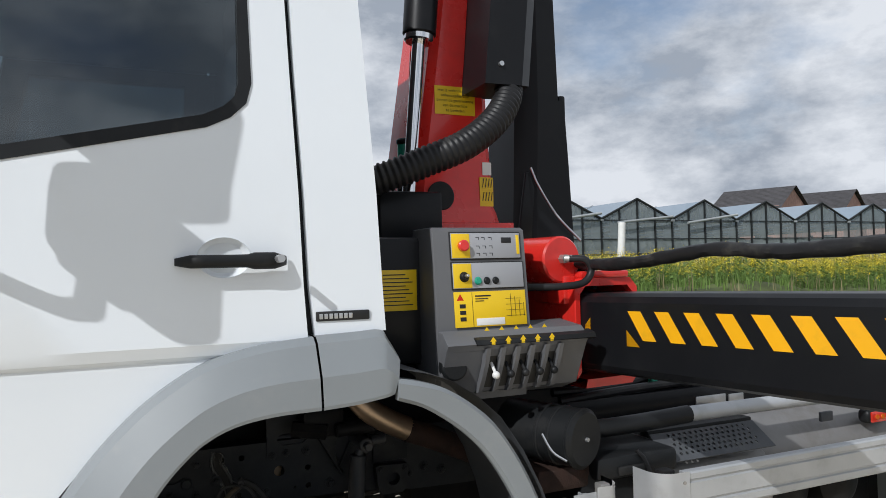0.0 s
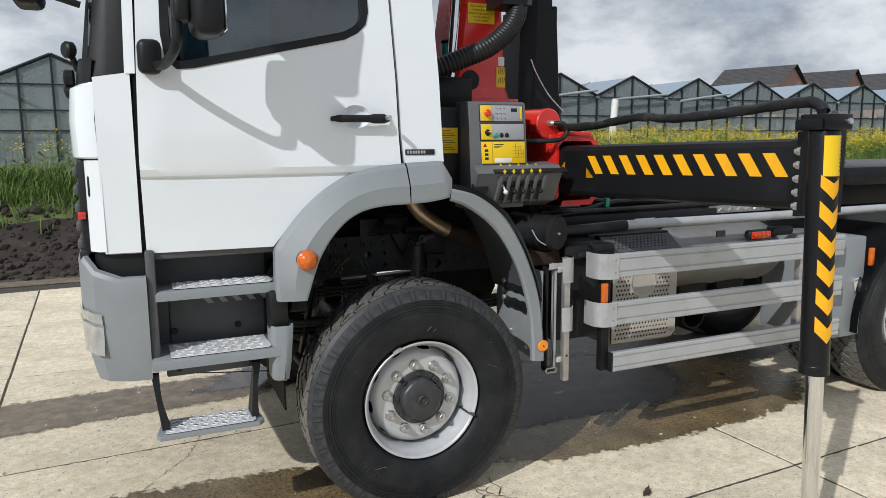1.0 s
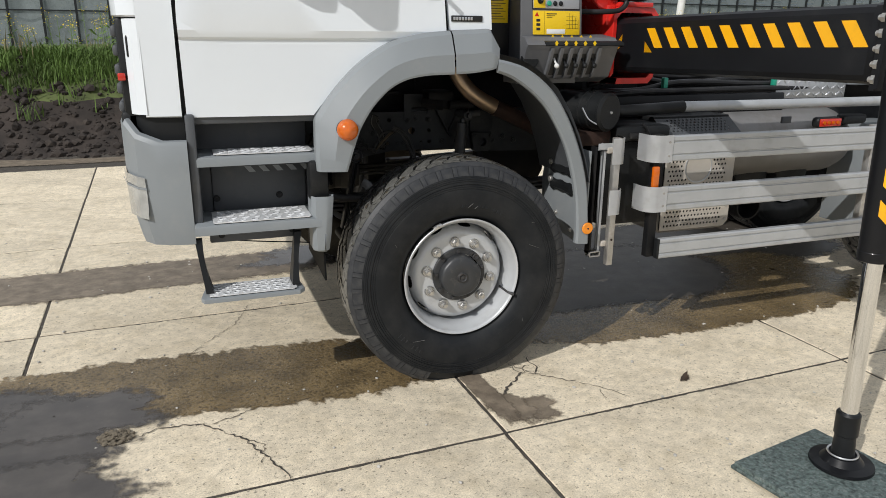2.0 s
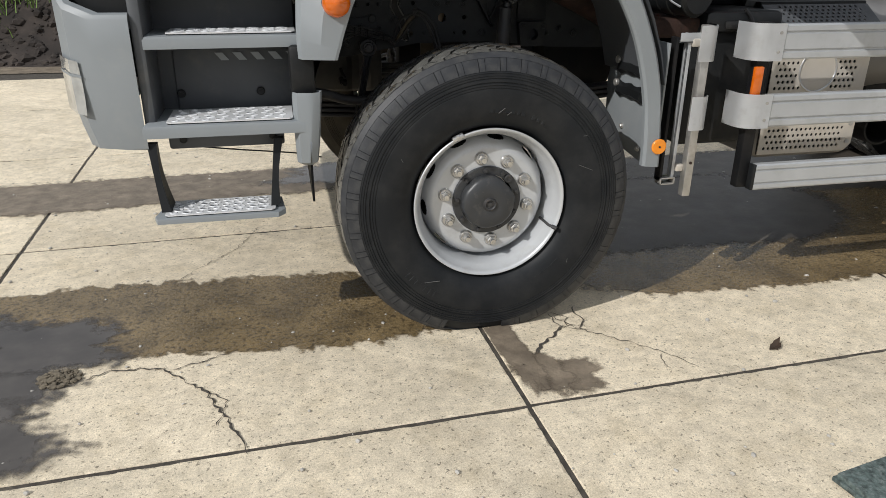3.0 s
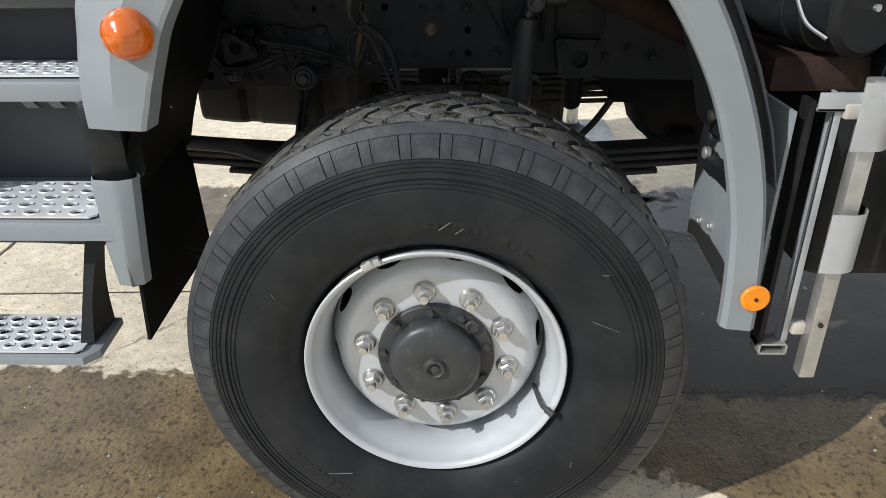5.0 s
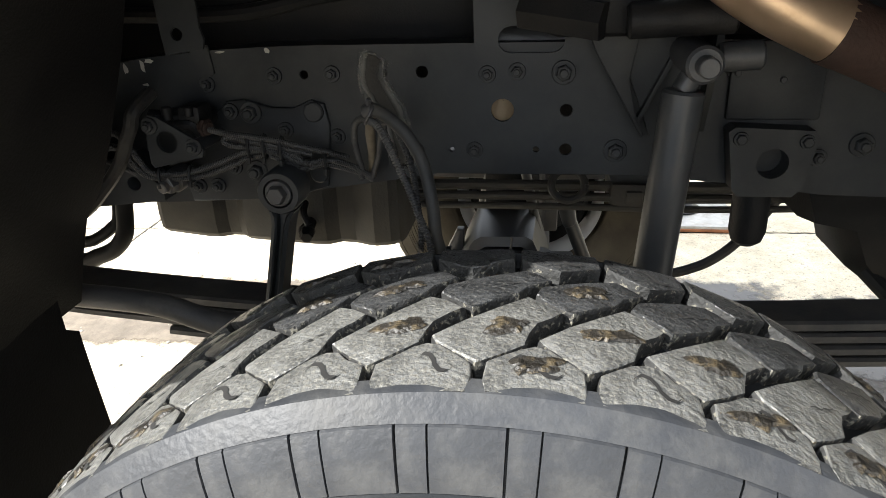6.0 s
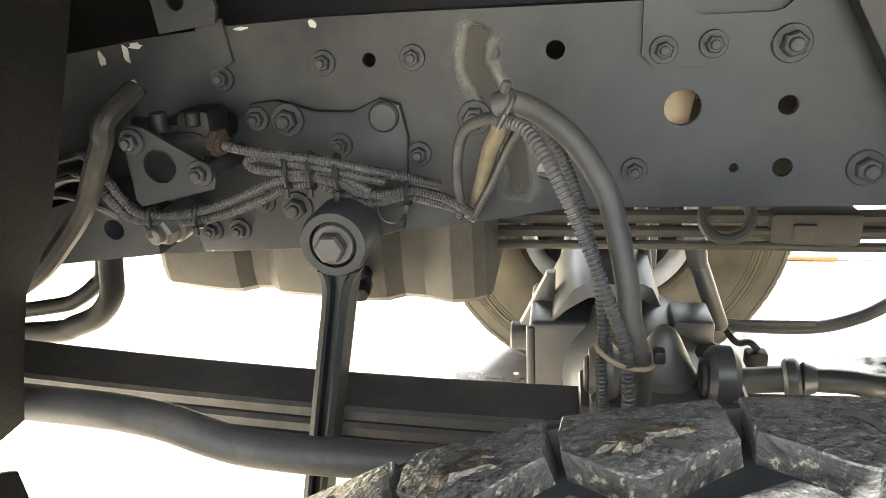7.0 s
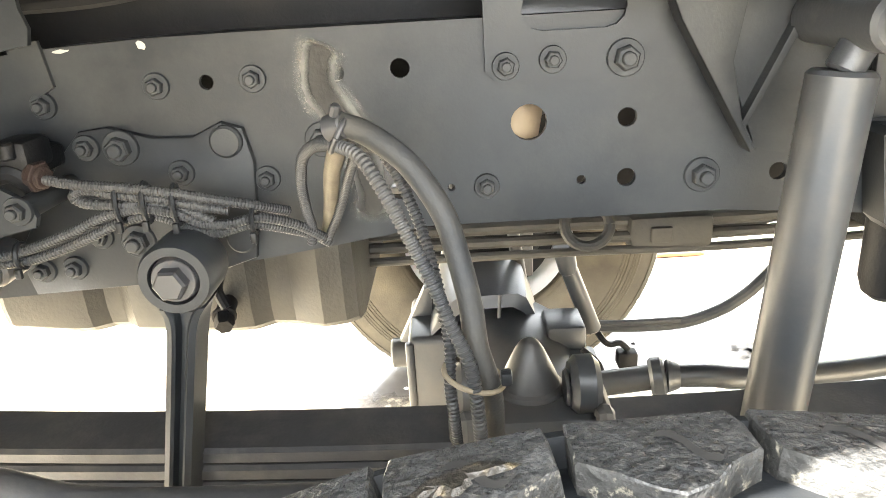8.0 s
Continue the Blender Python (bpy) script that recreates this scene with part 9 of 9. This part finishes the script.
# folded black boom
SHIFT.x, SHIFT.z = -0.014, 0.0
bm = B()
rows = []
for z, xa, xb, ya, yb in ((1.30, 1.02, 1.34, 0.86, 1.22), (1.97, 1.055, 1.335, 0.88, 1.20), (2.30, 1.068, 1.318, 0.88, 1.18), (2.57, 1.078, 1.302, 0.88, 1.16), (2.575, 1.090, 1.285, 0.90, 1.15), (3.4, 1.09, 1.26, 0.90, 1.12)):
    rows.append([(xa, ya + 0.05, z), (xa + 0.09, ya, z), (xb, ya, z), (xb, yb, z), (xa, yb, z)])
band(bm, rows, True)
boom = part("folded_boom", bm, BLACKPAINT, crane, "black folded crane boom standing upright", 20)
bm = B()
plate(bm, [(1.04, 1.95), (1.105, 1.95), (1.125, 2.17), (1.10, 2.24), (1.085, 2.24)], 0.855, 0.872, "xz", bevel=0.003)
part("boom_bracket", bm, BLACKPAINT, boom)
bm = B()
pipe(bm, [(1.105, 0.85, 2.26), (1.13, 0.83, 2.18), (1.20, 0.80, 2.05), (1.29, 0.76, 1.94)], 0.005, 6)
part("spring_wire", bm, ALU, boom)
bm = B()
box(bm, (1.29, 0.9, 2.44), (1.325, 1.1, 2.60), 0.01)
part("boom_hinge", bm, BLACKPAINT, boom)

# red accumulator and beam housing
SHIFT.x = -0.045
bm = B()
rod(bm, (0.915, 0.62, 1.858), (0.945, 0.335, 1.858), 0.083, 0.083, 36, 0.006)
acc = part("red_canister", bm, RED, crane, "red hydraulic cylinder with a round end")
bm = B()
rod(bm, (0.944, 0.336, 1.860), (0.947, 0.312, 1.860), 0.017, seg=6)
rod(bm, (0.946, 0.318, 1.860), (0.965, 0.30, 1.860), 0.014, seg=14)
part("hose_union", bm, GALV, acc)
bm = B()
pipe(bm, [(0.955, 0.305, 1.860), (1.0, 0.275, 1.855), (1.02, 0.27, 1.815), (0.985, 0.27, 1.775), (0.90, 0.28, 1.765), (0.80, 0.33, 1.765)], 0.013, 12)
part("hydraulic_hose", bm, HOSE, acc)
bm = B()
pipe(bm, [(0.98, 0.45, 1.83), (1.08, 0.36, 1.835), (1.14, 0.33, 1.82), (1.15, 0.34, 1.76)], 0.013, 12)
pipe(bm, [(0.98, 0.48, 1.82), (1.06, 0.40, 1.82), (1.10, 0.36, 1.80), (1.10, 0.37, 1.75)], 0.011, 12)
part("hydraulic_hose", bm, HOSE, crane)

# ---- outrigger of the crane: beam, leg, foot ----
SHIFT.x = 0.0
AX = (Vector((1.075, -1.10, 0)) - Vector((0.940, 0.30, 0))).normalized()  # outwards along the beam
SX = Vector((-AX.y, AX.x, 0))  # across the beam, to the rear
BO = Vector((0.940, 0.30, 0.0))


def beam_point(along, across, z):
    return BO + AX * along + SX * across + Vector((0, 0, z + 0.024 * max(0.0, along)))


bm = B()
outer = [(-0.03, 1.445), (-0.03, 1.70), (0.00, 1.745), (0.05, 1.785), (0.24, 1.800), (0.26, 1.79), (0.22, 1.765), (0.28, 1.70), (0.30, 1.445), (0.02, 1.425)]
prof = [(-0.018, 1.44), (-0.018, 1.755), (0.02, 1.79), (0.24, 1.79), (0.275, 1.755), (0.275, 1.44), (0.24, 1.405), (0.02, 1.405)]
inner = [(0.004, 1.462), (0.004, 1.735), (0.03, 1.762), (0.225, 1.762), (0.252, 1.735), (0.252, 1.462), (0.225, 1.435), (0.03, 1.435)]
band(bm, [[beam_point(a, s, z) for s, z in ps] for a, ps in ((-1.8, prof), (0.0, prof), (0.004, [(s * 0.985 + 0.002, z) for s, z in prof]), (0.004, inner), (-0.25, inner))])
hb = part("beam_housing", bm, RED, crane, "red housing of the outrigger beam", 20)
bm = B()
box(bm, (0.90, 0.33, 1.70), (0.95, 0.60, 1.80), 0.006)
box(bm, (0.955, 0.30, 1.79), (1.16, 0.42, 1.815), 0.006)
part("housing_lug", bm, RED, hb)
c = 0.030
beam = [(0.008, 1.462 + c), (0.008, 1.733 - c), (0.008 + c * 0.35, 1.733 - c * 0.35), (0.008 + c, 1.733), (0.245 - c, 1.733), (0.245, 1.733 - c), (0.245, 1.462 + c), (0.245 - c, 1.462), (0.008 + c, 1.462), (0.008 + c * 0.35, 1.462 + c * 0.35)]
bm = B()
band(bm, [[beam_point(a, s, z) for s, z in beam] for a in (-0.2, 1.435)], True)
bb = part("outrigger_beam", bm, BLACKPAINT, crane, "black steel outrigger beam with yellow warning stripes", 24)
bm = B()
band(bm, [[beam_point(a, s * 1.03 - 0.003, z + (0.004 if z > 1.6 else -0.004)) for s, z in beam] for a in (1.385, 1.428)], True)
part("beam_collar", bm, BLACKPAINT, bb)
N = 10
for k in range(N):
    a0 = 0.232 + k * 0.1148
    w = 0.055
    bm = B()
    z0, z1, sl = 1.588, 1.680, 0.064
    pts = [(a0 + sl, z0), (a0 + sl + w, z0), (a0 + w, z1), (a0, z1)]
    front = [bm.verts.new(beam_point(a, 0.0062, z)) for a, z in pts]
    rear = [bm.verts.new(beam_point(a, 0.0085, z)) for a, z in pts]
    bm.faces.new(front)
    for i in range(4):
        bm.faces.new((front[i], front[(i + 1) % 4], rear[(i + 1) % 4], rear[i]))
    part("warning_stripe", bm, STRIPE, bb)
for pts in ([(0.225, 1.567), (0.282, 1.567), (0.225, 1.620)], [(0.018, 1.58), (0.052, 1.60), (0.052, 1.655), (0.026, 1.630)]):
    bm = B()
    front = [bm.verts.new(beam_point(a, 0.0062, z)) for a, z in pts]
    bm.faces.new(front)
    bmesh.ops.solidify(bm, geom=bm.faces[:], thickness=-0.001)
    part("warning_stripe", bm, STRIPE, bb)

# leg
LEG = Vector((1.097, -1.235, 0))
bm = B()
pl = [(-0.02, 1.442), (-0.02, 1.755), (0.02, 1.780), (0.25, 1.780), (0.25, 1.442)]
band(bm, [[beam_point(a, s, z) for s, z in pl] for a in (1.430, 1.452)], True)
band(bm, [[beam_point(a, s, z) for s, z in [(-0.035, 1.450), (-0.035, 1.762), (0.05, 1.762), (0.05, 1.450)]] for a in (1.455, 1.470)], True)
fl = part("leg_flange", bm, BLACKPAINT, crane, "black bolted flange plate")
bm = B()
hexhead(bm, (0, 0, 0), (0, 0, 1), 0.0165, 0.018, 0.021, 0.010)
flange_bolt = mesh_of("flange_bolt", bm, GALV)
for z in (1.480, 1.531, 1.582, 1.633, 1.684):
    p = beam_point(1.455, -0.018, z)
    piece("flange_bolt", flange_bolt, aim(p, p - AX)[0], fl)


def leg_point(r, degrees, z):
    return LEG + Vector((r * math.cos(radians(degrees)), r * math.sin(radians(degrees)), z))


bm = B()
band(bm, [[leg_point(r, 10 * k, z) for k in range(36)] for r, z in ((0.048, 0.886), (0.0535, 0.889), (0.0535, 0.922), (0.052, 0.925), (0.052, 1.787), (0.050, 1.793), (0.044, 1.795))], True)
leg = part("outrigger_leg", bm, BLACKPAINT, crane, "round black outrigger leg with yellow chevrons", 20)
bm = B()
box(bm, (1.050, -1.295, 1.795), (1.165, -1.17, 1.852), 0.006)
box(bm, (1.035, -1.27, 1.795), (1.055, -1.16, 1.835), 0.006)
rod(bm, (1.10, -1.22, 1.85), (1.10, -1.22, 1.87), 0.014, seg=10)
cap = part("leg_valve", bm, BLACKPAINT, leg, "black valve block on the leg")
bm = B()
rod(bm, (1.145, -1.293, 1.826), (1.145, -1.303, 1.826), 0.011, seg=12)
part("valve_plug", bm, ALU, leg)
bm = B()
rod(bm, (1.105, -1.235, 0.25), (1.105, -1.235, 0.90), 0.0315, seg=36)
part("chrome_rod", bm, CHROME, leg, "shiny chromed leg rod")
bm = B()
spun(bm, [(0.030, 0.06), (0.042, 0.075), (0.042, 0.10), (0.040, 0.135), (0.038, 0.17), (0.044, 0.175), (0.044, 0.19), (0.044, 0.262), (0.038, 0.27), (1e-5, 0.27)], Matrix.Translation((1.105, -1.235, 0.0)), 32)
part("rod_foot", bm, BLACK, leg, "black rod end")
bm = B()
spun(bm, [(0.056, 0.085), (0.058, 0.089), (0.056, 0.094), (0.050, 0.09)], Matrix.Translation((1.105, -1.235, 0.0)), 32, True)
part("rod_clip", bm, ALU, leg)
bm = B()
spun(bm, [(1e-5, 0.037), (0.115, 0.037), (0.118, 0.041), (0.116, 0.052), (0.080, 0.058), (0.060, 0.082), (1e-5, 0.082)], Matrix.Translation((1.105, -1.235, 0.0)), 40)
part("foot_plate", bm, BLACKPAINT, leg, "round black foot plate")


def leg_patch(bm, a0, a1, low, high, out, n=6):
    """A sheet wrapped round the leg from a0 to a1 degrees; low and high: heights at both ends."""
    rows = []
    for k in range(n + 1):
        u = k / n
        a = a0 + (a1 - a0) * u
        rows.append([bm.verts.new(leg_point(0.052 + out, a, h[0] + (h[1] - h[0]) * u)) for h in (low, high)])
    for p, q in zip(rows, rows[1:]):
        bm.faces.new((p[0], q[0], q[1], p[1]))


bm = B()
leg_patch(bm, -141, -44, (1.633, 1.633), (1.776, 1.776), 0.0022, 10)
lab = part("leg_label", bm, YELLOW, leg, "yellow warning label on the leg")
bm = B()
for k in range(9):
    z = 1.764 - k * 0.014
    leg_patch(bm, -134, -70 - 14 * (k % 3), (z - 0.002, z - 0.002), (z + 0.002, z + 0.002), 0.003)
leg_patch(bm, -128, -112, (1.645, 1.645), (1.646, 1.670), 0.0031, 2)
tagged(part("label_print", bm, PRINT, lab), kind="stuff")
for k in range(6):
    z = 1.595 - k * 0.1066
    top = min(z + 0.058, 1.638)
    bm = B()
    leg_patch(bm, -147, -98, (z, z - 0.046), (top, z + 0.012), 0.0014)
    part("chevron", bm, STRIPE, leg)
    bm = B()
    leg_patch(bm, -98, -49, (z - 0.046, z), (z + 0.012, top), 0.0014)
    part("chevron", bm, STRIPE, leg)
bm = B()
pipe(bm, [(1.155, -1.21, 1.83), (1.22, -1.18, 1.86), (1.28, -1.16, 1.81), (1.27, -1.16, 1.745), (1.22, -1.17, 1.715)], 0.010, 10)
part("hydraulic_hose", bm, HOSE, leg)
bm = B()
pipe(bm, [(0.96, 0.42, 1.855), (0.985, 0.25, 1.835), (1.02, 0.0, 1.85), (1.045, -0.25, 1.875), (1.06, -0.42, 1.862), (1.075, -0.70, 1.872), (1.087, -0.95, 1.890), (1.087, -1.10, 1.900), (1.085, -1.18, 1.890), (1.078, -1.215, 1.858)], 0.021, 12, steps=14)
for v in bm.verts:
    v.co += Vector((0, 0, 0.006)) * noise.noise(v.co * 18) + Vector((0.004, 0, 0)) * noise.noise(v.co * 30)
part("sleeved_hose", bm, HOSE, crane, "black fabric-sleeved hydraulic hoses above the beam")

# the leg leans a little towards the front
for ob in [leg] + [o for o in bpy.data.objects if o.parent == leg]:
    for v in ob.data.vertices:
        v.co.x -= 0.040 * (v.co.z + 1.05 - 0.60) - 0.009

# far leg of the crane on its pad, seen under the truck
bm = B()
rod(bm, (0.79, 3.47, 0.06), (0.79, 3.47, 1.0), 0.05, seg=24)
part("chrome_rod", bm, CHROME, crane)
bm = B()
spun(bm, [(1e-5, 0.037), (0.115, 0.037), (0.118, 0.045), (0.08, 0.058), (0.06, 0.085), (1e-5, 0.085)], Matrix.Translation((0.79, 3.47, 0.0)), 32)
part("foot_plate", bm, BLACKPAINT, crane)


def pad(m, label, mat, edge):
    ob = thing("outrigger_pad", m.translation, label, "pad", "outrigger pads")
    bm = B()
    box(bm, (-0.26, -0.26, 0.006), (0.26, 0.26, 0.036), 0.006)
    bmesh.ops.transform(bm, matrix=m, verts=bm.verts[:])
    part("pad_body", bm, mat, ob)
    bm = B()
    box(bm, (-0.267, -0.267, 0.0045), (0.267, 0.267, 0.020), 0.004)
    bmesh.ops.transform(bm, matrix=m, verts=bm.verts[:])
    part("pad_edge", bm, edge, ob)
    return ob


pad(Matrix.Translation((1.045, -1.295, 0)) @ Matrix.Rotation(radians(10), 4, "Z"), "speckled green-grey rubber pad under the outrigger foot", MAT, MAT)
pad(Matrix.Translation((0.81, 3.45, 0)) @ Matrix.Rotation(radians(0), 4, "Z"), "pale grey pad with a wooden edge under the far outrigger", GALV, WOOD)
